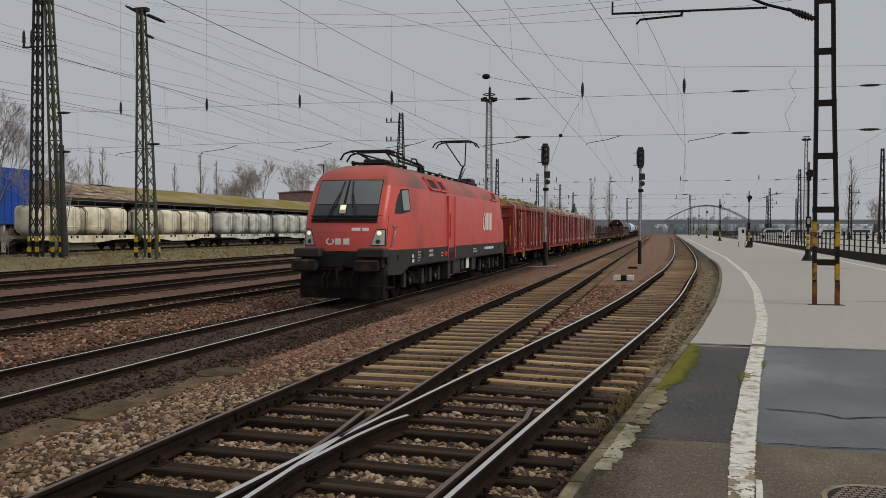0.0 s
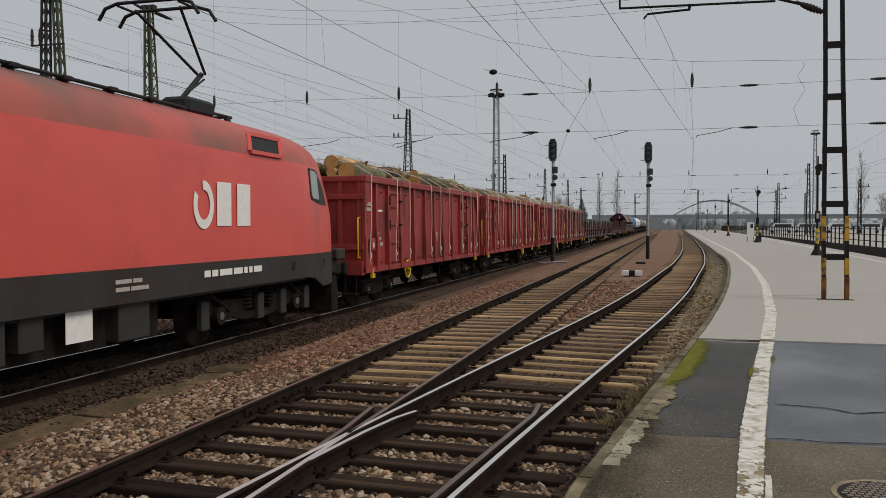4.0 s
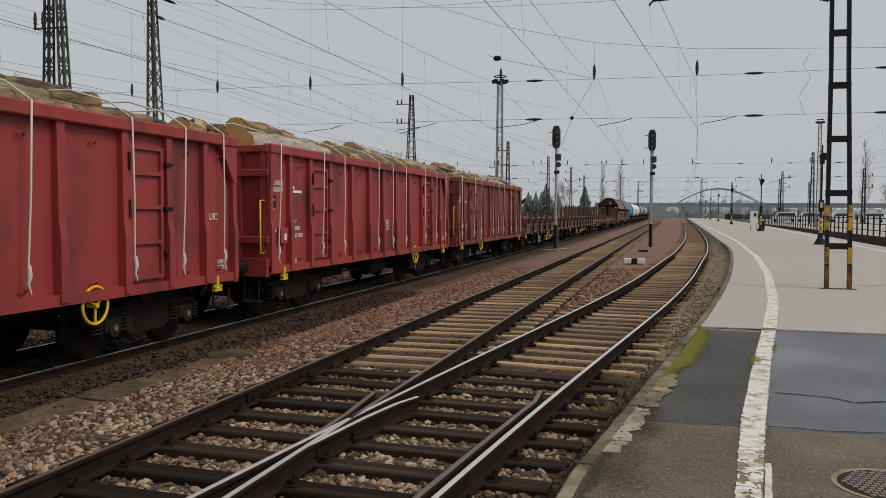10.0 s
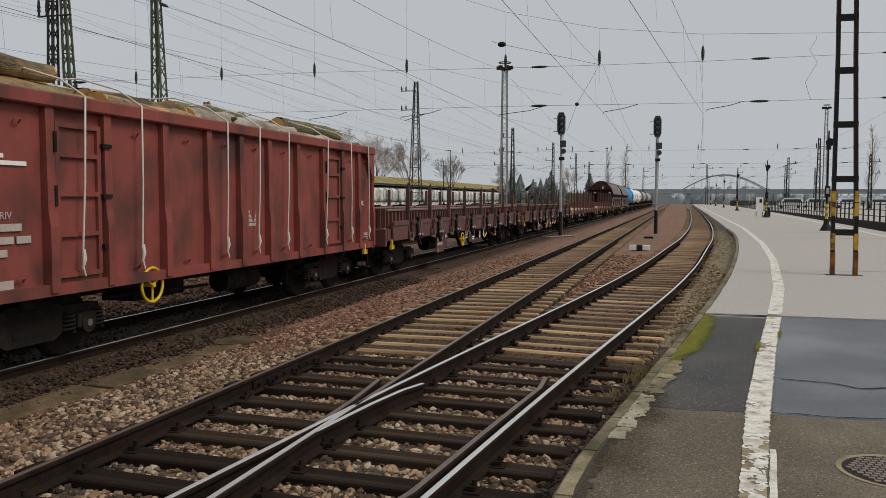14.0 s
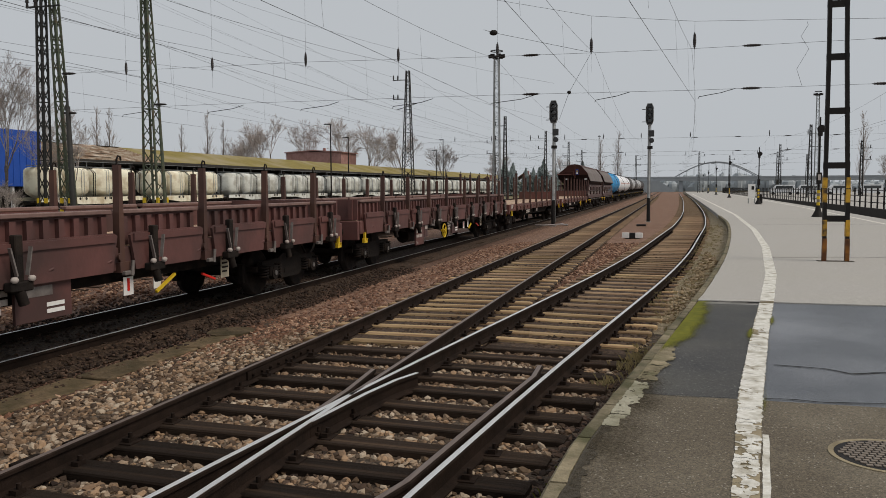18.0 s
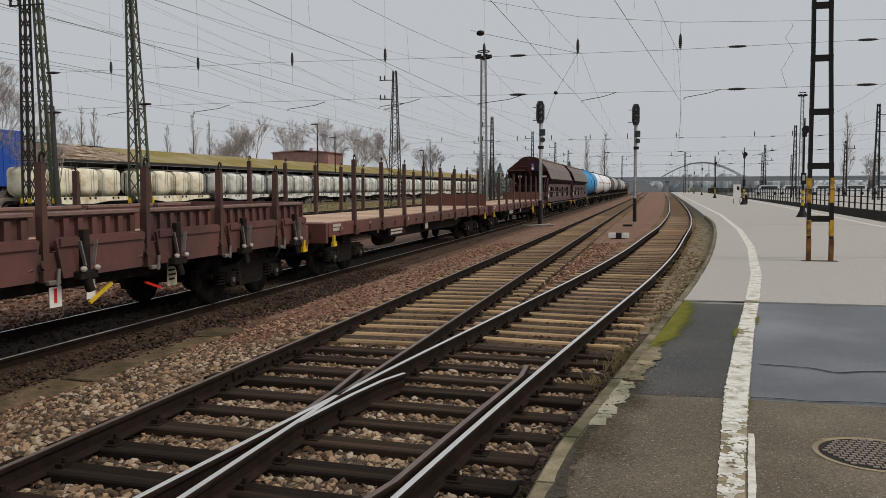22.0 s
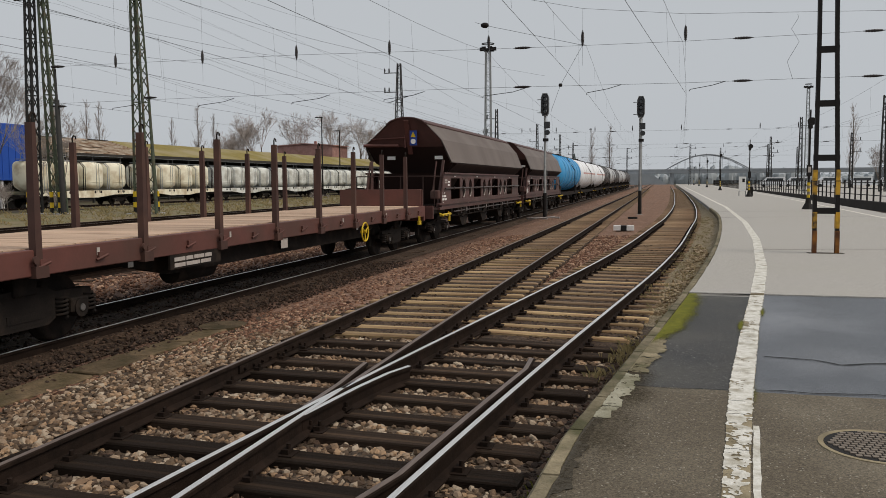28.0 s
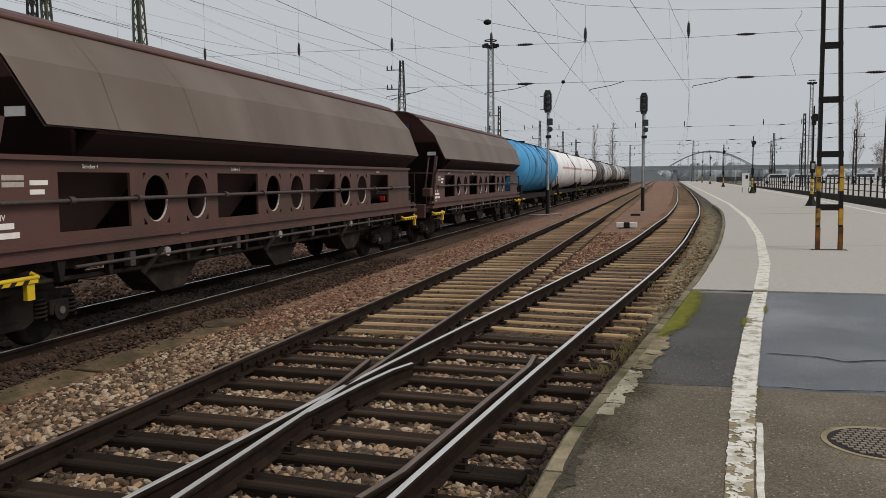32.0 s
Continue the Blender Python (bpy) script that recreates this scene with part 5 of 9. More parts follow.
def loco_front(z):
    for (za, fa, wa), (zb, fb, wb) in zip(LOCO_LEVELS, LOCO_LEVELS[1:]):
        if z <= zb:
            k = (z - za) / (zb - za)
            return fa + (fb - fa) * k + LOCO_0, wa + (wb - wa) * k
    return LOCO_LEVELS[-1][1] + LOCO_0, LOCO_LEVELS[-1][2]


def loco_outline(z):
    """Half of the plan outline from the centre of the front to the full width: a bowed front, round corners, tapering cab sides."""
    f, w = loco_front(z)
    pts = []
    flat = w * 0.70
    for k in range(6):
        x = flat * k / 5
        pts.append((x, f + 0.19 * x * x))
    y1 = f + 0.19 * flat ** 2
    for k in range(1, 7):
        a = math.pi / 2 * k / 6 * 0.86
        pts.append((flat + 0.165 * w * math.sin(a), y1 + 0.42 * (1 - math.cos(a))))
    xa, ya = pts[-1]
    for k in range(1, 7):
        u = k / 6
        pts.append((xa + (w - xa) * math.sin(math.pi / 2 * u), ya + 2.1 * u))
    return pts


def loco_face_y(x, z):
    o = loco_outline(z)
    return float(np.interp(abs(x), [p[0] for p in o], [p[1] for p in o]))


def loco_side_x(y, z):
    o = loco_outline(z)
    y = min(y, LOCO_L - y)
    return float(np.interp(y, [p[1] for p in o], [p[0] for p in o]))


def loco_ring(z):
    front = loco_outline(z)
    ring = [(-x, y) for x, y in reversed(front)] + front[1:]
    back = [(-x, LOCO_L - y) for x, y in ring]
    return [(x, y, z) for x, y in ring + back]


def build_locomotive():
    v = thing("electric_locomotive", "red and grey electric locomotive with lit headlights and raised pantograph", "locomotive")
    lower = [l[0] for l in LOCO_LEVELS if l[0] <= 3.46]
    upper = [l[0] for l in LOCO_LEVELS if l[0] >= 3.46]
    part("body_shell", Mesh().loft([loco_ring(z) for z in lower], True, False, True), M_LOCO, v, "signal red body shell")
    part("roof", Mesh().loft([loco_ring(z) for z in upper], True, True, True), M_LOCO_ROOF, v, "soot-stained rounded red roof")
    # grey skirt, deeper at both ends, on the line of the cab sides
    for s in (-1, 1):
        me = Mesh()
        cols = [(0.16, 1.20, 1.50), (0.24, 0.86, 1.54), (0.5, 0.82, 1.55), (0.9, 0.80, 1.55), (1.3, 0.80, 1.55), (1.9, 1.02, 1.55), (2.4, 1.06, 1.55), (6.2, 1.05, 1.55), (6.3, 1.02, 1.55), (7.4, 1.02, 1.55), (7.5, 1.05, 1.55)]
        cols += [(LOCO_L - y, a, b) for y, a, b in reversed(cols[:7])]
        out = lambda y, d: s * (loco_side_x(y, 1.6) + d)
        rows = [[(out(y, 0.018), y, a), (out(y, 0.018), y, b), (out(y, -0.06), y, b), (out(y, -0.06), y, a)] for y, a, b in cols]
        me.loft(rows if s > 0 else rows[::-1])
        part("skirt", me, M_SKIRT, v, "dark grey side skirt")
    me = Mesh()
    me.box(-1.40, 1.40, 2.2, 16.7, 1.0, 1.54)
    me.box(-1.15, 1.15, 0.3, 18.6, 1.0, 1.54)
    part("underframe", me, M_BLACK, v)
    # front and rear ends below the red shell
    for k in (0, 1):
        m = Matrix.Translation((0, LOCO_0, 0)) if k == 0 else Matrix.Translation((0, LOCO_L - LOCO_0, 0)) @ Matrix.Rotation(math.pi, 4, "Z")
        me = Mesh().box(-1.22, 1.22, 0.50, 1.1, 1.02, 1.52, m, b=0.03)
        part("buffer_beam", me, M_BLACK, v, "black buffer beam")
        for s in (-1, 1):
            c = Mesh().box(s * 0.95 - 0.40, s * 0.95 + 0.40, 0.28, 0.75, 1.33, 1.61, m, b=0.04)
            part("beam_cover", c, M_SKIRT, v, "dark grey step over the buffer")
            b = Mesh().box(s * 0.92 - 0.38, s * 0.92 + 0.38, 0.0, 0.10, 0.94, 1.29, m, b=0.05)
            b.box(s * 0.92 - 0.24, s * 0.92 + 0.24, 0.08, 0.7, 0.97, 1.25, m, b=0.04)
            part("buffer", b, M_RUSTBUFFER, v, "rectangular buffer with rust marks")
        pl = Mesh()
        pl.prism([(0.55, 0.16), (0.50, 0.5), (0.62, 0.95), (0.9, 0.95), (0.9, 0.16)], "x", -1.25, 1.25)
        pl.v = [tuple(m @ Vector(p)) for p in pl.v]
        part("snow_plough", pl, M_GEAR, v, "black rail guard")
        cp = Mesh()
        cp.box(-0.07, 0.07, 0.18, 0.6, 0.95, 1.12, m)
        cp.tube([m @ Vector(p) for p in ((0, 0.2, 1.0), (0, 0.16, 0.75), (0.05, 0.2, 0.5))], 0.05, 8)
        for x in (-0.5, -0.35, 0.38, 0.5):
            cp.tube([m @ Vector(p) for p in ((x, 0.6, 0.9), (x, 0.35, 0.75), (x * 0.95, 0.32, 0.45))], 0.03, 8)
        part("coupling", cp, M_GEAR, v, "screw coupling and air hoses")

    def face(name, x0, x1, z0, z1, m, out, label="", nx=8, nz=5, slant=0.0, tilt=0.0):
        """A panel that follows the curved front."""
        me = Mesh()
        rows = []
        for j in range(nz + 1):
            z = z0 + (z1 - z0) * j / nz
            row = []
            for i in range(nx + 1):
                x = x0 + (x1 - x0) * i / nx
                x += (slant * (z - z0) * (1 if x > 0 else -1)) if not tilt else (tilt * (z - z0) * (1 - i / nx if x0 > 0 else i / nx) * (1 if x0 > 0 else -1))
                y = loco_face_y(x, z)
                row.append((x, y - out, z))
            rows.append(row)
        me.loft(rows, False, False)
        me.loft([[(x, y + out + 0.02, z) for x, y, z in r] for r in rows][::-1], False, False)
        return part(name, me, m, v, label)

    face("windscreen_surround", -0.99, 0.99, 2.40, 3.64, M_BLACK, 0.010, "black windscreen surround", nx=14, nz=8, slant=-0.02)
    for x0, x1 in ((-0.96, -0.04), (0.04, 0.96)):
        face("windscreen", x0, x1, 2.90, 3.61, M_SCREEN, 0.020, "windscreen pane with a painted sky sheen", slant=-0.02)
        face("lower_pane", x0, x1, 2.56, 2.88, M_GLASS, 0.018, "dark lower windscreen band", slant=-0.02)
    face("top_lamp_frame", -0.14, 0.10, 2.60, 2.90, M_BLACK, 0.030)
    face("top_lamp_glass", -0.12, 0.08, 2.62, 2.88, M_LAMPGLASS, 0.036)
    face("top_lamp", -0.10, 0.06, 2.73, 2.86, M_HEADLAMP, 0.044, "lit top headlamp")
    face("seam", -1.40, 1.40, 2.555, 2.570, M_BLACK, 0.003, nx=20)
    face("seam", -1.46, 1.46, 2.05, 2.06, M_LOCO_ROOF, 0.002, nx=20)
    for s in (-1, 1):
        a, b = sorted((s * 0.83, s * 1.22))
        face("headlight_frame", a, b, 1.67, 2.17, M_BLACK, 0.008, "black headlight frame", tilt=0.30)
        a, b = sorted((s * 0.855, s * 1.195))
        face("headlight", a, b, 1.70, 2.14, M_LAMPGLASS, 0.016, "headlight cluster glass", tilt=0.30)
        lit = Mesh()
        cx, cz = s * 1.06, 2.04
        lit.loft([[(cx + r * math.cos(t), loco_face_y(cx + r * math.cos(t), cz + r * math.sin(t)) - d, cz + r * math.sin(t)) for t in (2 * math.pi * i / 14 for i in range(14))] for r, d in ((0.065, 0.014), (0.055, 0.024), (0.02, 0.03))])
        part("headlight_beam", lit, M_HEADLAMP, v, "lit headlight")
        low = Mesh()
        cx, cz = s * 1.03, 1.80
        low.loft([[(cx + r * math.cos(t), loco_face_y(cx + r * math.cos(t), cz + r * math.sin(t)) - d, cz + r * math.sin(t)) for t in (2 * math.pi * i / 14 for i in range(14))] for r, d in ((0.07, 0.012), (0.06, 0.022))])
        part("tail_light", low, M_SKIRT, v, "dark unlit tail lamp")
        w = Mesh()
        x = s * 0.46
        F = lambda x, z, d: (x, loco_face_y(x, z) - d, z)
        w.tube([F(x, 2.50, 0.06), F(x - s * 0.16, 2.95, 0.06), F(x - s * 0.26, 3.22, 0.05)], 0.013, 6)
        w.tube([F(x - s * 0.09, 2.52, 0.06), F(x - s * 0.22, 2.95, 0.06), F(x - s * 0.29, 3.22, 0.05)], 0.011, 6)
        w.tube([F(x - s * 0.20, 2.82, 0.05), F(x - s * 0.26, 3.1, 0.045), F(x - s * 0.33, 3.58, 0.04)], 0.020, 6)
        w.tube([F(x - 0.09, 2.45, 0.04), F(x - 0.09, 2.45, 0.10)], 0.07, 8)
        part("wiper", w, M_BLACK, v, "black windscreen wiper")
        g = Mesh()
        side = lambda y, z, d: (s * (loco_side_x(y, z) + d), y, z)
        g.tube([side(0.62, 1.66, 0.0), side(0.62, 1.68, 0.06), side(0.78, 2.0, 0.06), side(0.92, 2.25, 0.06), side(0.82, 2.27, 0.06), side(0.80, 2.27, 0.0)], 0.018, 8)
        part("grab_rail", g, M_STEEL, v, "bare metal grab rail")
        cs = Mesh()
        cs.tube([side(0.42, 1.56, 0.004), side(0.50, 2.05, 0.004), side(0.60, 2.55, 0.004)], 0.010, 5)
        part("corner_seam", cs, M_BLACK, v)
        part("body_seam", Mesh().tube([side(2.92, 1.56, 0.002), side(2.92, 3.46, 0.002)], 0.008, 5), M_LOCO_ROOF, v)
    r = Mesh()
    for z, d, rad in ((2.44, 0.05, 0.022), (2.53, 0.045, 0.016), (2.37, 0.02, 0.016)):
        r.tube([(x, loco_face_y(x, z) - d, z) for x in np.linspace(-1.0, 1.0, 13)], rad, 8)
    part("front_rail", r, M_BLACK, v, "black rail under the windscreen")
    # emblem and number on the front as plain shapes
    eo = Mesh()
    q = lambda t, k: (-0.34 + 0.13 * k * math.cos(t), 0, 1.80 + 0.105 * k * math.sin(t))
    ring = []
    for i in range(2, 23):
        t = 1.4 + 2 * math.pi * i / 24
        a, b = q(t, 0.62), q(t, 1.0)
        ring.append([(a[0], loco_face_y(a[0], a[2]) - d, a[2]) for d in (0.006, 0.0)] + [(b[0], loco_face_y(b[0], b[2]) - d, b[2]) for d in (0.0, 0.006)])
    eo.loft(ring)
    part("emblem", eo, M_WHITE, v, "white open ring emblem shape")
    for x0 in (-0.19, 0.06):
        face("emblem", x0 + 0.01, x0 + 0.19, 1.71, 1.89, M_WHITE, 0.006, "white emblem block", nx=3, nz=2)
    for x0, x1 in ((0.30, 0.55), (0.60, 0.78)):
        face("marking", x0, x1, 2.11, 2.20, M_WHITE, 0.006, "white painted marking", nx=2, nz=1)
    # cab side windows, doors, vents
    for s in (-1, 1):
        X = s * 1.49
        for y0, flip in ((LOCO_0, 1), (LOCO_L - LOCO_0, -1)):
            def cab(prof, d0, d1):
                ps = [(y0 + flip * y, z) for y, z in prof]
                me = Mesh().loft([[(s * (loco_side_x(y, z) + d), y, z) for y, z in ps] for d in ((d0, d1) if s * flip > 0 else (d1, d0))])
                return me
            part("cab_window_panel", cab([(1.36, 2.62), (1.50, 2.92), (1.72, 3.20), (2.02, 3.37), (2.40, 3.41), (2.44, 3.38), (2.44, 2.82), (2.36, 2.72), (1.9, 2.64)], -0.02, 0.014), M_SKIRT, v, "dark grey quarter panel of the cab window")
            part("window_edge", cab([(1.86, 2.68), (1.86, 3.34), (2.0, 3.39), (2.44, 3.40), (2.45, 2.80), (2.38, 2.71)], -0.02, 0.018), M_BLACK, v)
            part("cab_window", cab([(1.92, 2.73), (1.92, 3.30), (2.04, 3.35), (2.38, 3.36), (2.39, 2.82), (2.34, 2.75)], -0.02, 0.022), M_PANE, v, "cab side window with a reflection in its pale colour")
        dr = Mesh().box(min(X, X + s * 0.02), max(X, X + s * 0.02), 6.40, 7.22, 1.50, 3.40)
        part("door", dr, M_LOCO, v, "red engine room door")
        for y in (6.32, 7.28):
            part("door_rail", Mesh().tube([(X + s * 0.05, y, 1.12), (X + s * 0.05, y, 3.38)], 0.022, 8), M_LOCO, v, "red door grab rail")
        hd = Mesh()
        hd.tube([(X + s * 0.03, 6.55, 1.85), (X + s * 0.07, 6.55, 2.0), (X + s * 0.07, 6.55, 2.6), (X + s * 0.03, 6.6, 2.75)], 0.018, 8)
        hd.tube([(X + s * 0.05, 6.5, 2.02), (X + s * 0.05, 6.75, 2.02)], 0.016, 6)
        hd.tube([(X + s * 0.05, 6.5, 2.5), (X + s * 0.05, 6.75, 2.5)], 0.016, 6)
        part("door_handle", hd, M_REDLAMP, v, "red door handle bars")
        part("door_step", Mesh().box(min(X, X + s * .04), max(X, X + s * .04), 6.5, 7.1, 1.12, 1.34, b=0.01), M_BLACK, v, "black step recess")
        for y0, y1 in ((4.2, 5.35), (5.5, 6.35), (14.2, 15.4)):
            fr, gl = Mesh(), Mesh()

            def roof_pt(y, k, o):
                z = 3.50 + 0.36 * k
                x = loco_front(z)[1] + 0.005
                return (s * (x + o * 0.8), y + (-0.28 if y0 < 9 else 0.28) * k, z + o * 0.6)
            ring = [roof_pt(y0, 0, 0.03), roof_pt(y1, 0, 0.03), roof_pt(y1, 1, 0.03), roof_pt(y0, 1, 0.03)]
            low = [roof_pt(y0, 0, -0.05), roof_pt(y1, 0, -0.05), roof_pt(y1, 1, -0.05), roof_pt(y0, 1, -0.05)]
            for i in range(4):
                fr.bar(ring[i], ring[(i + 1) % 4], 0.07, 0.07)
            inner = [tuple(Vector(a) * 0.0 + Vector(a)) for a in ring]
            gl.loft([low, inner])
            part("roof_vent_frame", fr, M_LOCO, v, "red vent frame")
            part("roof_vent", gl, M_BLACK, v, "black roof vent grille")
    # side emblem as plain shapes, and small writing
    X = 1.502
    em = Mesh()
    n = 28
    ring = lambda a, rr, x: (x, 12.62 + rr * 0.30 * math.cos(a), 2.50 + rr * 0.40 * math.sin(a))
    em.loft([[ring(a, 0.62, X), ring(a, 1, X), ring(a, 1, X + .006), ring(a, 0.62, X + .006)] for a in (1.9 + 2 * math.pi * k / n for k in range(3, n))])
    part("emblem", em, M_WHITE, v, "white open ring emblem shape")
    for y in (13.02, 13.68):
        for z in (2.15,):
            part("emblem", Mesh().box(X, X + .006, y, y + 0.46, z, z + 0.75, b=0.003), M_WHITE, v, "white emblem block")
    X = 1.516
    lines_of_bars(v, 2.6, 1.42, [[0.18, 0.1], [0.18, 0.1], [0.18, 0.1], [0.18]], 0.045, X, M_DULLWHITE, 0.045)
    lines_of_bars(v, 3.9, 1.40, [[0.45], [0.5]], 0.09, X, M_DULLWHITE, 0.05)
    lines_of_bars(v, 5.4, 1.32, [[0.3], [0.25]], 0.05, X, M_DULLWHITE, 0.05)
    lines_of_bars(v, 10.4, 1.34, [[0.35, 0.2], [0.3, 0.4]], 0.06, X, M_DULLWHITE, 0.05)
    lines_of_bars(v, 12.6, 1.30, [[0.18, 0.18, 0.4, 0.3, 0.12, 0.12, 0.3]], 0.11, X, M_WHITE)
    on_side(v, "marking", 5.85, 1.22, 0.42, 0.16, X, M_REDLAMP, "small red plate")
    lines_of_bars(v, 2.05, 1.28, [[0.16], [0.2]], 0.10, 1.505, M_WHITE, 0.05)
    for y in (1.12, 3.2, 15.9, 17.6):
        part("skirt_opening", Mesh().tube([(loco_side_x(y, 1.6) - 0.02, y, 1.34), (loco_side_x(y, 1.6) + 0.024, y, 1.34)], 0.09, 14), M_BLACK, v)
    part("step_opening", Mesh().box(1.2, loco_side_x(0.52, 1.6) + 0.024, 0.36, 0.66, 1.16, 1.36, b=0.01), M_BLACK, v)
    st = Mesh()
    for y in (0.30, 0.92):
        st.tube([(1.30, y, 0.85), (1.30, y, 0.45)], 0.02, 6)
    st.box(1.1, 1.32, 0.28, 0.94, 0.44, 0.47)
    part("cab_step", st, M_GEAR, v)
    # roof gear
    rg = Mesh()
    rg.tube([(0.45, 5.2, 4.22), (0.45, 14.5, 4.22)], 0.035, 8)
    for y in np.arange(5.4, 14.5, 1.0):
        rg.tube([(0.45, y, 4.05), (0.45, y, 4.2)], [0.06, 0.035], 8)
    for y, h in ((6.9, 0.22), (8.0, 0.16), (9.2, 0.2)):
        rg.box(-0.5, 0.3, y, y + 0.5, 4.07, 4.07 + h, b=0.03)
    part("roof_conductor", rg, M_BLACK, v, "roof busbar on insulators")
    bus = Mesh().tube([(0.8, 4.9, 4.46), (0.8, 5.4, 4.42), (0.8, 5.75, 4.24), (0.8, 13.2, 4.20)], 0.03, 8)
    for y in np.arange(5.6, 13.2, 0.95):
        bus.tube([(0.8, y, 4.0), (0.8, y, 4.2)], [0.06, 0.035], 8)
        bus.box(0.72, 0.88, y - 0.09, y + 0.09, 4.17, 4.24, b=0.015)
    for y, h in ((8.1, 0.30), (8.6, 0.24)):
        bus.tube([(0.7, y, 4.0), (0.7, y + 0.1, 4.02 + h), (0.7, y + 0.5, 4.02 + h), (0.7, y + 0.6, 4.0)], 0.025, 6)
    part("roof_conductor", bus, M_BLACK, v, "roof busbar on insulators")
    for y in (5.25, 5.6):
        ins = Mesh().tube([(0.78, y, 4.05), (0.78, y, 4.42)], 0.05, 8)
        for k in range(6):
            ins.tube([(0.78, y, 4.08 + 0.055 * k), (0.78, y, 4.11 + 0.055 * k)], 0.085, 10)
        part("roof_insulator", ins, M_BLACK, v, "dark ribbed roof insulator")

    def pantograph(y, up):
        pg = new("pantograph")
        pg.parent = v
        tagged(pg, "raised single-arm pantograph" if up else "folded black pantograph")
        fr = Mesh()
        for s in (-1, 1):
            fr.tube([(s * 0.6, y - 0.9, 4.28), (s * 0.6, y + 0.9, 4.28)], 0.03, 8)
            for dy in (-0.75, 0.75):
                fr.tube([(s * 0.6, y + dy, 4.02), (s * 0.6, y + dy, 4.28)], [0.09, 0.06], 10)
        for dy in (-0.8, 0, 0.8):
            fr.tube([(-0.6, y + dy, 4.28), (0.6, y + dy, 4.28)], 0.03, 8)
        fr.box(-0.35, 0.35, y - 0.6, y + 0.4, 4.2, 4.42, b=0.04)
        if up:
            fr.box(0.15, 0.72, y - 0.75, y + 0.15, 4.16, 4.46, b=0.06)
        part("base_frame", fr, M_BLACK, pg)
        if not up:
            # folded arms and horns lie along the roof
            for s in (-1, 1):
                part("folded_tube", Mesh().tube([(s * 0.45, y - 0.75, 4.62), (s * 0.55, y + 0.3, 4.55), (s * 0.70, y + 1.9, 4.44)], 0.042, 8), M_BLACK, pg)
                part("side_rail", Mesh().tube([(s * 0.78, y - 0.4, 4.36), (s * 0.78, y + 2.0, 4.34)], 0.042, 8), M_BLACK, pg)
                part("horn", Mesh().tube([(s * 0.8, y + 0.7, 4.40), (s * 0.8, y + 0.9, 4.55), (s * 0.8, y + 1.35, 4.57), (s * 0.8, y + 1.6, 4.42)], 0.028, 8), M_BLACK, pg)
        if up:
            base, knee, top = (y, 4.42), (y + 0.85, 5.15), (y - 0.55, 6.08)
        else:
            base, knee, top = (y + 0.6, 4.42), (y + 1.15, 4.48), (y - 0.65, 4.60)
        lo = Mesh().tube([(0, *base), (0, *knee)], 0.05, 8).tube([(0.12, base[0] - 0.25, base[1]), (0.12, knee[0] - 0.1, knee[1] - 0.12)], 0.02, 6)
        part("lower_arm", lo, M_BLACK, pg)
        ua = Mesh()
        for s in (-1, 1):
            ua.tube([(s * 0.08, *knee), (s * 0.45, *top)], 0.028, 8)
        part("upper_arm", ua, M_BLACK, pg)
        hd = Mesh()
        for dy in (-0.28, 0.28):
            hd.tube([(-0.98, top[0] + dy, top[1] - 0.22), (-0.85, top[0] + dy, top[1] - 0.02), (-0.6, top[0] + dy, top[1] + 0.06), (0.6, top[0] + dy, top[1] + 0.06),
                     (0.85, top[0] + dy, top[1] - 0.02), (0.98, top[0] + dy, top[1] - 0.22)], 0.032, 8)
        for s in (-0.6, 0.6):
            hd.tube([(s, top[0] - 0.28, top[1] + 0.02), (s, top[0] + 0.28, top[1] + 0.02)], 0.025, 6)
        part("contact_bow", hd, M_BLACK, pg)
    pantograph(3.45, False)
    pantograph(14.2, True)
    # bogies
    for y in (4.2, 15.1):
        bg = new("bogie")
        bg.parent, bg.location = v, (0, y, 0)
        fr = Mesh()
        for s in (-1, 1):
            fr.prism([(-2.1, 0.62), (-1.9, 0.82), (-0.6, 0.78), (-0.4, 0.52), (0.4, 0.52), (0.6, 0.78), (1.9, 0.82), (2.1, 0.62), (1.1, 0.5), (0.5, 0.38), (-0.5, 0.38), (-1.1, 0.5)], "x", s * 1.02, s * 1.14)
            for dy in (-0.45, 0.45):
                for k in range(6):
                    fr.tube([(s * 1.1, dy, 0.60 + 0.07 * k), (s * 1.1, dy, 0.64 + 0.07 * k)], 0.14, 10)
            for dy in (-1.5, 1.5):
                fr.tube([(s * 1.0, dy, 0.55), (s * 1.24, dy, 0.55)], 0.16, 12)
                fr.tube([(s * 1.2, dy - 0.35, 0.95), (s * 1.2, dy + 0.3, 0.62)], 0.045, 8)
        fr.box(-1.0, 1.0, -0.4, 0.4, 0.5, 0.95)
        part("bogie_frame", fr, M_GEAR, bg)
        for dy in (-2.0, -0.05, 0.9, 2.0):
            part("damper", Mesh().box(1.12, 1.24, dy - 0.12, dy + 0.12, 0.35, 0.85, b=0.02), M_SKIRT, bg)
        for dy in (-1.5, 1.5):
            part("axle_cap", Mesh().tube([(1.24, dy, 0.55), (1.25, dy, 0.55)], 0.07, 12), M_STEEL, bg)
        for dy in (-1.5, 1.5):
            w = part("wheelset", WHEELSET_BIG, None, bg)
            w.location = (0, dy, 0.55)
    eq = Mesh()
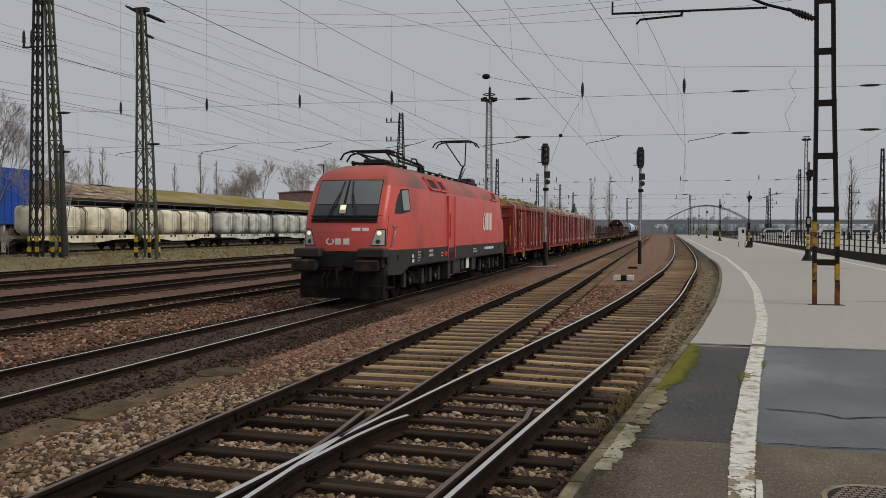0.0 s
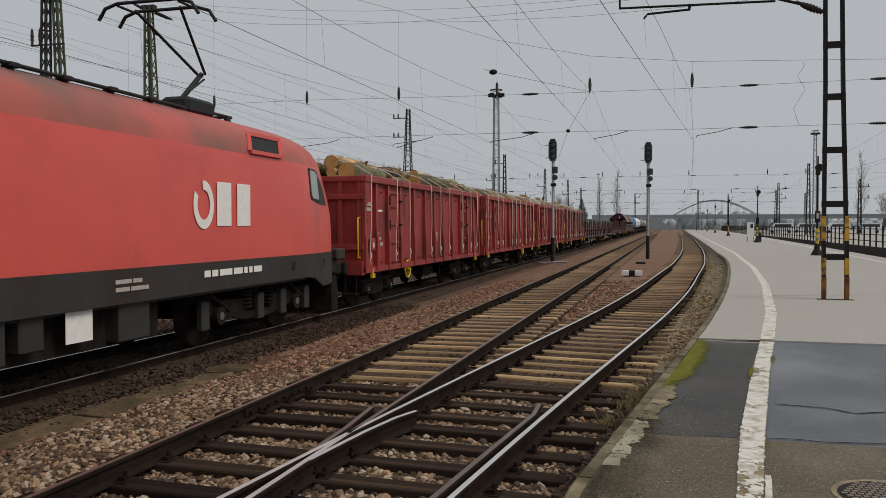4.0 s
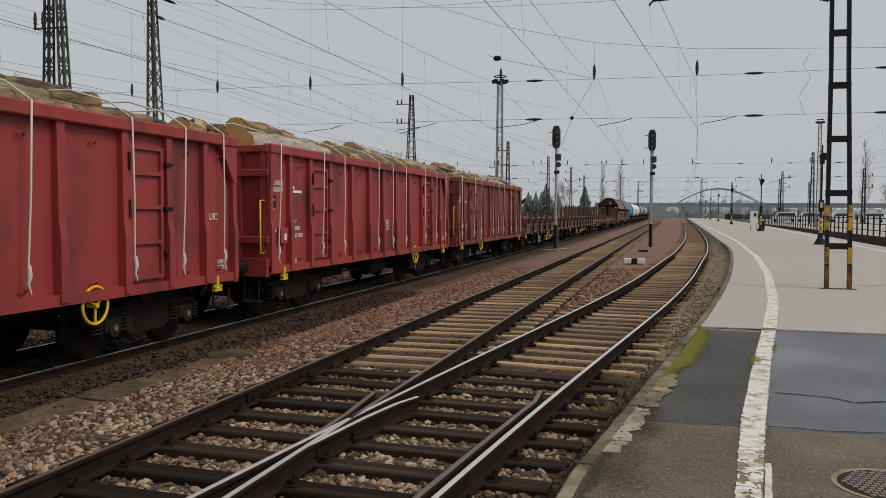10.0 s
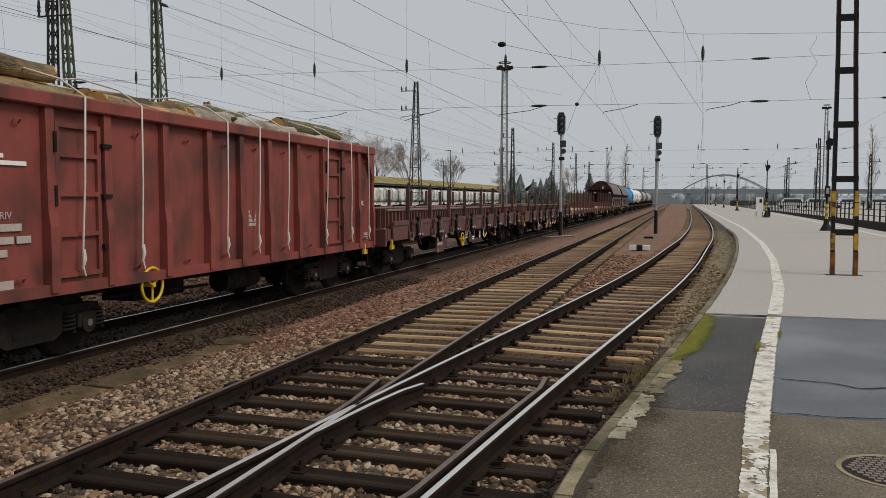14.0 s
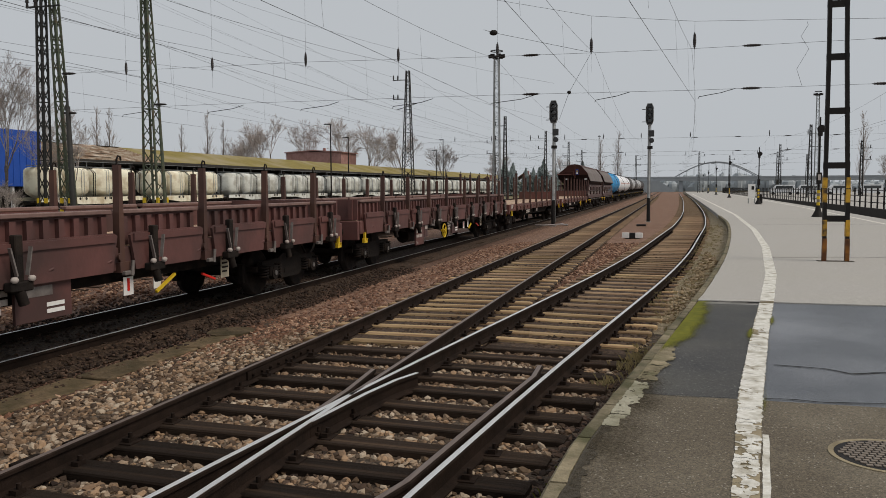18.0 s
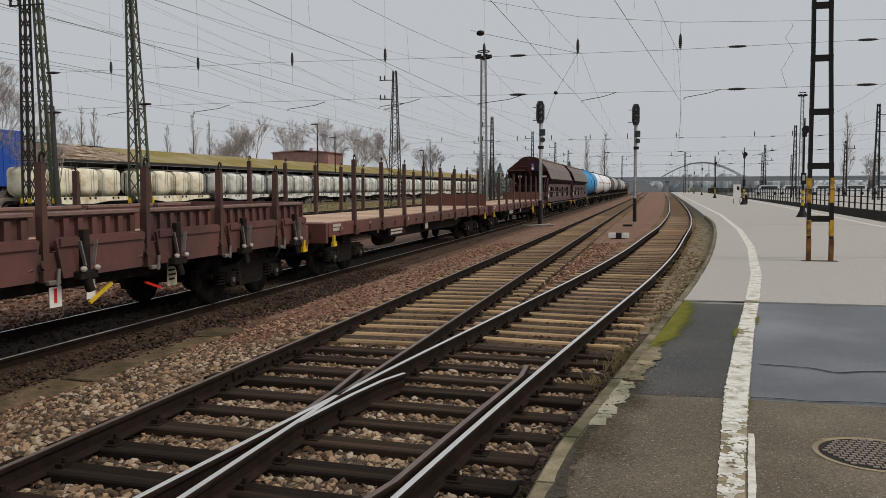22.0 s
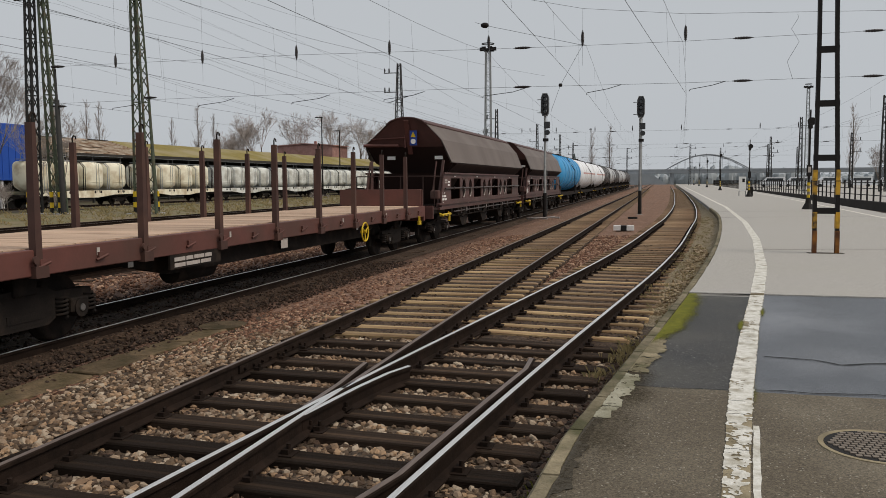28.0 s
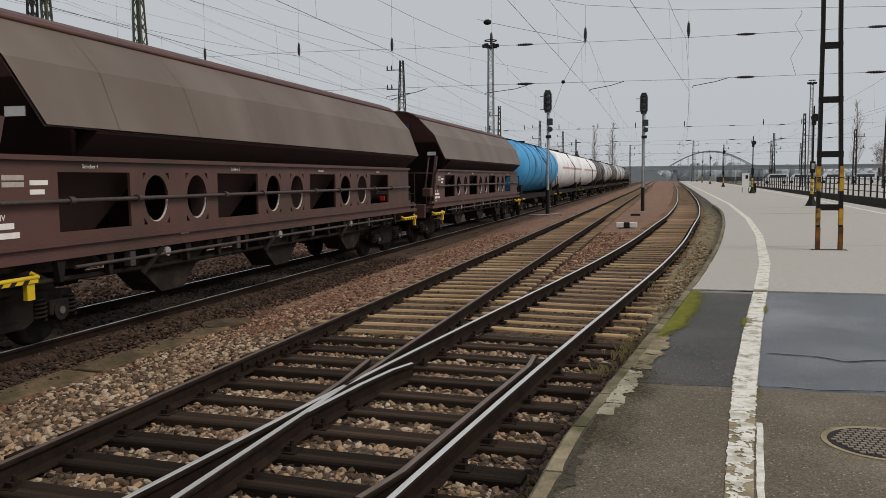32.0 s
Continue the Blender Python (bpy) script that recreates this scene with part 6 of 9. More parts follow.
    for y0, y1, z0 in ((6.75, 7.1, 0.35), (7.5, 8.6, 0.5), (8.8, 9.2, 0.6), (10.6, 11.3, 0.5)):
        part("equipment_box", Mesh().box(1.1, 1.42, y0, y1, z0, 1.05, b=0.02), M_SKIRT, v, "grey equipment box under the frame")
    eq.box(-1.2, 1.2, 7.2, 11.8, 0.45, 1.02)
    part("transformer_tank", eq, M_GEAR, v)
    on_side(v, "notice_plate", 9.55, 0.62, 0.5, 0.4, 1.42, M_WHITE, "white notice plate")
    # the body sits low over its frame
    for ob in v.children_recursive:
        if ob.type == "MESH" and ob.location.length == 0 and max(p.co.z for p in ob.data.vertices) > 1.25:
            for p in ob.data.vertices:
                p.co.z -= 0.033 * max(p.co.z - 0.6, 0.0)
    MOVERS.append((v, 18.95))
    return v


# ---- open wagons with logs ----
WAGON_L = 14.06
POSTS = (0.74, 1.58, 2.52, 3.56, 4.85, 6.03, 7.05, 8.08, 9.28, 10.52, 11.55, 12.55, 13.44)


def build_open_wagon(m, old):
    v = thing("open_wagon", "weathered brown-red open goods wagon loaded with logs" if old else "faded red steel open goods wagon loaded with logs", "railway wagon", group="open wagons of the train")
    for s in (-1, 1):
        X = s * 1.36
        x0, x1 = sorted((X, X + s * 0.04))
        # panels between posts, each slightly bowed
        for a, b in zip(POSTS, POSTS[1:]):
            me = Mesh()
            bow = random.uniform(-0.03, 0.015)
            rows = []
            for k in range(5):
                z = 0.96 + (3.2 - 0.96) * k / 4
                rows.append([(X + s * bow * math.sin(math.pi * k / 4) * math.sin(math.pi * i / 4), a + (b - a) * i / 4, z) for i in range(5)])
            me.loft(rows, False, False)
            me.loft([[(X - s * 0.03, y, z) for _, y, z in r] for r in rows][::-1], False, False)
            part("side_panel", me, m, v)
        for i, y in enumerate(POSTS):
            me = Mesh()
            w = 0.07 if 0 < i < len(POSTS) - 1 else 0.06
            # pressed post: deep below, shallow above
            me.prism([(0.96, 0.0), (0.96, 0.13), (1.75, 0.13), (1.95, 0.10), (3.2, 0.085), (3.2, 0.0)], "z", y - w, y + w)
            me.v = [(X + s * b, yy, a) for a, b, yy in [(p[0], p[1], p[2]) for p in me.v]]
            part("post", me, m, v)
        me = Mesh()
        a, b = sorted((X - s * 0.06, X + s * 0.13))
        me.box(a, b, 0.68, 13.51, 3.18, 3.36, b=0.02)
        part("top_rail", me, m, v, "dented top rail")
        a, b = sorted((X - s * 0.05, X + s * 0.10))
        part("sill", Mesh().box(a, b, 0.68, 13.51, 0.92, 1.06), m, v)
        for ye, d in ((0.69, 1), (13.50, -1)):
            gs = Mesh().prism([(ye, 3.2), (ye + d * 0.52, 3.2), (ye + d * 0.14, 2.62), (ye, 2.55)], "x", *sorted((X + s * 0.02, X + s * 0.105)))
            part("corner_gusset", gs, m, v, "slanted corner gusset")
        # doors with hinges
        for y0, y1 in ((2.62, 3.44), (10.62, 11.42)):
            me = Mesh()
            a, b = sorted((X, X + s * 0.07))
            c0, c1 = sorted((X, X + s * 0.025))
            d = part("door", me.box(c0, c1, y0 + 0.01, y1 - 0.01, 1.13, 3.01), m, v, "ribbed side door")
            for ya, yb in ((y0, y0 + 0.07), (y1 - 0.07, y1)):
                part("stile", Mesh().box(a, b, ya, yb, 1.12, 3.02), m, d)
            for z in (1.12, 1.62, 2.12, 2.60, 2.96):
                part("rib", Mesh().box(a, b, y0 + 0.07, y1 - 0.07, z, z + 0.06), m, d)
            for z in (1.45, 2.1, 2.75):
                part("hinge", Mesh().box(min(X, X + s * .12), max(X, X + s * .12), y1 - 0.02, y1 + 0.16, z, z + 0.05), M_GEAR, d)
                part("lock_pin", Mesh().tube([(X + s * 0.10, y0 - 0.04, z - 0.1), (X + s * 0.10, y0 - 0.04, z + 0.15)], 0.025, 6), M_GEAR, d)
        for i in range(1, len(POSTS) - 1):
            y = (POSTS[i] + POSTS[i + 1]) / 2
            for z in (1.12, 2.95):
                hk = Mesh().tube([(X + s * 0.02, y - 0.05, z), (X + s * 0.06, y - 0.05, z + 0.05), (X + s * 0.06, y + 0.05, z + 0.05), (X + s * 0.02, y + 0.05, z)], 0.012, 5)
                part("lashing_ring", hk, m, v)
    for y, o in ((0.74, -1), (13.44, 1)):
        me = Mesh()
        me.box(-1.36, 1.36, min(y, y - o * 0.04), max(y, y - o * 0.04), 0.96, 3.2)
        for x in (-1.3, -0.8, -0.3, 0.3, 0.8, 1.3):
            part("end_post", Mesh().box(x - 0.05, x + 0.05, min(y, y + o * 0.08), max(y, y + o * 0.08), 0.96, 3.2), m, v)
        for z in (1.5, 2.75, 3.2):
            part("end_beam", Mesh().box(-1.42, 1.42, min(y + o * 0.02, y + o * 0.10), max(y + o * 0.02, y + o * 0.10), z, z + 0.13, b=0.01), m, v)
        part("end_wall", me, m, v, "ribbed end wall")
        hb = Mesh()
        hb.box(-1.42, 1.42, min(y, y + o * 0.16), max(y, y + o * 0.16), 0.88, 1.22)
        part("headstock", hb, m, v)
        g = Mesh()
        for x in (1.33, -1.33):
            g.tube([(x, y + o * 0.06, 1.32), (x, y + o * 0.22, 1.32), (x, y + o * 0.22, 2.3), (x, y + o * 0.06, 2.3)], 0.018, 8)
        part("grab_rail", g, M_YELLOW, v, "yellow grab rail")
        stp = Mesh()
        stp.tube([(1.25, y + o * 0.12, 0.9), (1.25, y + o * 0.14, 0.42)], 0.018, 6)
        stp.tube([(0.95, y + o * 0.12, 0.9), (0.95, y + o * 0.14, 0.42)], 0.018, 6)
        stp.box(0.92, 1.28, y + o * 0.14 - 0.1, y + o * 0.14 + 0.1, 0.40, 0.43)
        part("shunter_step", stp, M_GEAR, v)
    part("floor", Mesh().box(-1.34, 1.34, 0.66, 13.4, 1.06, 1.14), M_GEAR, v)
    uf = Mesh()
    for x in (-0.5, 0.5):
        uf.box(x - 0.08, x + 0.08, 0.7, 13.3, 0.72, 1.06)
    uf.box(-0.3, 0.3, 5.6, 7.0, 0.45, 0.8)
    uf.tube([(0.75, 7.4, 0.62), (0.75, 8.6, 0.62)], 0.2, 14)
    uf.tube([(-0.6, 3.4, 0.55), (-0.6, 10.6, 0.55)], 0.03, 8)
    uf.tube([(0.9, 4.2, 0.70), (0.9, 6.8, 0.62)], 0.025, 8)
    part("underframe", uf, M_GEAR, v, "black underframe with brake gear")
    buffers(v, 0.0, -1)
    buffers(v, WAGON_L, 1)
    bogie(v, 2.55)
    bogie(v, WAGON_L - 2.55)
    for y in (1.25, WAGON_L - 1.2):
        yellow_hook(v, y, 0.95, 1.42)
    X = 1.365
    lines_of_bars(v, 0.74, 2.60, [[0.62], [0.62]], 0.09, X, M_DULLWHITE, 0.04)
    on_side(v, "marking", 0.74, 2.15, 0.34, 0.25, X, M_BLACK, "small black load table")
    lines_of_bars(v, 0.78, 2.30, [[0.26], [0.15], [0.24]], 0.04, X + 0.006, M_DULLWHITE, 0.05)
    lines_of_bars(v, 0.80, 1.85, [[0.2], [0.34]], 0.05, X, M_DULLWHITE, 0.1)
    lines_of_bars(v, 1.62, 2.55, [[0.26], [0.6]], 0.05, X, M_WHITE, 0.03)
    words(v, "RIV", 1.80, 1.86, 0.09, X, M_DULLWHITE)
    lines_of_bars(v, 1.68, 1.72, [[0.06, 0.34], [0.32, 0.22], [0.22]], 0.085, X, M_DULLWHITE, 0.06)
    on_side(v, "marking", 1.68, 1.06, 0.3, 0.1, X, M_DULLWHITE)
    on_side(v, "label_holder", 0.78, 1.45, 0.18, 0.34, X, M_BLACK, "black label holder")
    part("document_box", Mesh().box(1.36, 1.47, 1.10, 1.40, 1.48, 1.78, b=0.01), m, v, "wagon-coloured document box")
    on_side(v, "marking", 1.22, 1.55, 0.08, 0.12, 1.472, M_WHITE)
    lines_of_bars(v, 7.4, 1.84, [[0.26]] * 4, 0.055, X, M_DULLWHITE, 0.02)
    words(v, "UIC", 12.75, 1.95, 0.12, X, M_WHITE)
    lines_of_bars(v, 13.0, 1.22, [[0.26], [0.26]], 0.07, X, M_DULLWHITE, 0.02)
    if old:
        on_side(v, "rust_patch", 2.60, 0.97, 0.9, 0.13, X - 0.002, mat("ochre primer", (0.24, 0.11, 0.04), 0.8, 0, (0.14, 0.06, 0.03), 9), "ochre primer patch")
    return v


def build_logs(seed, straps):
    rnd = random.Random(seed)
    v = thing("log_load", "long pale logs piled above the wagon sides under straps", "logs", group="log loads of the train")
    for layer in range(3):
        n_across = (6, 5, 3)[layer]
        for k in range(n_across):
            wide = (1.26, 1.12, 0.72)[layer]
            xx = -wide + 2 * wide * (k + 0.5) / n_across + rnd.uniform(-0.06, 0.06)
            y = 0.72 + rnd.uniform(0, 0.5)
            while y < 12.6:
                ln = rnd.uniform(1.9, 4.2)
                y2 = min(y + ln, 13.3)
                if layer and rnd.random() < (0.0, 0.12, 0.5)[layer]:
                    y = y2 + rnd.uniform(0.05, 0.4)
                    continue
                r = rnd.uniform(0.11, 0.25)
                z = 3.24 + (0.0, 0.24, 0.44)[layer] + rnd.uniform(-0.09, 0.09)
                pts, rad = [], []
                bx, bz = rnd.uniform(-0.06, 0.06), rnd.uniform(-0.03, 0.05)
                kx, kz = rnd.uniform(-0.16, 0.16), rnd.uniform(-0.09, 0.09)
                for i in range(10):
                    u = i / 9
                    pts.append((xx + bx * math.sin(3 * u) + kx * (u - 0.5) + rnd.uniform(-.015, .015), y + (y2 - y) * u, z + bz * math.sin(math.pi * u) + kz * (u - 0.5) + rnd.uniform(-.015, .015)))
                    rad.append(r * (1 - 0.18 * u) * rnd.uniform(0.9, 1.1))
                rings = []
                for i, (p, rr) in enumerate(zip(pts, rad)):
                    ring = []
                    for q in range(12):
                        a = 2 * math.pi * q / 12
                        k = rr * (1 + 0.16 * noise.noise((p[0] * 4 + math.cos(a) * 1.3, p[1] * 1.5, math.sin(a) * 1.3 + xx)) + 0.06 * noise.noise((math.cos(a) * 4, p[1] * 5, math.sin(a) * 4)))
                        ring.append((p[0] + k * math.cos(a), p[1], p[2] + k * math.sin(a)))
                    rings.append(ring)
                lg = part("log", Mesh().loft(rings, True, False, True), rnd.choice((M_BARK, M_BARK, M_BARK_GREY, M_BARK_GREY, M_BARK_DARK, M_BARK_PALE)), v)
                if rnd.random() < 0.35:
                    i = rnd.randrange(2, 7)
                    a = rnd.uniform(0.3, 2.8)
                    b0 = Vector(pts[i])
                    d = Vector((math.cos(a), rnd.uniform(-0.6, 0.6), math.sin(a)))
                    part("branch_stub", Mesh().tube([b0 + d * rad[i] * 0.7, b0 + d * (rad[i] + rnd.uniform(0.03, 0.10))], [0.05, 0.03], 6), M_BARK_DARK, lg)
                for c, rr, d0, d1 in ((pts[0], rad[0], -0.004, 0.03), (pts[-1], rad[-1], -0.03, 0.004)):
                    part("log_end", Mesh().tube([(c[0], c[1] + d0, c[2]), (c[0], c[1] + d1, c[2])], rr * 0.98, 10, smooth=False), M_ENDGRAIN, lg, "sawn yellow log end")
                y = y2 + rnd.uniform(0.03, 0.3)
    for y in straps:
        me = Mesh()
        dy = rnd.uniform(-0.12, 0.05)
        line = [(1.49, y + dy, 1.28), (1.51, y + dy * 0.5, 2.3), (1.50, y, 3.37), (1.12, y + 0.02, 3.60), (0.5, y, 3.78), (-0.5, y, 3.78), (-1.12, y, 3.60), (-1.5, y, 3.37), (-1.5, y, 1.3)]
        me.tube(line, 0.014, 5)
        st = part("strap", me, M_STRAP, v, "white lashing strap")
        kn = Mesh().tube([(1.49, y + dy, 1.22), (1.52, y + dy, 1.34), (1.50, y + dy + 0.02, 1.46)], [0.018, 0.03, 0.016], 6)
        kn.tube([(1.49, y + dy, 1.26), (1.51, y + dy + 0.03, 1.12)], [0.02, 0.012], 5)
        part("strap_knot", kn, M_STRAP, st)
    return v


# ---- stake wagons ----
FLAT_L = 19.9


def stake(veh, x, y, top, m=None):
    s = 1 if x > 0 else -1
    me = Mesh()
    w = 0.054
    me.loft([[(x - 0.05, y - w * k, z), (x + 0.05, y - w * k, z), (x + 0.05, y + w * k, z), (x - 0.05, y + w * k, z)] for z, k in ((1.02, 1.0), (1.5, 1.0), (top, 0.55))])
    st = part("stake", me, m or M_STAKE, veh)
    h = Mesh().tube([(x, y, top - 0.05), (x, y, top + 0.07), (x, y + 0.03, top + 0.12), (x, y + 0.08, top + 0.11), (x, y + 0.09, top + 0.06)], 0.014, 6)
    part("stake_hook", h, M_GEAR, st)
    p = Mesh()
    p.box(x - s * 0.02, x + s * 0.09, y - 0.11, y + 0.11, 0.98, 1.12) if s > 0 else p.box(x - 0.09, x + 0.02, y - 0.11, y + 0.11, 0.98, 1.12)
    p.tube([(x + s * 0.07, y - 0.1, 1.2), (x + s * 0.1, y - 0.1, 1.2)], 0.05, 10)
    part("stake_pocket", p, m or M_BROWN, st)
    return st


def build_stake_wagon(sided):
    lab = "brown bogie flat wagon with low ribbed sides and tall steel stakes" if sided else "brown bogie flat wagon with empty plank deck and tall steel stakes"
    paint = M_SIDED if sided else M_BROWN
    STAKES = (2.33, 4.5, 6.67, 8.82, 11.4, 13.52, 15.65, 17.82) if sided else tuple(2.33 + 2.14 * k for k in range(8))
    v = thing("stake_wagon", lab, "railway wagon", group="stake wagons of the train")
    for s in (-1, 1):
        X = s * 1.36
        me = Mesh()
        a, b = sorted((X - s * 0.05, X + s * 0.08))
        me.box(a, b, 0.62, 19.28, 1.00, 1.32, b=0.012)
        part("side_sill", me, paint, v)
        fb = Mesh()
        a, b = sorted((X - s * 0.4, X - s * 0.25))
        fb.prism([(3.9, 1.0), (5.6, 0.80 if sided else 0.66), (14.3, 0.80 if sided else 0.66), (16.0, 1.0)], "x", a, b)
        part("fish_belly_beam", fb, M_GEAR, v, "deep dark middle beam")
        for i, y in enumerate(STAKES):
            stake(v, X + s * 0.06, y, 2.44 if sided else 2.83, M_STAKE)
        for y in np.arange(1.3, 19, 1.08):
            t = Mesh().box(min(X + s * .08, X + s * .12), max(X + s * .08, X + s * .12), y - 0.05, y + 0.05, 1.12, 1.2)
            t.tube([(X + s * 0.10, y - 0.08, 1.10), (X + s * 0.14, y + 0.1, 1.16)], 0.02, 6)
            part("cleat", t, paint, v)
        if sided:
            # inner raised wall with ribs and a pale rail, and folded outer flaps with latches
            for k in range(9):
                y0 = 0.75 if k == 0 else STAKES[k - 1] + 0.09
                y1 = 19.15 if k == 8 else STAKES[k] - 0.09
                w = Mesh()
                a, b = sorted((X - s * 0.10, X - s * 0.06))
                w.box(a, b, y0, y1, 1.32, 1.78)
                n = max(2, int((y1 - y0) / 0.26))
                for i in range(n):
                    yy = y0 + (i + 0.5) * (y1 - y0) / n
                    aa, bb = sorted((X - s * 0.06, X + s * 0.0))
                    w.box(aa, bb, yy - 0.05, yy + 0.05, 1.34, 1.74)
                wall = part("side_board", w, paint, v, "ribbed brown side board")
                aa, bb = sorted((X - s * 0.12, X + s * 0.03))
                part("board_rail", Mesh().box(aa, bb, y0, y1, 1.77, 1.83, b=0.012), M_RAILPALE, wall, "worn pale top rail")
                f = Mesh()
                aa, bb = sorted((X + s * 0.10, X + s * 0.14))
                f.prism([(y0 + 0.16, 1.0), (y0 + 0.05, 1.48), (y0 + 0.12, 1.52), (y1 - 0.12, 1.52), (y1 - 0.05, 1.48), (y1 - 0.16, 1.0)], "x", aa, bb)
                f.box(min(X + s * .14, X + s * .17), max(X + s * .14, X + s * .17), y0 + 0.1, y1 - 0.1, 1.40, 1.50)
                part("drop_flap", f, paint, v, "folded-down side flap")
            if s > 0:
                for y in STAKES:
                    yl = y + 0.60
                    l = Mesh().box(X + 0.14, X + 0.23, yl - 0.06, yl + 0.06, 0.92, 1.60, b=0.012)
                    l.box(X + 0.14, X + 0.26, yl - 0.17, yl + 0.17, 0.96, 1.07, b=0.012)
                    l.tube([(X + 0.2, yl, 0.98), (X + 0.22, yl + 0.05, 0.80)], 0.06, 8)
                    lt = part("latch", l, M_GEAR, v, "black flap latch")
                    for d in (-1, 1):
                        part("latch_lever", Mesh().bar((X + 0.24, yl + d * 0.16, 1.46), (X + 0.25, yl + d * 0.08, 1.14), 0.045, 0.02), M_LEVER, lt, "worn grey lever")
                        part("latch_knob", Mesh().ball((X + 0.265, yl + d * 0.13, 1.10), 0.040, 8, 1, 1.3, 1), M_DULLWHITE, lt, "pale worn knob")
                    cl = Mesh().box(X + 0.13, X + 0.20, y - 0.07, y + 0.14, 0.94, 1.0, b=0.01)
                    cl.tube([(X + 0.2, y + 0.07, 0.93), (X + 0.2, y + 0.10, 1.14)], 0.026, 6)
                    part("stake_clamp", cl, M_LEVER, lt, "worn grey clamp")
    # deck planks
    n = 30
    y0, y1 = 0.72, 19.18
    for k in range(n):
        a = y0 + (y1 - y0) * k / n
        b = y0 + (y1 - y0) * (k + 1) / n - 0.012
        part("plank", Mesh().box(-1.3, 1.3, a, b, 1.27, 1.335 + random.uniform(-.004, .004)), M_PLANK, v)
    for y, o in ((0.62, -1), (19.28, 1)):
        part("headstock", Mesh().box(-1.42, 1.42, min(y, y + o * 0.12), max(y, y + o * 0.12), 0.86, 1.32, b=0.012), paint, v)
        if not sided and o > 0:
            part("end_board", Mesh().box(-1.36, 1.36, y - 0.16, y - 0.06, 1.34, 1.86, b=0.01), paint, v, "brown end board")
            for s in (-1, 1):
                part("end_board_side", Mesh().box(s * 1.36 - 0.03, s * 1.36 + 0.03, y - 0.1, y - 0.05, 1.34, 1.86), paint, v)
        if sided:
            eb = Mesh().box(-1.36, 1.36, min(y, y - o * 0.06), max(y, y - o * 0.06), 1.34, 1.84)
            for x in (-1.2, -0.6, 0, 0.6, 1.2):
                eb.box(x - 0.05, x + 0.05, min(y, y + o * 0.06), max(y, y + o * 0.06), 1.34, 1.84)
            part("end_board", eb, paint, v, "ribbed brown end board")
    uf = Mesh()
    for x in (-0.45, 0.45):
        uf.box(x - 0.08, x + 0.08, 0.7, 19.2, 0.8, 1.26)
    uf.box(-1.2, 1.2, 9.5, 10.2, 0.75, 1.1)
    uf.tube([(0.7, 6.2, 0.62), (0.7, 7.4, 0.62)], 0.2, 14)
    uf.tube([(-0.8, 7.0, 0.62), (-0.8, 13, 0.62)], 0.03, 6)
    part("underframe", uf, M_GEAR, v, "black underframe with brake gear")
    buffers(v, 0.0, -1)
    buffers(v, FLAT_L, 1)
    bogie(v, 2.5)
    bogie(v, FLAT_L - 2.5)
    for y in (0.85, FLAT_L - (0.85 if sided else 1.32)):
        yellow_hook(v, y, 0.95, 1.44)
    X = 1.445
    if sided:
        pl = Mesh().box(1.40, 1.44, 5.2, 6.05, 0.42, 1.02)
        pn = part("marking_panel", pl, paint, v, "brown panel with white writing")
        words(pn, "RIV", 5.42, 0.90, 0.09, X, M_DULLWHITE)
        lines_of_bars(pn, 5.25, 0.78, [[0.12, 0.4], [0.3, 0.24]], 0.08, X, M_DULLWHITE, 0.05)
        words(pn, "Res", 5.25, 0.46, 0.09, X, M_DULLWHITE)
        pl2 = Mesh().box(1.40, 1.44, 6.1, 6.45, 0.62, 1.02)
        pn2 = part("load_table", pl2, paint, v)
        on_side(pn2, "marking", 6.13, 0.86, 0.28, 0.12, X, M_DULLWHITE)
        lines_of_bars(v, 9.0, 0.9, [[0.4], [0.4], [0.3]], 0.07, 1.41, M_DULLWHITE, 0.03)
        handwheel(v, 8.46, 0.70, 0.22, 1.44)
        part("data_panel", Mesh().box(1.38, 1.42, 9.50, 10.43, 0.55, 1.0), paint, v, "brown panel with a framed white marking")
        lines_of_bars(v, 9.55, 0.84, [[0.55]], 0.12, 1.421, M_LEVER, 0.05)
        lines_of_bars(v, 10.0, 0.70, [[0.3], [0.3]], 0.05, 1.421, M_WHITE, 0.03)
        on_side(v, "notice_plate", 11.62, 0.62, 0.22, 0.26, 1.30, M_WHITE, "white and red notice plate")
        on_side(v, "plate_mark", 11.70, 0.68, 0.05, 0.18, 1.307, M_REDLAMP, "red mark")
        on_side(v, "notice_plate", 12.32, 0.64, 0.18, 0.26, 1.30, M_WHITE, "white notice plate")
        part("brake_lever", Mesh().bar((1.36, 12.30, 0.60), (1.38, 12.75, 0.82), 0.04), M_YELLOW, v, "yellow brake lever")
        part("brake_lever", Mesh().bar((1.36, 13.55, 0.74), (1.38, 13.90, 0.62), 0.035), M_REDLAMP, v, "red brake lever")
        lh = on_side(v, "label_holder", 14.06, 0.62, 0.26, 0.40, 1.40, M_LABEL, "buff paper label in a holder")
        lines_of_bars(lh, 14.09, 0.92, [[0.2], [0.18], [0.2], [0.16]], 0.03, 1.407, M_GEAR, 0.04)
    else:
        lines_of_bars(v, 0.85, 1.22, [[0.5], [0.6]], 0.07, X, M_DULLWHITE, 0.02)
        pn = part("marking_panel", Mesh().box(1.40, 1.44, 5.1, 6.6, 0.78, 1.0), M_GEAR, v, "dark panel with white writing")
        lines_of_bars(pn, 5.2, 0.9, [[0.3, 0.2, 0.3, 0.2], [0.3, 0.4, 0.3]], 0.06, X, M_DULLWHITE, 0.03)
        on_side(v, "label_holder", 9.0, 0.80, 0.3, 0.22, 1.40, M_DULLWHITE, "white wire-covered label holder")
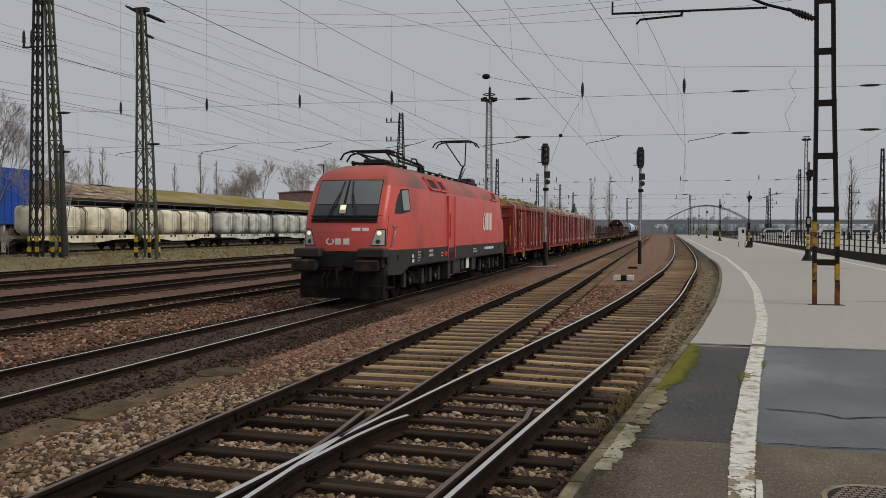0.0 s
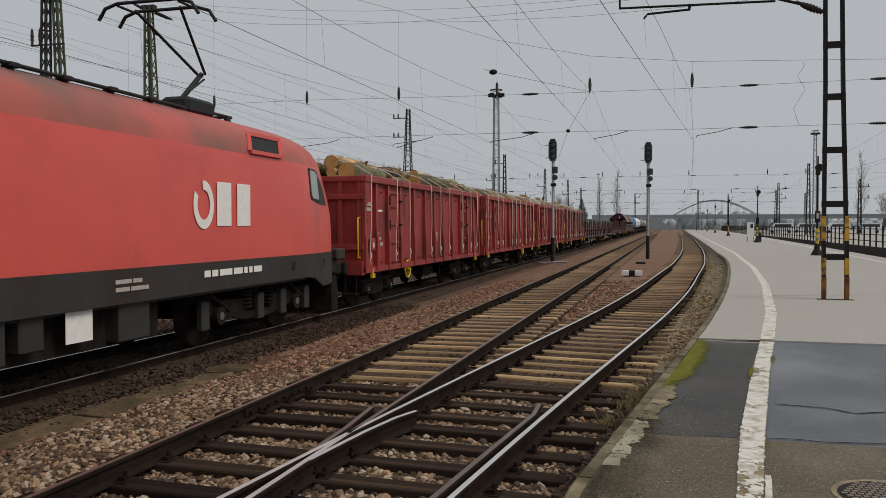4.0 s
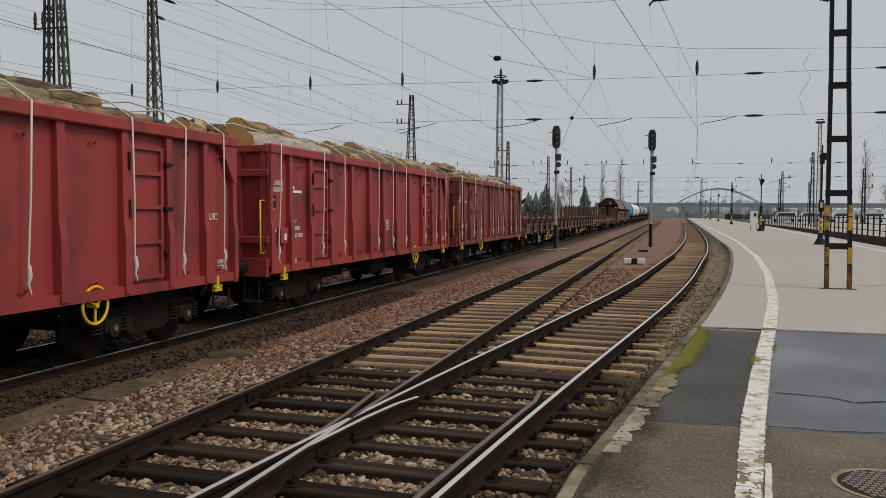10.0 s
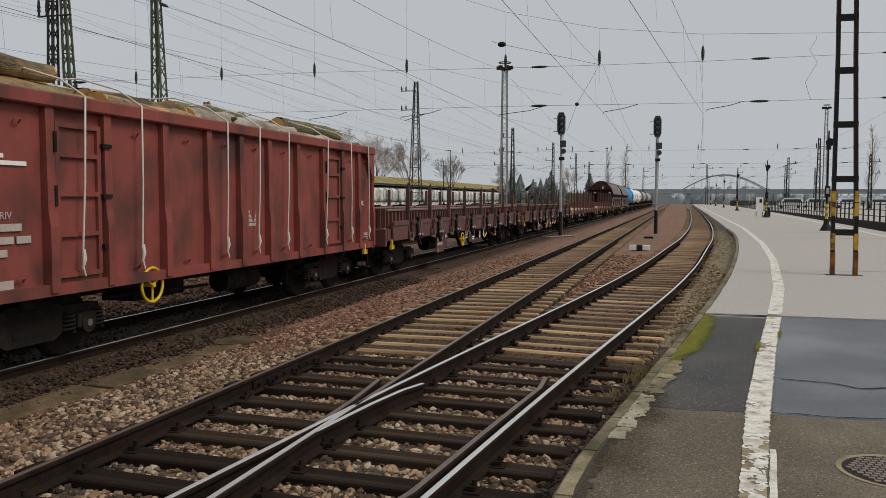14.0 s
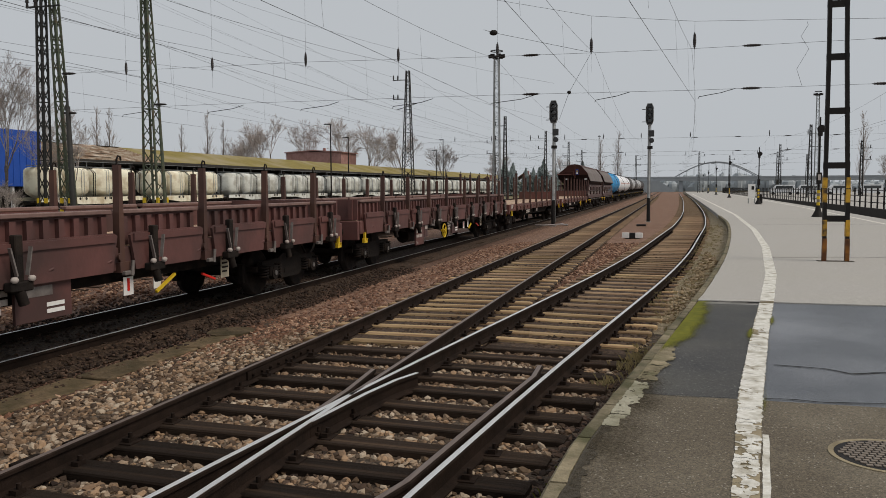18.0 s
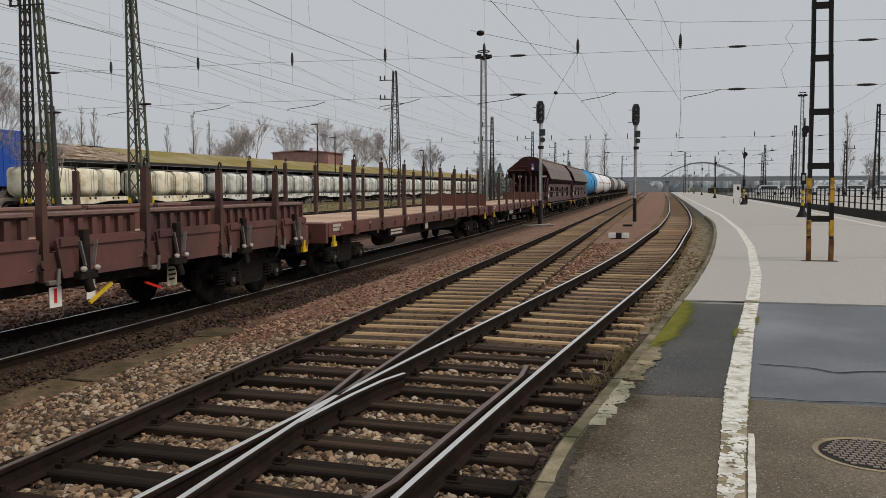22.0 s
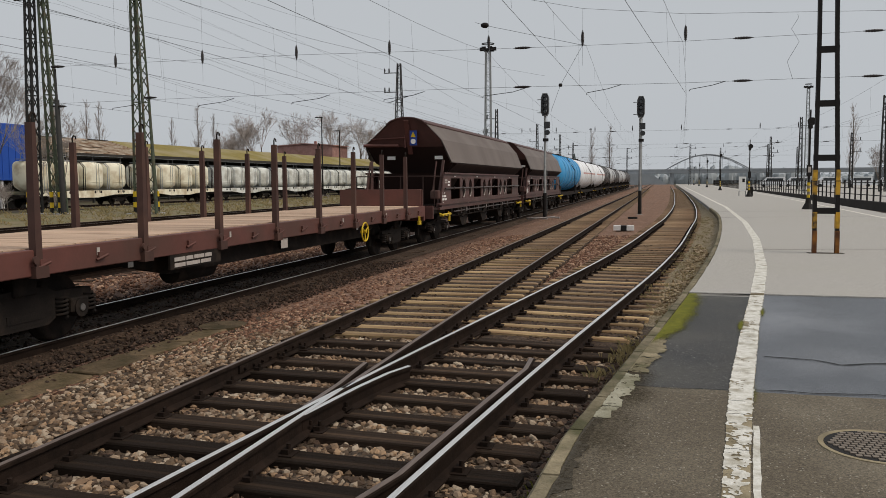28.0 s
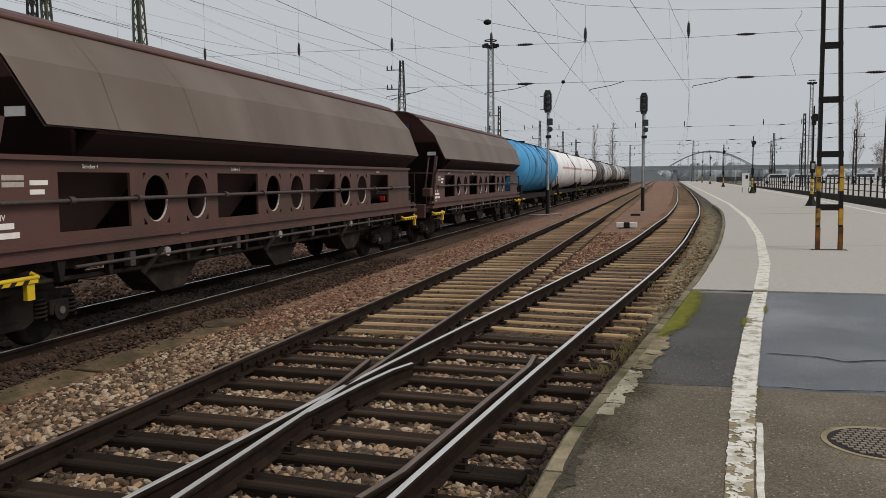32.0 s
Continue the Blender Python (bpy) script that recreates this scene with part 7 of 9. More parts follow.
        for y in (3.4, 6.9, 12.2, 15.4):
            on_side(v, "marking", y, 1.16, 0.06, 0.10, X, M_DULLWHITE)
        for y in (4.1, 13.2):
            on_side(v, "load_hook", y, 0.92, 0.12, 0.12, 1.41, M_STEEL, "small steel lashing loop")
    return v


# ---- covered hopper wagons ----
HOP_L = 18.9


def build_hopper():
    v = thing("hopper_wagon", "brown bogie hopper wagon with dusty swing roof and side openings", "railway wagon", group="hopper wagons of the train")
    sec = [(0.0, 4.36), (0.32, 4.33), (0.60, 4.22), (0.70, 4.13), (1.18, 3.58), (1.47, 2.79), (1.44, 2.73), (1.02, 2.36)]

    def ring(y, k=1.0, dz=0.0):
        h = [(x * k, z + dz) for x, z in sec]
        pts = h + [(-x, z) for x, z in reversed(h[1:])]
        return [(x, y, z) for x, z in pts]
    up = [p for p in sec if p[1] > 2.75]
    FAR = [(-1.58, 2.86), (-1.68, 3.42), (-1.30, 3.70), (-0.78, 4.10), (-0.60, 4.22), (-0.32, 4.33), (0.0, 4.36)]

    def roof_ring(y, grow=0.0, lean=0.0):
        h = [(x + (0.02 if x > 0 else 0) * 1, z) for x, z in up]
        pts = FAR + h[1:]
        return [(x * (1 + grow), y + lean * (4.36 - z), z) for x, z in pts]
    # roof in panels with standing seams; the far flap stands a little open
    cuts = np.linspace(2.12, 18.5, 9)
    for a, b in zip(cuts, cuts[1:]):
        la = 0.42 if a < 2.4 else 0
        lb = 0.0
        me = Mesh().loft([roof_ring(a + 0.004, 0, la), roof_ring(b - 0.004, 0, lb)], False, False)
        me.loft([[(x * 0.97, y, z - 0.02) for x, y, z in roof_ring(b - 0.004, 0, lb)], [(x * 0.97, y, z - 0.02) for x, y, z in roof_ring(a + 0.004, 0, la)]], False, False)
        part("roof_panel", me, M_BROWN_ROOF, v, "dusty brown roof panel")
    rd = Mesh()
    cap_line = [(-x, z) for x, z in reversed(sec[:4])] + sec[1:4]
    rd.loft([[(x * 1.01, y, z + 0.02) for x, z in cap_line] + [(x, y, z - 0.02) for x, z in reversed(cap_line)] for y in (2.10, 18.52)])
    part("roof_ridge", rd, M_HOPPER_END, v, "dark ridge capping")
    for sx in (-0.72, 0.72):
        part("ridge_bar", Mesh().tube([(sx, 2.15, 4.14), (sx, 18.5, 4.14)], 0.035, 8), M_HOPPER_END, v)
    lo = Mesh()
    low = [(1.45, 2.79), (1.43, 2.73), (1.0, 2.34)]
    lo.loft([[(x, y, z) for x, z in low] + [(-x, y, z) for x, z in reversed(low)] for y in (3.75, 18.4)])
    part("hopper_body", lo, M_HOPPER_DARK, v, "inward-sloping hopper wall with underside shade in its colour")
    # end walls
    for y, o in ((2.12, -1), (18.5, 1)):
        lean = 0.42 if o < 0 else 0.0
        back = lambda z: y + lean * (4.36 - z) - o * (0.85 * max(3.36 - z, 0))
        upper = [p for p in sec if p[1] > 3.5] + [(1.27, 3.34)]
        lower = [(1.27, 3.34), (1.40, 2.80), (1.40, 2.73), (1.0, 2.36)]
        for half, nm, lab in ((upper, "end_wall", "brown upper end wall"), (lower, "end_slope", "sloping end of the hopper, shade in its colour")):
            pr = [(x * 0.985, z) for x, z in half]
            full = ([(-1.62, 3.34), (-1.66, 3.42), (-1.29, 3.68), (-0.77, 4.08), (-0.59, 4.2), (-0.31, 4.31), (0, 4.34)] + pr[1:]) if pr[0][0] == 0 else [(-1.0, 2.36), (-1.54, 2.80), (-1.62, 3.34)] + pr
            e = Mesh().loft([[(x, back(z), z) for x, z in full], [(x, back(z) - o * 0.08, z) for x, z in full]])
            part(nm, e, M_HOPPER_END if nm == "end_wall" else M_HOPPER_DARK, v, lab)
        part("end_rib", Mesh().bar((0, back(4.25) + o * 0.04, 4.25), (0, back(3.2) + o * 0.04, 3.1), 0.16, 0.08), M_BROWN, v)
        part("end_crossbar", Mesh().box(-0.7, 0.7, back(2.6) - 0.06, back(2.6) + 0.06, 2.66, 2.86), M_HOPPER_END, v)
        y = back(3.5) + o * 0.02
        b = Mesh()
        b.tube([(-1.40, y + o * 0.08, 3.62), (-0.1, y + o * 0.08, 3.66)], 0.022, 8)
        b.tube([(-1.66, y + o * 0.10, 3.40), (-0.35, y + o * 0.10, 3.38)], 0.055, 8)
        b.tube([(-0.12, y + o * 0.06, 3.3), (-0.12, y + o * 0.06, 3.75)], 0.03, 8)
        part("roof_lever", b, M_BROWN, v)
        if o < 0:
            sg = part("warning_sign", Mesh().box(0.10, 0.36, y - 0.22, y - 0.19, 3.38, 3.90), M_SIGNBLUE, v, "blue warning sign with yellow triangle")
            tr = Mesh().prism([(0.14, 3.67), (0.32, 3.67), (0.23, 3.86)], "y", y - 0.235, y - 0.222)
            part("sign_symbol", tr, M_YELLOW, sg)
            part("sign_symbol", Mesh().tube([(0.23, y - 0.235, 3.52), (0.23, y - 0.222, 3.52)], 0.09, 16, smooth=False), M_WHITE, sg)
            for x in (-0.78, 1.0):
                on = Mesh().box(x - 0.15, x + 0.15, y + 0.36, y + 0.38, 2.90, 3.02)
                part("marking", on, M_WHITE, v)
    # longitudinal side frame with openings
    squares = [(3.03, 4.47), (6.84, 8.28), (10.62, 12.05), (14.40, 15.85)]
    ovals = [(4.77, 5.42), (5.88, 6.52), (8.60, 9.23), (9.66, 10.31), (12.33, 13.04), (13.45, 14.16)]
    z0, z1 = 1.47, 2.22
    holes = sorted([(a, b, 0) for a, b in squares] + [(a, b, 1) for a, b in ovals])
    for s in (-1, 1):
        xa, xb = sorted((s * 1.36, s * 1.40))
        top = Mesh().box(xa, xb, 1.95, 17.7, z1, 2.40)
        top.box(min(s * 1.36, s * 1.46), max(s * 1.36, s * 1.46), 1.92, 17.7, 2.36, 2.42)
        part("top_chord", top, M_HOPPER_SIDE, v)
        bot = Mesh().box(xa, xb, 1.66, 17.9, 1.20, z0)
        part("side_plate", Mesh().prism([(1.66, z0), (1.95, z1), (2.45, z1), (2.45, z0)], "x", xa, xb), M_HOPPER_SIDE, v, "slanted front of the side plate")
        part("bottom_chord", bot, M_HOPPER_SIDE, v)
        part("sill_flange", Mesh().box(min(s * 1.34, s * 1.47), max(s * 1.34, s * 1.47), 1.2, 18.3, 1.14, 1.22), M_HOPPER_SIDE, v)
        part("sill_flange", Mesh().box(min(s * 1.34, s * 1.45), max(s * 1.34, s * 1.45), 1.2, 18.3, 1.30, 1.36), M_HOPPER_SIDE, v)
        prev = 2.45
        for a, b, kind in holes:
            if a > prev:
                part("side_plate", Mesh().box(xa, xb, prev, a, z0, z1), M_HOPPER_SIDE, v)
            if kind:
                n = 20
                cy, cz, ry, rz = (a + b) / 2, (z0 + z1) / 2, (b - a) / 2, (z1 - z0) / 2
                loops = [[], [], [], []]
                for k in range(n):
                    t = 2 * math.pi * k / n
                    c, d = math.cos(t), math.sin(t)
                    q = max(abs(c), abs(d))
                    o, i = (cy + ry * c / q, cz + rz * d / q), (cy + ry * 0.92 * c, cz + rz * 0.92 * d)
                    for ring_, x, p in zip(loops, (xa, xa, xb, xb), (o, i, i, o)):
                        ring_.append((x, *p))
                web = Mesh().loft(loops + loops[:1], True, False)
                part("side_plate", web, M_HOPPER_SIDE, v, "brown side plate with an oval opening")
            prev = b
        part("side_plate", Mesh().box(xa, xb, prev, 17.7, z0, z1), M_HOPPER_SIDE, v)
        if s > 0:
            for a, b in ovals:
                cy, cz, ry, rz = (a + b) / 2, (z0 + z1) / 2, (b - a) / 2 * 0.92, (z1 - z0) / 2 * 0.92
                me = Mesh().tube([(1.37, cy + ry * math.cos(t), cz + rz * math.sin(t)) for t in (math.pi + math.pi * k / 14 for k in range(15))], 0.022, 6)
                part("opening_lip", me, M_DULLWHITE, v, "pale lower lip of the opening")
        rod = Mesh()
        rod.tube([(s * 1.46, 2.0, 1.86), (s * 1.46, 17.6, 1.86)], 0.03, 8)
        for a, b in squares:
            rod.tube([(s * 1.46, a + 0.1, 1.86), (s * 1.46, a + 0.2, 1.86)], 0.055, 8)
            rod.tube([(s * 1.46, b + 0.05, 1.86), (s * 1.46, b + 0.15, 1.86)], 0.055, 8)
        rod.tube([(s * 1.46, 3.2, 1.02), (s * 1.46, 16.0, 1.02)], 0.025, 8)
        for y in (4.3, 7.3, 10.5, 14.0):
            rod.box(min(s * 1.38, s * 1.48), max(s * 1.38, s * 1.48), y, y + 0.12, 0.92, 1.12)
        part("slide_rod", rod, M_LEVER_DARK, v, "worn dark operating rod")
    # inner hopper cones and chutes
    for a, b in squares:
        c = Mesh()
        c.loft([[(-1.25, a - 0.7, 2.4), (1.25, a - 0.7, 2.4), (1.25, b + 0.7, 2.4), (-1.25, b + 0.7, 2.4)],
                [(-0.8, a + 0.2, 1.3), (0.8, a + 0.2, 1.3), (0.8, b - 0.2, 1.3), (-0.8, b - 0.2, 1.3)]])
        part("hopper_cone", c, M_HOPPER_DARK, v, "inner hopper cone, inside shade in its colour")
    for y in (5.6, 9.45, 13.3):
        for xa in (0.75, -1.25):
            part("discharge_chute", Mesh().prism([(y - 1.25, 1.16), (y - 0.95, 0.95), (y - 0.25, 0.42), (y + 0.35, 0.42), (y + 0.95, 0.95), (y + 1.25, 1.16)], "x", xa, xa + 0.5), M_GEAR, v, "dark discharge chute")
    uf = Mesh()
    uf.box(-0.4, 0.4, 0.7, 18.2, 0.85, 1.2)
    uf.box(-1.35, 1.35, 0.6, 2.3, 1.06, 1.18)
    uf.tube([(-0.7, 1.1, 1.5), (0.7, 1.1, 1.5)], 0.22, 14)
    part("underframe", uf, M_GEAR, v, "black underframe with brake gear")
    for y in (0.62, 18.28):
        o = -1 if y < 5 else 1
        part("headstock", Mesh().box(-1.40, 1.40, min(y, y + o * 0.1), max(y, y + o * 0.1), 0.86, 1.3, b=0.012), M_HOPPER_END, v)
    pr = Mesh()
    for x0, x1 in ((-1.35, 1.0),):
        for z in (1.62, 2.28):
            pr.tube([(x0, 0.75, z), (x1, 0.75, z)], 0.02, 6)
        for x in np.linspace(x0, x1, 4):
            pr.tube([(x, 0.75, 1.18), (x, 0.75, 2.28)], 0.02, 6)
    pr.tube([(1.0, 0.75, 2.28), (1.35, 0.9, 2.28), (1.35, 2.4, 2.28)], 0.02, 6)
    pr.tube([(1.35, 0.9, 1.2), (1.35, 0.9, 2.28)], 0.02, 6)
    part("platform_railing", pr, M_HOPPER_DARK, v, "dark platform railing")
    st = Mesh()
    for x in (-1.2, 1.2):
        st.bar((x, 1.9, 1.2), (x + (0.12 if x > 0 else -0.12), 2.25, 2.85), 0.09, 0.05)
        st.tube([(x - 0.1, 1.6, 1.7), (x, 1.75, 2.8)], 0.03, 6)
        st.box(x - 0.15, x + 0.15, 1.45, 1.75, 1.5, 1.8, b=0.03)
    part("end_strut", st, M_HOPPER_SIDE, v, "brown end strut")
    part("end_platform", Mesh().box(-1.38, 1.38, 0.62, 2.4, 1.16, 1.22), M_HOPPER_DARK, v)
    part("tail_reflector", Mesh().box(-0.1, 0.05, 0.55, 0.6, 1.42, 1.56), M_REDLAMP, v, "small red reflector")
    # yellow steps with black stripes
    for y in (1.88, 17.5):
        ys = Mesh()
        ys.tube([(1.42, y - 0.60, 1.02), (1.52, y - 0.60, 0.98), (1.52, y + 0.60, 0.98), (1.42, y + 0.60, 1.02)], 0.028, 8)
        ys.box(1.42, 1.54, y - 0.58, y + 0.58, 0.92, 0.96)
        ys.box(1.46, 1.52, y + 0.42, y + 0.54, 0.72, 0.95)
        s1 = part("side_step", ys, M_YELLOW, v, "yellow step with black stripes")
        for k in range(5):
            yy = y - 0.48 + 0.2 * k
            part("step_stripe", Mesh().prism([(yy, 0.915), (yy + 0.07, 0.915), (yy + 0.12, 0.965), (yy + 0.05, 0.965)], "x", 1.50, 1.552), M_BLACK, s1)
    for y in np.arange(2.9, 16.8, 0.95):
        part("frame_bracket", Mesh().prism([(y, 1.14), (y + 0.16, 1.14), (y + 0.11, 0.86), (y + 0.05, 0.86)], "x", 1.36, 1.44), M_GEAR, v)
    part("brake_pipe", Mesh().tube([(1.30, 1.5, 0.90), (1.33, 5.0, 0.84), (1.33, 13.0, 0.84), (1.30, 17.2, 0.90)], 0.035, 8), M_GEAR, v)
    for y in (4.6, 8.4, 12.2):
        part("lock_lever", Mesh().bar((1.45, y, 0.78), (1.47, y + 0.5, 1.12), 0.05), M_GEAR, v)
        part("lever_plate", Mesh().tube([(1.44, y + 0.62, 1.05), (1.48, y + 0.62, 1.05)], 0.07, 10), M_LEVER_PALE, v, "bright worn pivot")
    buffers(v, 0.0, -1)
    buffers(v, HOP_L, 1)
    bogie(v, 2.35)
    bogie(v, HOP_L - 2.35)
    X = 1.402
    lines_of_bars(v, 2.12, 2.12, [[0.34], [0.34]], 0.06, X, M_DULLWHITE, 0.02)
    lines_of_bars(v, 2.55, 2.06, [[0.30], [0.24]], 0.06, X, M_WHITE, 0.05)
    words(v, "31", 1.78, 1.66, 0.075, X, M_WHITE)
    words(v, "RIV", 2.0, 1.66, 0.075, X, M_WHITE)
    lines_of_bars(v, 1.76, 1.56, [[0.12, 0.36], [0.26, 0.30]], 0.07, X, M_WHITE, 0.04)
    words(v, "Tadns", 1.76, 1.34, 0.07, X, M_WHITE)
    for k, (a, b) in enumerate(squares):
        words(v, "Schieber %d" % (4 - k), a + 0.45, 2.27, 0.055, X, M_WHITE)
    lines_of_bars(v, 5.7, 1.28, [[0.22]], 0.07, X, M_WHITE)
    return v


# ---- tank wagons ----
def build_tank(m, label, L, r, ribs, stripe=False):
    v = thing("tank_wagon", label, "railway wagon", group="tank wagons of the train")
    n, cz = 28, 4.25 - r
    me = Mesh()
    rings = []
    for y, k in ((0.75, 0.0), (0.78, 0.35), (0.90, 0.72), (1.10, 0.92), (1.35, 1.0), (L - 1.35, 1.0), (L - 1.10, 0.92), (L - 0.90, 0.72), (L - 0.78, 0.35), (L - 0.75, 0.0)):
        rings.append([(r * max(k, 0.02) * math.cos(a), y, cz + r * max(k, 0.02) * math.sin(a)) for a in (2 * math.pi * i / n for i in range(n))])
    me.loft(rings, True, True, True)
    tank = part("tank_shell", me, m, v, label.split(" tank")[0] + " tank shell")
    for y in ribs:
        part("tank_ring", Mesh().tube([((r + 0.01) * math.cos(a), y, cz + (r + 0.01) * math.sin(a)) for a in (2 * math.pi * i / 32 for i in range(33))], 0.035, 6), m, tank)
    if stripe:
        st = Mesh()
        for s in (-1, 1):
            for i in range(3):
                a, b = 0.02 + 0.035 * i, 0.02 + 0.035 * (i + 1)
                q = lambda t: (s * (r + 0.006) * math.cos(t), cz + (r + 0.006) * math.sin(t))
                pa, pb = q(a), q(b)
                st.add([(pa[0], 1.4, pa[1]), (pa[0], L - 1.4, pa[1]), (pb[0], L - 1.4, pb[1]), (pb[0], 1.4, pb[1])], [(0, 1, 2, 3)])
        part("stripe", st, M_STRIPE, tank, "pale red stripe")
    tp = Mesh()
    tp.box(-0.35, 0.35, 1.6, L - 1.6, 4.27, 4.30)
    tp.tube([(0.35, 1.6, 4.27), (0.35, L - 1.6, 4.27)], 0.02, 6)
    tp.tube([(0, L / 2 - 0.3, 4.2), (0, L / 2 - 0.3, 4.42)], 0.3, 14)
    part("walkway", tp, M_GEAR, v)
    fr = Mesh()
    for s in (-1, 1):
        fr.box(s * 1.2 - 0.07, s * 1.2 + 0.07, 0.6, L - 0.6, 0.92, 1.2)
    fr.box(-1.3, 1.3, 0.55, 0.7, 0.86, 1.25)
    fr.box(-1.3, 1.3, L - 0.7, L - 0.55, 0.86, 1.25)
    fr.box(-0.2, 0.2, 0.6, L - 0.6, 0.85, 1.15)
    for y in (2.2, L - 2.2):
        fr.box(-1.1, 1.1, y - 0.3, y + 0.3, 1.0, cz - r * 0.72)
    fr.tube([(1.1, 6, 0.7), (1.1, 7.2, 0.7)], 0.2, 12)
    part("underframe", fr, M_GEAR, v)
    rl = Mesh()
    for y in (0.62, L - 0.62):
        for x in (-1.2, 1.2):
            rl.tube([(x, y, 1.2), (x, y, 2.2)], 0.02, 6)
        rl.tube([(-1.2, y, 2.2), (1.2, y, 2.2)], 0.02, 6)
    part("end_railing", rl, M_GEAR, v)
    lad = Mesh()
    for dy in (-0.2, 0.2):
        lad.tube([(r + 0.12, L / 2 + dy, 1.1), (r + 0.14, L / 2 + dy, cz + 0.2), (r * 0.6, L / 2 + dy, cz + r * 0.9)], 0.018, 6)
    part("ladder", lad, M_GEAR, v)
    part("side_step", Mesh().box(1.26, 1.36, 1.2, 1.8, 0.93, 1.0), M_YELLOW, v, "yellow step")
    part("side_step", Mesh().box(1.26, 1.36, L - 1.8, L - 1.2, 0.93, 1.0), M_YELLOW, v, "yellow step")
    buffers(v, 0.0, -1)
    buffers(v, L, 1)
    bogie(v, 2.4, L > 16)
    bogie(v, L - 2.4, L > 16)
    return v


build_locomotive()
for i in range(4):
    wg = build_open_wagon(M_WAGON_OLD if i == 3 else M_WAGON, i == 3)
    handwheel(wg, (4.28, 9.9, 9.9, 4.5)[i])
    MOVERS.append((wg, 38.30 + WAGON_L * i + (0.12 if i == 3 else 0.0)))
    MOVERS.append((build_logs(11 + i, (1.05, 3.08, 4.22, 6.5, 7.6, 8.75, 10.6, 11.9, 13.0)), 38.30 + WAGON_L * i + (0.12 if i == 3 else 0.0)))
sided_wagon = build_stake_wagon(True)
MOVERS.append((sided_wagon, 94.55))
MOVERS.append((copy_thing(sided_wagon, pose(0, 0, 0)), 114.45))
flat_wagon = build_stake_wagon(False)
MOVERS.append((flat_wagon, 134.35))
flat_second = copy_thing(flat_wagon, pose(0, 0, 0))
handwheel(flat_second, 13.75, 0.84, 0.235, 1.44)
MOVERS.append((flat_second, 154.25))
hopper_wagon = build_hopper()
MOVERS.append((hopper_wagon, 174.15))
MOVERS.append((copy_thing(hopper_wagon, pose(0, 0, 0)), 193.05))
MOVERS.append((build_tank(M_TANK_BLUE, "bright blue tank wagon with strengthening rings", 17.2, 1.48, (2.6, 5.0, 7.4, 9.8, 12.2, 14.6)), 211.95))
white_tank = build_tank(M_TANK_WHITE, "white tank wagon with a pale red stripe", 18.0, 1.50, (), True)
MOVERS.append((white_tank, 229.15))
MOVERS.append((copy_thing(white_tank, pose(0, 0, 0)), 247.15))
dark_tank = build_tank(M_TANK_DARK, "grimy dark brown tank wagon", 15.5, 1.42, (4, 7.7, 11.5))
grey_tank = build_tank(M_TANK_GREY, "light grey tank wagon stained by spills", 15.5, 1.42, (4, 11.5))
ts = 265.15
for k, src in enumerate((dark_tank, grey_tank, dark_tank, grey_tank, grey_tank, dark_tank, dark_tank)):
    first = k < 2
    MOVERS.append((src if first else copy_thing(src, pose(0, 0, 0)), ts))
    ts += 15.5

# ---- masts ----
def lattice_mast(name, label, base, top, z0, z1, bays, m, leg=0.10, brace=0.05, group="lattice masts"):
    """Four legs from a base rectangle to a top rectangle (x0, x1, y0, y1), with zigzag bracing on each face."""
    v = thing(name, label, "mast", at=((base[0] + base[1]) / 2, (base[2] + base[3]) / 2, z0), group=group)
    ox, oy = v.location.x, v.location.y

    def corner(k, u):
        q = [b + (t - b) * u for b, t in zip(base, top)]
        return Vector((q[0 if k in (0, 3) else 1] - ox, q[2 if k in (0, 1) else 3] - oy, (z1 - z0) * u))
    for k in range(4):
        part("leg", Mesh().bar(corner(k, 0), corner(k, 1), leg), m, v)
    us = [1 - (1 - i / bays) ** 1.15 for i in range(bays + 1)]
    for k in range(4):
        me = Mesh()
        j = (k + 1) % 4
        for i in range(bays):
            a, b = (k, j) if i % 2 == 0 else (j, k)
            me.bar(corner(a, us[i]), corner(b, us[i + 1]), brace)
            if i % 4 == 0:
                me.bar(corner(k, us[i]), corner(j, us[i]), brace)
        part("bracing", me, m, v)
    part("footing", Mesh().box(base[0] - ox - 0.5, base[1] - ox + 0.5, base[2] - oy - 0.5, base[3] - oy + 0.5, -0.35, 0.12, b=0.06), M_CONCRETE, v, "concrete footing")
    return v


def insulator_discs(me, p, q, n=6, r=0.09):
    p, q = Vector(p), Vector(q)
    for k in range(n):
        a, b = p + (q - p) * ((k + 0.02) / n), p + (q - p) * ((k + 0.98) / n)
        e = r * (0.62 + 0.38 * math.sin(math.pi * (k + 0.5) / n))
        me.tube([a, b], [e, e * 0.72], 8)
    me.tube([p + (p - q) * 0.12, q + (q - p) * 0.12], 0.02, 6)


def warning_band(v, x, y, z0, w):
    """Yellow and black bands round the foot of a leg."""
    for k in range(4):
        me = Mesh().box(x - w, x + w, y - w, y + w, z0 + 0.42 * k, z0 + 0.42 * (k + 1))
        part("warning_band", me, M_YELLOW if k % 2 else M_IRON, v, "yellow and black warning band")


m2 = lattice_mast("lattice_mast", "tall green-grey steel lattice mast with yellow warning bands", (-40.25, -38.98, 57.37, 58.64), (-40.27, -39.85, 57.8, 58.2), -0.35, 19.6, 20, M_LATTICE, 0.14, 0.06)
tp = Mesh()
tp.box(-0.95, 0.15, -0.25, 0.25, 19.75, 20.05)
tp.bar((-1.35, 0, 20.0), (1.25, 0, 18.9), 0.12)
part("crossarm", tp, M_LATTICE_DARK, m2)
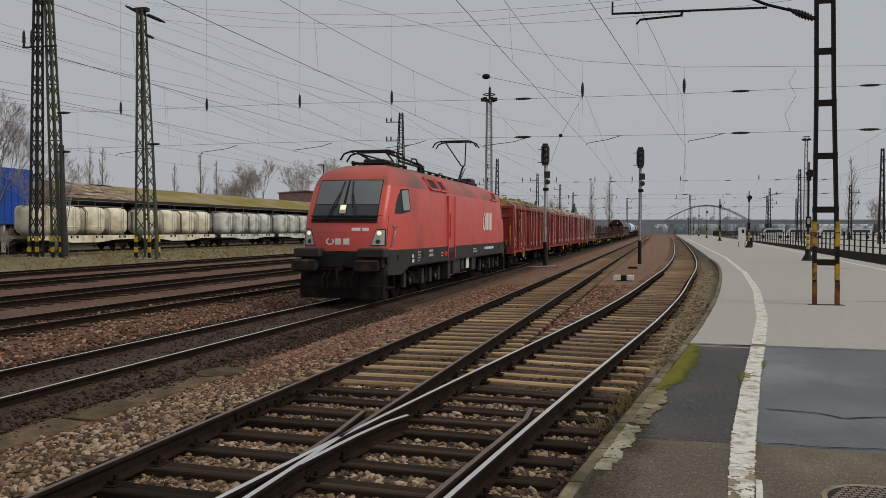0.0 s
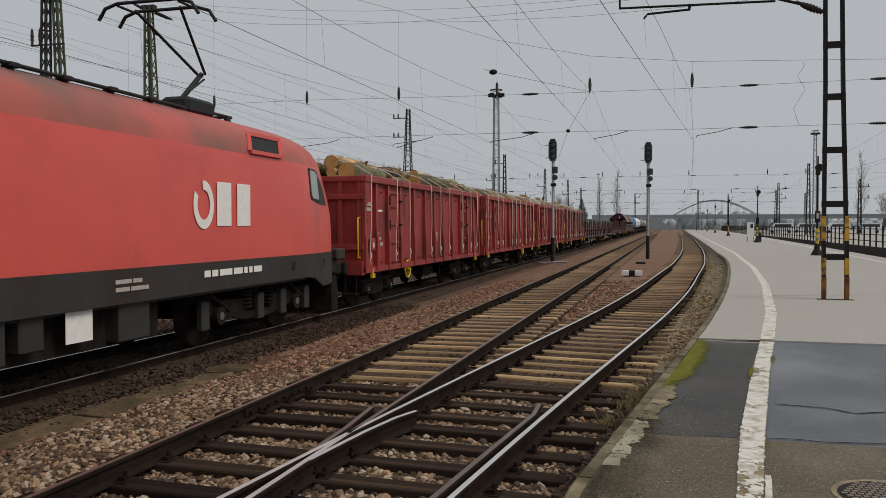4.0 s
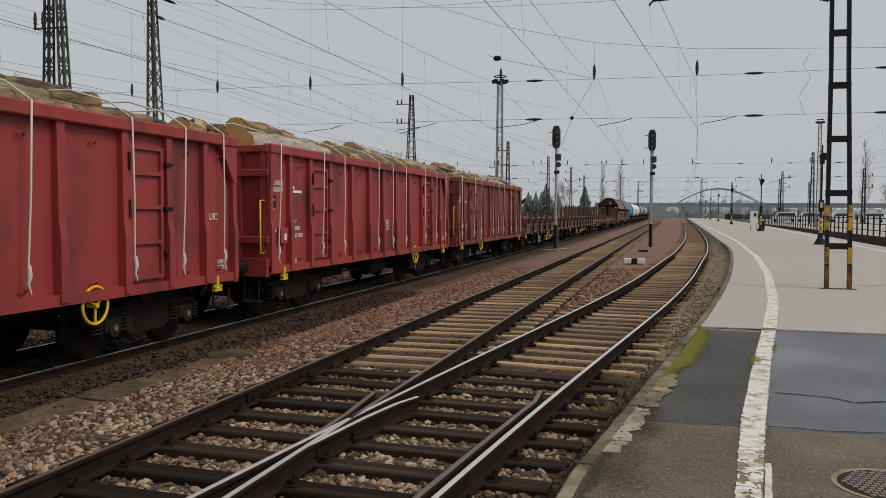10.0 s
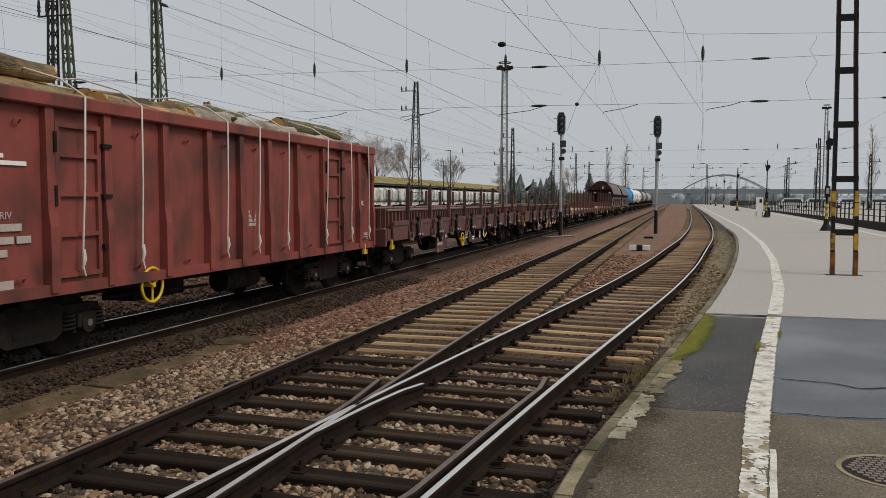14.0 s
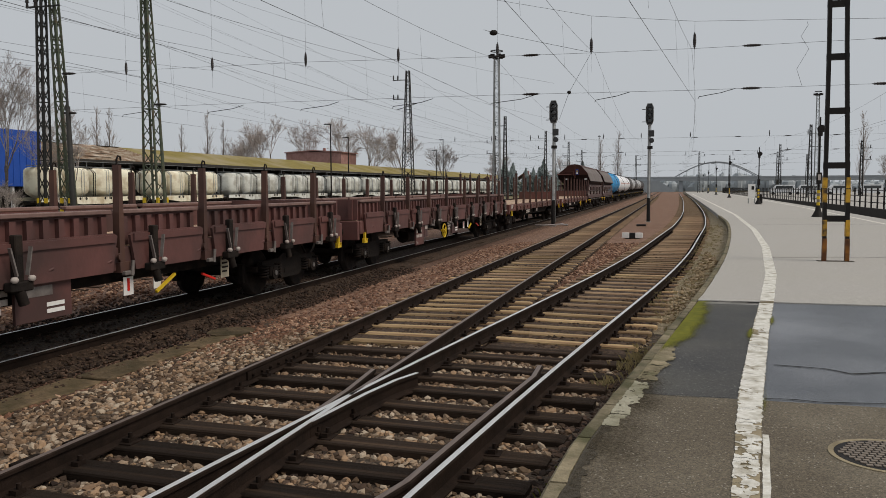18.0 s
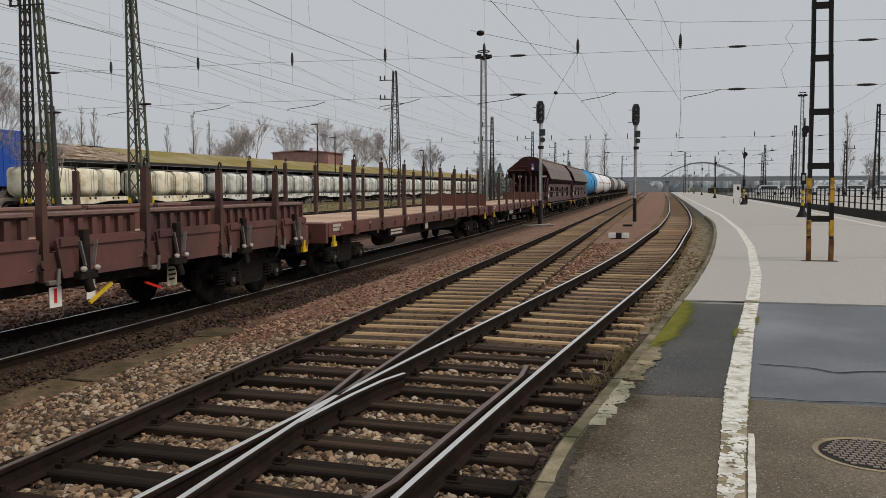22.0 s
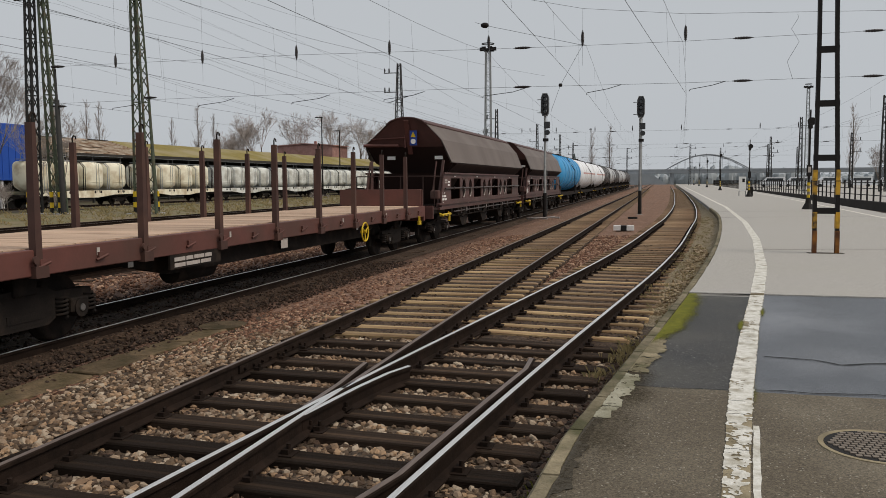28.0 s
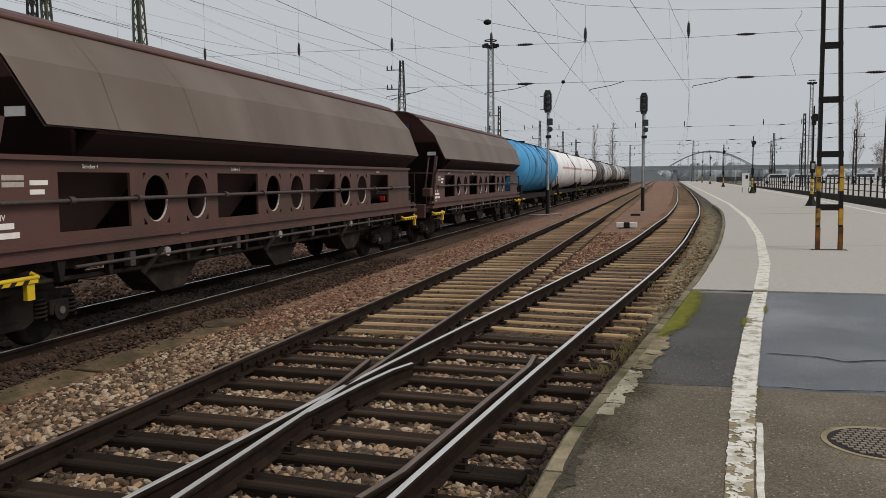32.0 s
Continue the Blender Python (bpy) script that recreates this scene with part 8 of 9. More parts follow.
for p, q, n in (((0.15, 0, 19.5), (1.65, 0, 18.8), 9), ((-0.45, 0, 19.6), (-1.85, 0, 20.3), 6), ((-0.05, 0, 17.9), (0.65, 0, 17.6), 4)):
    ip = Mesh()
    insulator_discs(ip, p, q, n, 0.14)
    part("insulator_string", ip, M_PORCELAIN, m2, "dark insulator string")
for x, y in ((-0.62, -0.62), (0.60, -0.62), (0.60, 0.62)):
    warning_band(m2, x, y, 0.15, 0.10)
tA = lattice_mast("lattice_mast", "tall dark steel lattice mast with yellow warning bands", (-48.8, -48.1, 55.65, 56.35), (-48.23, -47.83, 55.8, 56.2), -0.35, 23.0, 22, M_LATTICE_DARK, 0.15, 0.06)
tB = lattice_mast("lattice_mast", "tall green steel lattice mast leaning against its neighbour", (-46.57, -45.77, 55.6, 56.4), (-47.37, -47.03, 55.84, 56.16), -0.35, 23.0, 22, M_LATTICE, 0.14, 0.06)
for v, pts in ((tA, ((-0.35, -0.35), (0.35, -0.35))), (tB, ((-0.38, -0.4), (0.38, -0.4)))):
    for x, y in pts:
        warning_band(v, x, y, 0.15, 0.10)
for z in (20.9, 16.9):
    me = Mesh()
    me.bar((-0.85, -0.3, z), (2.3, -0.3, z), 0.12)
    part("crossarm", me, M_LATTICE_DARK, tA)
    for x in (-0.75, 0.0):
        ip = Mesh()
        insulator_discs(ip, (x, -0.3, z + 0.05), (x, -0.3, z + 1.3), 4, 0.15)
        part("insulator_string", ip, M_PORCELAIN, tA, "dark upright insulator")
# thin pole beside the masts that carries the span wires
pl = thing("span_pole", "thin black pole with insulators beside the lattice masts", "pole", at=(-45.3, 55.4, -0.35))
part("shaft", Mesh().tube([(0, 0, 0), (-0.2, 0, 9.0), (-0.2, 0, 9.0), (-0.25, 0, 11.4)], [0.22, 0.18, 0.09, 0.07], 8), M_LATTICE_DARK, pl)
for z in (11.55, 8.5):
    ip = Mesh()
    insulator_discs(ip, (-0.55, 0, z), (0.55, 0, z - 0.03), 4, 0.12)
    part("insulator_string", ip, M_PORCELAIN, pl)
pl = thing("span_pole", "short dark green pole with an insulator cap beside the lattice mast", "pole", at=(-38.06, 57.0, -0.35))
part("shaft", Mesh().tube([(0, 0, 0), (-0.35, 0, 9.0)], [0.15, 0.10], 8), M_LATTICE, pl)
ip = Mesh()
insulator_discs(ip, (-0.75, 0, 9.1), (0.25, 0, 9.08), 4, 0.11)
part("insulator_string", ip, M_PORCELAIN, pl)


lattice_mast("lattice_mast", "slim dark lattice catenary mast in the yard", (-34.1, -32.5, 104.3, 105.7), (-33.4, -33.0, 104.8, 105.2), -0.4, 17.6, 24, M_LATTICE_DARK, 0.10, 0.05)
am = Mesh()
for z in (16.4, 13.9):
    am.bar((-35.3, 105, z), (-33.2, 105, z), 0.10)
    for x in (-35.2, -34.6):
        insulator_discs(am, (x, 105, z), (x, 105, z + 0.6), 3, 0.12)
am.bar((-34.8, 105, 12.5), (-32.0, 105, 13.3), 0.08)
tagged(part("mast_arm", am, M_PORCELAIN), "insulator arms fixed to the lattice mast", "mast arm")
for x, y, h, k in ((-24.6, 128, 13.3, 1), (-24.5, 172, 13.9, 1), (-25.5, 222, 14.4, 1), (-26.0, 262, 14.0, 1), (-10.8, 300, 13.5, 0), (23.0, 150, 12.5, 0), (25.0, 205, 12.0, 0), (28.5, 120, 13.0, 0),
                   (31, 260, 12.5, 0), (9.2, 262, 13.0, 0), (-35.0, 170, 13, 1), (36, 175, 11, 0), (20.5, 300, 13, 0), (45, 300, 13, 0)):
    v = lattice_mast("lattice_mast", "distant slim catenary mast along the tracks", (x - 0.35, x + 0.35, y - 0.35, y + 0.35), (x - 0.14, x + 0.14, y - 0.14, y + 0.14), -0.45, h, 14, M_LATTICE_DARK, 0.10, 0.05)
    me = Mesh()
    for z in (h - 1.0, h - 3.2):
        me.bar((-1.6 if k else -0.2, 0, z), (0.2 if k else 1.8, 0, z), 0.09)
        me.bar((-1.5 if k else 1.5, 0, z), (-1.5 if k else 1.5, 0, z + 0.6), 0.14)
    part("crossarm", me, M_LATTICE_DARK, v)


def light_mast(x, y, h, label):
    v = lattice_mast("light_mast", label, (x - 0.24, x + 0.24, y - 0.24, y + 0.24), (x - 0.15, x + 0.15, y - 0.15, y + 0.15), -0.45, h, 34, M_GALV, 0.05, 0.025, "light masts")
    me = Mesh()
    n = 12
    for z in (h + 0.55, h + 0.95):
        me.tube([(0.40 * math.cos(2 * math.pi * i / n), 0.40 * math.sin(2 * math.pi * i / n), z) for i in range(n + 1)], 0.035, 6)
    for i in range(6):
        a = 2 * math.pi * i / 6
        me.box(0.42 * math.cos(a) - 0.13, 0.42 * math.cos(a) + 0.13, 0.42 * math.sin(a) - 0.1, 0.42 * math.sin(a) + 0.1, h + 0.5, h + 0.72)
    me.tube([(0, 0, h + 0.4), (0.4, 0, h + 0.55)], 0.03, 6)
    me.tube([(0, 0, h + 0.4), (-0.4, 0, h + 0.55)], 0.03, 6)
    part("lamp_crown", me, M_IRON, v, "ring of floodlights")


light_mast(-11.15, 55.0, 10.75, "slim galvanised light mast with a lamp crown")
light_mast(17.9, 112.0, 13.4, "slim galvanised light mast behind the platform")
light_mast(-26.0, 330.0, 22.0, "slim galvanised light mast far along the yard")

# yard lamp posts
for x, y, h in ((-54.8, 130, 13.4), (-59.6, 150, 12.4), (-56.5, 202, 12.2), (-55.5, 205, 15.0), (-52, 260, 13)):
    v = thing("lamp_post", "tall thin grey yard lamp post", "lamp post", at=(x, y, -0.5), group="yard lamp posts")
    part("shaft", Mesh().tube([(0, 0, 0), (0, 0, h)], [0.16, 0.08], 8), M_IRON, v)
    part("lamp_head", Mesh().box(-1.1, 0.1, -0.2, 0.2, h, h + 0.14, b=0.03), M_IRON, v)

# ladder-like mast on the platform with its cantilever
lm = thing("catenary_mast", "black riveted double-channel mast with yellow bands on the platform", "mast", at=(3.50, 19.2, Z_PLAT))
for xa in (-0.262, 0.262):
    s = 1 if xa > 0 else -1
    me = Mesh()
    me.loft([[(xa - 0.016 * z, -0.06, z), (xa - 0.016 * z - s * 0.075, -0.06, z), (xa - 0.016 * z - s * 0.075, 0.06, z), (xa - 0.016 * z, 0.06, z)] for z, xa in ((0.0, xa), (1.2, xa * 1.0), (4.6, xa * 0.80), (8.4, xa * 0.74))])
    leg = part("leg", me, M_IRON, lm)
    for z0, z1, mm_ in ((0.0, 0.50, M_RUSTBAND), (0.55, 0.9, M_WORNYELLOW), (1.27, 1.55, M_WORNYELLOW), (1.57, 1.80, M_WORNYELLOW)):
        b = Mesh().box((xa - 0.079 if s > 0 else xa - 0.004) - 0.008 * (z0 + z1), (xa + 0.004 if s > 0 else xa + 0.079) - 0.008 * (z0 + z1), -0.064, 0.064, z0, z1)
        part("warning_band", b, mm_, leg, "worn yellow and rust-brown band")
for z, k in ((0.92, 1.0), (2.05, 0.98), (3.20, 0.9), (4.33, 0.83), (5.43, 0.8), (6.52, 0.77), (7.6, 0.75)):
    part("rung_plate", Mesh().box(-0.262 * k - 0.016 * z, 0.262 * k - 0.016 * z, -0.055, 0.055, z - 0.06, z + 0.07), M_IRON, lm)
part("footing", Mesh().box(-0.36, 0.36, -0.12, 0.12, -0.05, 0.018), M_GRIT, lm)
ct = Mesh()
ct.tube([(-0.25, 0, 6.12), (-0.85, 0, 6.40)], 0.03, 8)
insulator_discs(ct, (-0.32, 0, 6.14), (-0.75, 0, 6.34), 7, 0.09)
part("insulator", ct, M_PORCELAIN, lm, "brown ribbed insulator")
ct = Mesh()
ct.tube([(-0.75, 0, 6.34), (-1.26, 0, 6.50), (-2.3, 0, 7.0)], 0.032, 8)
ct.tube([(-1.26, 0, 6.44), (-4.57, 0, 6.51)], 0.026, 8)
ct.tube([(-4.55, 0, 6.51), (-4.55, 0, 6.78)], 0.022, 8)
ct.tube([(-3.05, 0, 6.38), (-3.94, 0, 6.34), (-4.02, 0, 6.24)], 0.026, 8)
ct.tube([(-3.05, 0, 6.36), (-3.02, 0, 6.5)], 0.03, 8)
part("cantilever", ct, M_IRON, lm, "black tubular cantilever arm")

# ---- overhead wires ----
def wire(name, label, lines, r=0.011, n=5, parent=None):
    for pts in lines:
        tagged(part(name, Mesh().tube(pts, r, n, caps=False), M_WIRE, parent), label, "wire", "feeder wires")


def sag(p, q, d, n=10):
    p, q = Vector(p), Vector(q)
    return [tuple(p + (q - p) * (i / n) - Vector((0, 0, d * 4 * (i / n) * (1 - i / n)))) for i in range(n + 1)]


SUPPORT = (-20.0, 42.0, 117.0, 180.0, 245.0, 310.0, 380.0)
CONTACT, CARRY = 6.24, 8.74


def catenary(xf, label):
    con, car, drop = [], [], []
    for a, b in zip(SUPPORT, SUPPORT[1:]):
        stag = 0.2
        con.append([(xf(a) + stag, a, CONTACT), (xf((a + b) / 2), (a + b) / 2, CONTACT - 0.05), (xf(b) + stag, b, CONTACT)])
        line = sag((xf(a), a, CARRY), (xf(b), b, CARRY), 1.35, 14)
        line = [(xf(y), y, z) for _, y, z in line]
        car.append(line)
        for x, y, z in line[1:-1:2]:
            drop.append([(x, y, z), (xf(y) + 0.1, y, CONTACT - 0.03)])
    v = thing("overhead_line", label, "overhead wire")
    for nm, ls, r in (("contact_wire", con, 0.0065), ("carrying_wire", car, 0.006)):
        for pts in ls:
            part(nm, Mesh().tube(pts, r, 5, caps=False), M_WIRE, v)
    me = Mesh()
    for pts in drop:
        me.tube(pts, 0.003, 4, caps=False)
    tagged(part("dropper", me, M_WIRE, v), kind="stuff")


for x in (X_TRAIN, X_B, *YARD):
    catenary(lambda y, x=x: x, "contact and carrying wires above a straight track")
catenary(lambda y: a_x(min(max(y, -25), 290)), "contact and carrying wires above the curved track")
for x in (12.9, 17.6):
    catenary(lambda y, x=x: x, "contact and carrying wires beyond the platform")

# span wires across the tracks, with insulators at every track
TRACK_X = (1.16, -3.74, -8.48, -13.8, -19.1, -24.8, -30.4)
span = thing("head_span", "cross-span wires with hanging insulators over all tracks", "overhead wire")
TOP = [(32, 42, 9.2), (10.1, 42, 9.70), (1.16, 42, 10.05), (-3.74, 42, 10.58), (-8.48, 42, 11.64), (-13.8, 42, 13.5), (-19.1, 43, 15.4), (-24.8, 45, 17.4), (-30.4, 47, 19.2), (-47.5, 56, 23.0)]
MID = [(32, 42, 8.82), (10.1, 42, 8.84), (1.16, 42, 8.76), (-3.74, 42, 8.78), (-8.48, 42, 8.82), (-19.1, 42, 9.0), (-34.4, 42.5, 9.08), (-45.3, 55.4, 11.25)]
LOW = [(32, 42, 6.84), (10.1, 42, 6.80), (1.16, 42, 6.78), (-8.4, 42, 6.87), (-23.6, 42, 6.9), (-34.4, 42.5, 6.9), (-45.3, 55.4, 8.2)]
for nm, pts in (("top_span", TOP), ("upper_span", MID), ("lower_span", LOW)):
    part(nm, Mesh().tube(pts, 0.008, 5, caps=False), M_WIRE, span)
TOPZ = {1.16: 10.05, -3.74: 10.58, -8.48: 11.64, -13.8: 13.5, -19.1: 15.4, -24.8: 17.4, -30.4: 19.2}
for x in TRACK_X:
    for za, zb in ((TOPZ[x], 9.4), (8.86, 7.8)):
        part("hanger", Mesh().tube([(x, 42, za), (x, 42, zb)], 0.005, 5), M_WIRE, span)
    me = Mesh()
    insulator_discs(me, (x, 42, 8.82), (x, 42, 9.46), 6, 0.092)
    part("insulator", me, M_PORCELAIN, span, "dark hanging insulator")
    st = Mesh().tube([(x - 0.35 if x < -5 else x + 0.2, 42, CONTACT + 0.12), (x - 0.3 if x < -5 else x + 0.25, 42, CONTACT + 0.22), (x + 1.25, 42, 6.62), (x + 1.9, 42, 6.80)], 0.016, 6)
    part("steady_arm", st, M_IRON, span)
for x, z in ((-6.74, 8.805), (3.78, 8.783), (9.42, 8.834), (-6.74, 6.854), (3.78, 6.786), (9.42, 6.798), (15.5, 8.835), (15.5, 6.81)):
    me = Mesh()
    insulator_discs(me, (x - 0.37, 42, z), (x + 0.37, 42, z), 6, 0.075)
    part("insulator", me, M_PORCELAIN, span, "dark span insulator")
lead = Mesh().tube([(6.15, 42, 9.75), (6.2, 42, 9.6), (5.9, 42, 9.1), (6.25, 42, 8.5), (5.75, 42, 7.6), (6.0, 42, 6.8)], 0.008, 5)
part("jumper_cable", lead, M_WIRE, span)
bl = Mesh().ball((-8.72, 42.2, 10.06), 0.19, 10, 1.15, 1, 0.75)
bl.tube([(-9.2, 42, 10.2), (-8.72, 42.2, 10.06), (-3.74, 42, 8.8)], 0.009, 5)
bl.tube([(-3.74, 42, 8.8), (-4.82, 42, 6.88), (-5.8, 46, 5.9)], 0.008, 5)
bl.ball((-4.82, 42, 6.88), 0.10, 8)
part("tension_weight", bl, M_IRON, span, "dark spindle-shaped coupling on the span wire")
for y0 in (117, 180, 245):
    v = thing("head_span", "distant cross-span wires with insulators", "overhead wire")
    for z in (8.85, 7.0):
        part("span_wire", Mesh().tube([(34, y0, z), (-34, y0, z)], 0.012, 4, caps=False), M_WIRE, v)
        for x in (-21.5, -11.3, -6.2, 3.5, 9.0, 15.2, 21):
            part("insulator", Mesh().tube([(x - 0.4, y0, z), (x, y0, z), (x + 0.4, y0, z)], [0.03, 0.065, 0.03], 6), M_PORCELAIN, v)
    for x in (X_TRAIN, X_B, *YARD, a_x(y0), 12.9, 17.6):
        part("insulator", Mesh().tube([(x, y0, 8.85), (x, y0, 9.2), (x, y0, 9.6)], [0.04, 0.075, 0.03], 6), M_PORCELAIN, v)
        part("steady_arm", Mesh().tube([(x - 0.2, y0, 6.3), (x + 1.9, y0, 6.85)], 0.018, 5), M_PORCELAIN, v)
# feeder wires along the yard and across
lines = []
for x, z in ((-48.6, 20.9), (-47.5, 17.0), (-46.5, 16.4), (-40.0, 17.3), (-40.6, 14.2), (-46.2, 12.0), (-40.0, 11.0), (-33.8, 16.6), (-34.8, 14.0)):
    lines.append(sag((x, -30, z + 0.4), (x, 58, z), 1.2) + sag((x, 58, z), (x + 4, 170, z - 2.5), 1.5)[1:] + sag((x + 4, 170, z - 2.5), (x + 8, 400, z - 4), 2)[1:])
wire("feeder_wire", "long feeder wires running along the yard", lines, 0.007)
lines = [sag((-38.2, 58.2, 18.7), (20, 30, 12.6), 2.2), sag((-39.9, 58.2, 20.2), (30, 34, 14.8), 3.0), sag((-39.0, 58.2, 19.9), (30, 36, 14.6), 3.4),
         sag((-38.3, 58.2, 18.8), (-10.0, 75, 11.5), 0.8), sag((-40.0, 58.2, 17.8), (-12, 90, 9.5), 0.8), sag((-40.0, 58.0, 19.7), (-55, 40, 22.5), 0.3)]
wire("cross_wire", "feeder wires crossing above the tracks from the lattice mast", lines, 0.008)

# ---- signals ----
M_PALEPOST = mat("pale grey post paint", (0.40, 0.41, 0.41), 0.6, 0, (0.30, 0.31, 0.31), 5, dirt=(0.2, 0.19, 0.17), dirt_scale=2)
M_HEADGREY = mat("faded black head paint", (0.035, 0.037, 0.040), 0.6, 0, (0.06, 0.062, 0.066), 6)
M_SIGNALGREY = mat("weathered grey hood paint", (0.24, 0.25, 0.26), 0.6, 0, (0.09, 0.092, 0.095), 6)


def signal(x, y, z0, label):
    v = thing("light_signal", label, "railway signal", at=(x, y, z0), group="light signals")
    part("shaft", Mesh().tube([(0, 0, 0.9), (0, 0, 6.0)], [0.078, 0.066], 10), M_PALEPOST, v, "grey steel post")
    part("mast_foot", Mesh().tube([(0, 0, 0.0), (0, 0, 1.45)], [0.12, 0.105], 12), M_IRON, v, "black lower post")
    part("footing", Mesh().box(-0.17, 0.17, -0.17, 0.17, -0.4, 0.0, b=0.03), M_CONCRETE, v)
    prof = [(-0.225, 6.14), (-0.14, 5.91), (0.14, 5.91), (0.225, 6.14), (0.225, 6.96), (0.13, 7.19), (-0.13, 7.19), (-0.225, 6.96)]
    head = part("signal_head", Mesh().prism(prof, "y", -0.14, 0.10), M_HEADGREY, v, "black eight-sided signal head")
    for a, b in zip(prof, prof[1:] + prof[:1]):
        part("head_border", Mesh().bar((a[0], -0.15, a[1]), (b[0], -0.15, b[1]), 0.030), M_PALEPOST, head, "pale grey border")
    for z in (6.86, 6.52, 6.18):
        hood = Mesh()
        hood.tube([(0, -0.14, z), (0, -0.40, z)], 0.115, 14, caps=False)
        part("lamp_hood", hood, M_SIGNALGREY, head, "grey lamp hood")
        part("lens", Mesh().tube([(0, -0.15, z), (0, -0.17, z)], 0.09, 14, smooth=False), M_GLASS, head)
    fx = Mesh()
    for z in (6.1, 6.85):
        fx.tube([(-0.22, 0, z), (-0.46, 0, z)], 0.02, 6)
    part("bracket", fx, M_IRON, v)
    part("route_box", Mesh().box(-0.06, 0.28, -0.12, 0.08, 5.20, 5.58, b=0.02), M_HEADGREY, v)
    part("marker_disc", Mesh().tube([(0.13, -0.1, 4.96), (0.13, 0.05, 4.96)], 0.15, 16, smooth=False), M_HEADGREY, v)
    part("identity_plate", Mesh().box(-0.12, 0.20, -0.1, 0.02, 4.44, 4.62, b=0.01), M_IRON, v)
    lad = Mesh()
    for xx in (-0.085, 0.085):
        lad.tube([(xx, 0.35, 0.2), (xx, 0.16, 6.3)], 0.015, 5)
    for k in range(20):
        z = 0.5 + 0.28 * k
        lad.tube([(-0.085, 0.34 - 0.19 * (z / 6.3), z), (0.085, 0.34 - 0.19 * (z / 6.3), z)], 0.010, 4)
    part("ladder", lad, M_GALV, v)
    return v


signal(-1.10, 52.4, 0.02, "grey-posted light signal with black head between the tracks")
signal(-6.42, 48.3, -0.05, "grey-posted light signal with black head beside the train's track")
# small marker between the tracks
mk = thing("shunting_marker", "low white box marker with a black middle on the ballast", "marker", at=(-1.37, 35.05, -0.02))
for x0, x1, mm_ in ((-0.42, -0.12, M_WHITE), (-0.12, 0.12, M_BLACK), (0.12, 0.42, M_WHITE)):
    part("panel", Mesh().box(x0, x1, -0.1, 0.1, 0.04, 0.26, b=0.015), mm_, mk)
part("stand", Mesh().box(-0.3, 0.3, -0.06, 0.06, -0.05, 0.05), M_IRON, mk)
for x, y, w in ((-1.35, 46.6, 0.26),):
    tagged(part("cable_box", Mesh().box(x - w, x + w, y - 0.15, y + 0.15, -0.05, 0.10, b=0.02), M_IRON), "low dark trackside cable box", "cable box")

rod = Mesh().tube([(-7.15, 46.2, 0.02), (-6.6, 45.6, 0.04), (-5.9, 46.6, 0.05), (-5.35, 46.4, 0.04)], 0.05, 6)
rod.tube([(-5.9, 46.6, 0.05), (-5.7, 47.2, 0.05)], 0.045, 6)
tagged(part("loose_pipe", rod, M_LEVER_PALE), "rusty pale pipe lying beside the signal", "pipe")

# ---- platform fittings ----
def platform_lamp(x, y, h, full):
    v = thing("platform_lamp", "black platform lamp post with a flared cast foot", "lamp post", at=(x, y, Z_PLAT + 0.012), group="platform lamp posts")
    part("shaft", Mesh().tube([(0, 0, 0.6), (0, 0, h)], [0.065, 0.04], 10), M_IRON, v)
    n = 12
    ft = Mesh()
    ft.loft([[(r * math.cos(2 * math.pi * i / n), r * math.sin(2 * math.pi * i / n), z) for i in range(n)] for r, z in ((0.34, 0.0), (0.30, 0.05), (0.15, 0.35), (0.11, 0.62))])
    part("foot", ft, M_IRON, v, "flared black foot")
    for k in range(5):
        part("warning_band", Mesh().tube([(0, 0, 0.62 + 0.16 * k), (0, 0, 0.78 + 0.16 * k)], 0.085, 10), M_YELLOW if k % 2 == 0 else M_MANHOLE, v, "faded yellow band")
    part("switch_box", Mesh().box(-0.13, 0.13, -0.14, 0.02, 1.75, 2.35, b=0.02), M_IRON, v)
    if full:
        part("plate", Mesh().box(-0.07, 0.07, -0.15, -0.14, 1.95, 2.25), M_DULLWHITE, v)
    ls = Mesh()
    ls.tube([(0.05, -0.18, h - 0.62), (0.05, -0.05, h - 0.62)], 0.21, 14)
    ls.box(-0.12, 0.1, -0.2, 0.0, h - 1.0, h - 0.7, b=0.03)
    part("loudspeaker", ls, M_IRON, v, "black round loudspeaker")
    return v


platform_lamp(7.72, 47.4, 5.25, True)
for x, y, h in ((8.2, 82, 5.3), (9.2, 134, 6.0), (10.3, 190, 6.3), (10.9, 240, 6.3), (11.5, 290, 6.3)):
    platform_lamp(x, y, h, False)
sg = thing("platform_sign", "small white notice board on legs on the platform", "sign", at=(8.02, 86.5, Z_PLAT + 0.012))
part("board", Mesh().box(-0.34, 0.34, -0.03, 0.03, 0.5, 1.9), M_WHITE, sg)
part("symbol", Mesh().box(-0.02, 0.22, -0.036, -0.03, 1.35, 1.7), M_IRON, sg)
for x in (-0.3, 0.3):
    part("leg", Mesh().box(x - 0.04, x + 0.04, -0.04, 0.04, 0, 0.5), M_GALV, sg)
part("bin", Mesh().box(0.6, 1.0, -0.2, 0.2, 0.0, 0.9, b=0.03), M_IRON, sg)

# second platform with its railing
p2 = Mesh()
p2.loft([[(15.4, y, -0.55), (15.4, y, 0.42), (62.0, y, 0.42), (62.0, y, -0.55)] for y in (10, 60, 120, 300)], False, False)
tagged(part("platform", p2, M_ASPH_PALE), "second platform beyond the dark tracks", "platform", kind="structure")
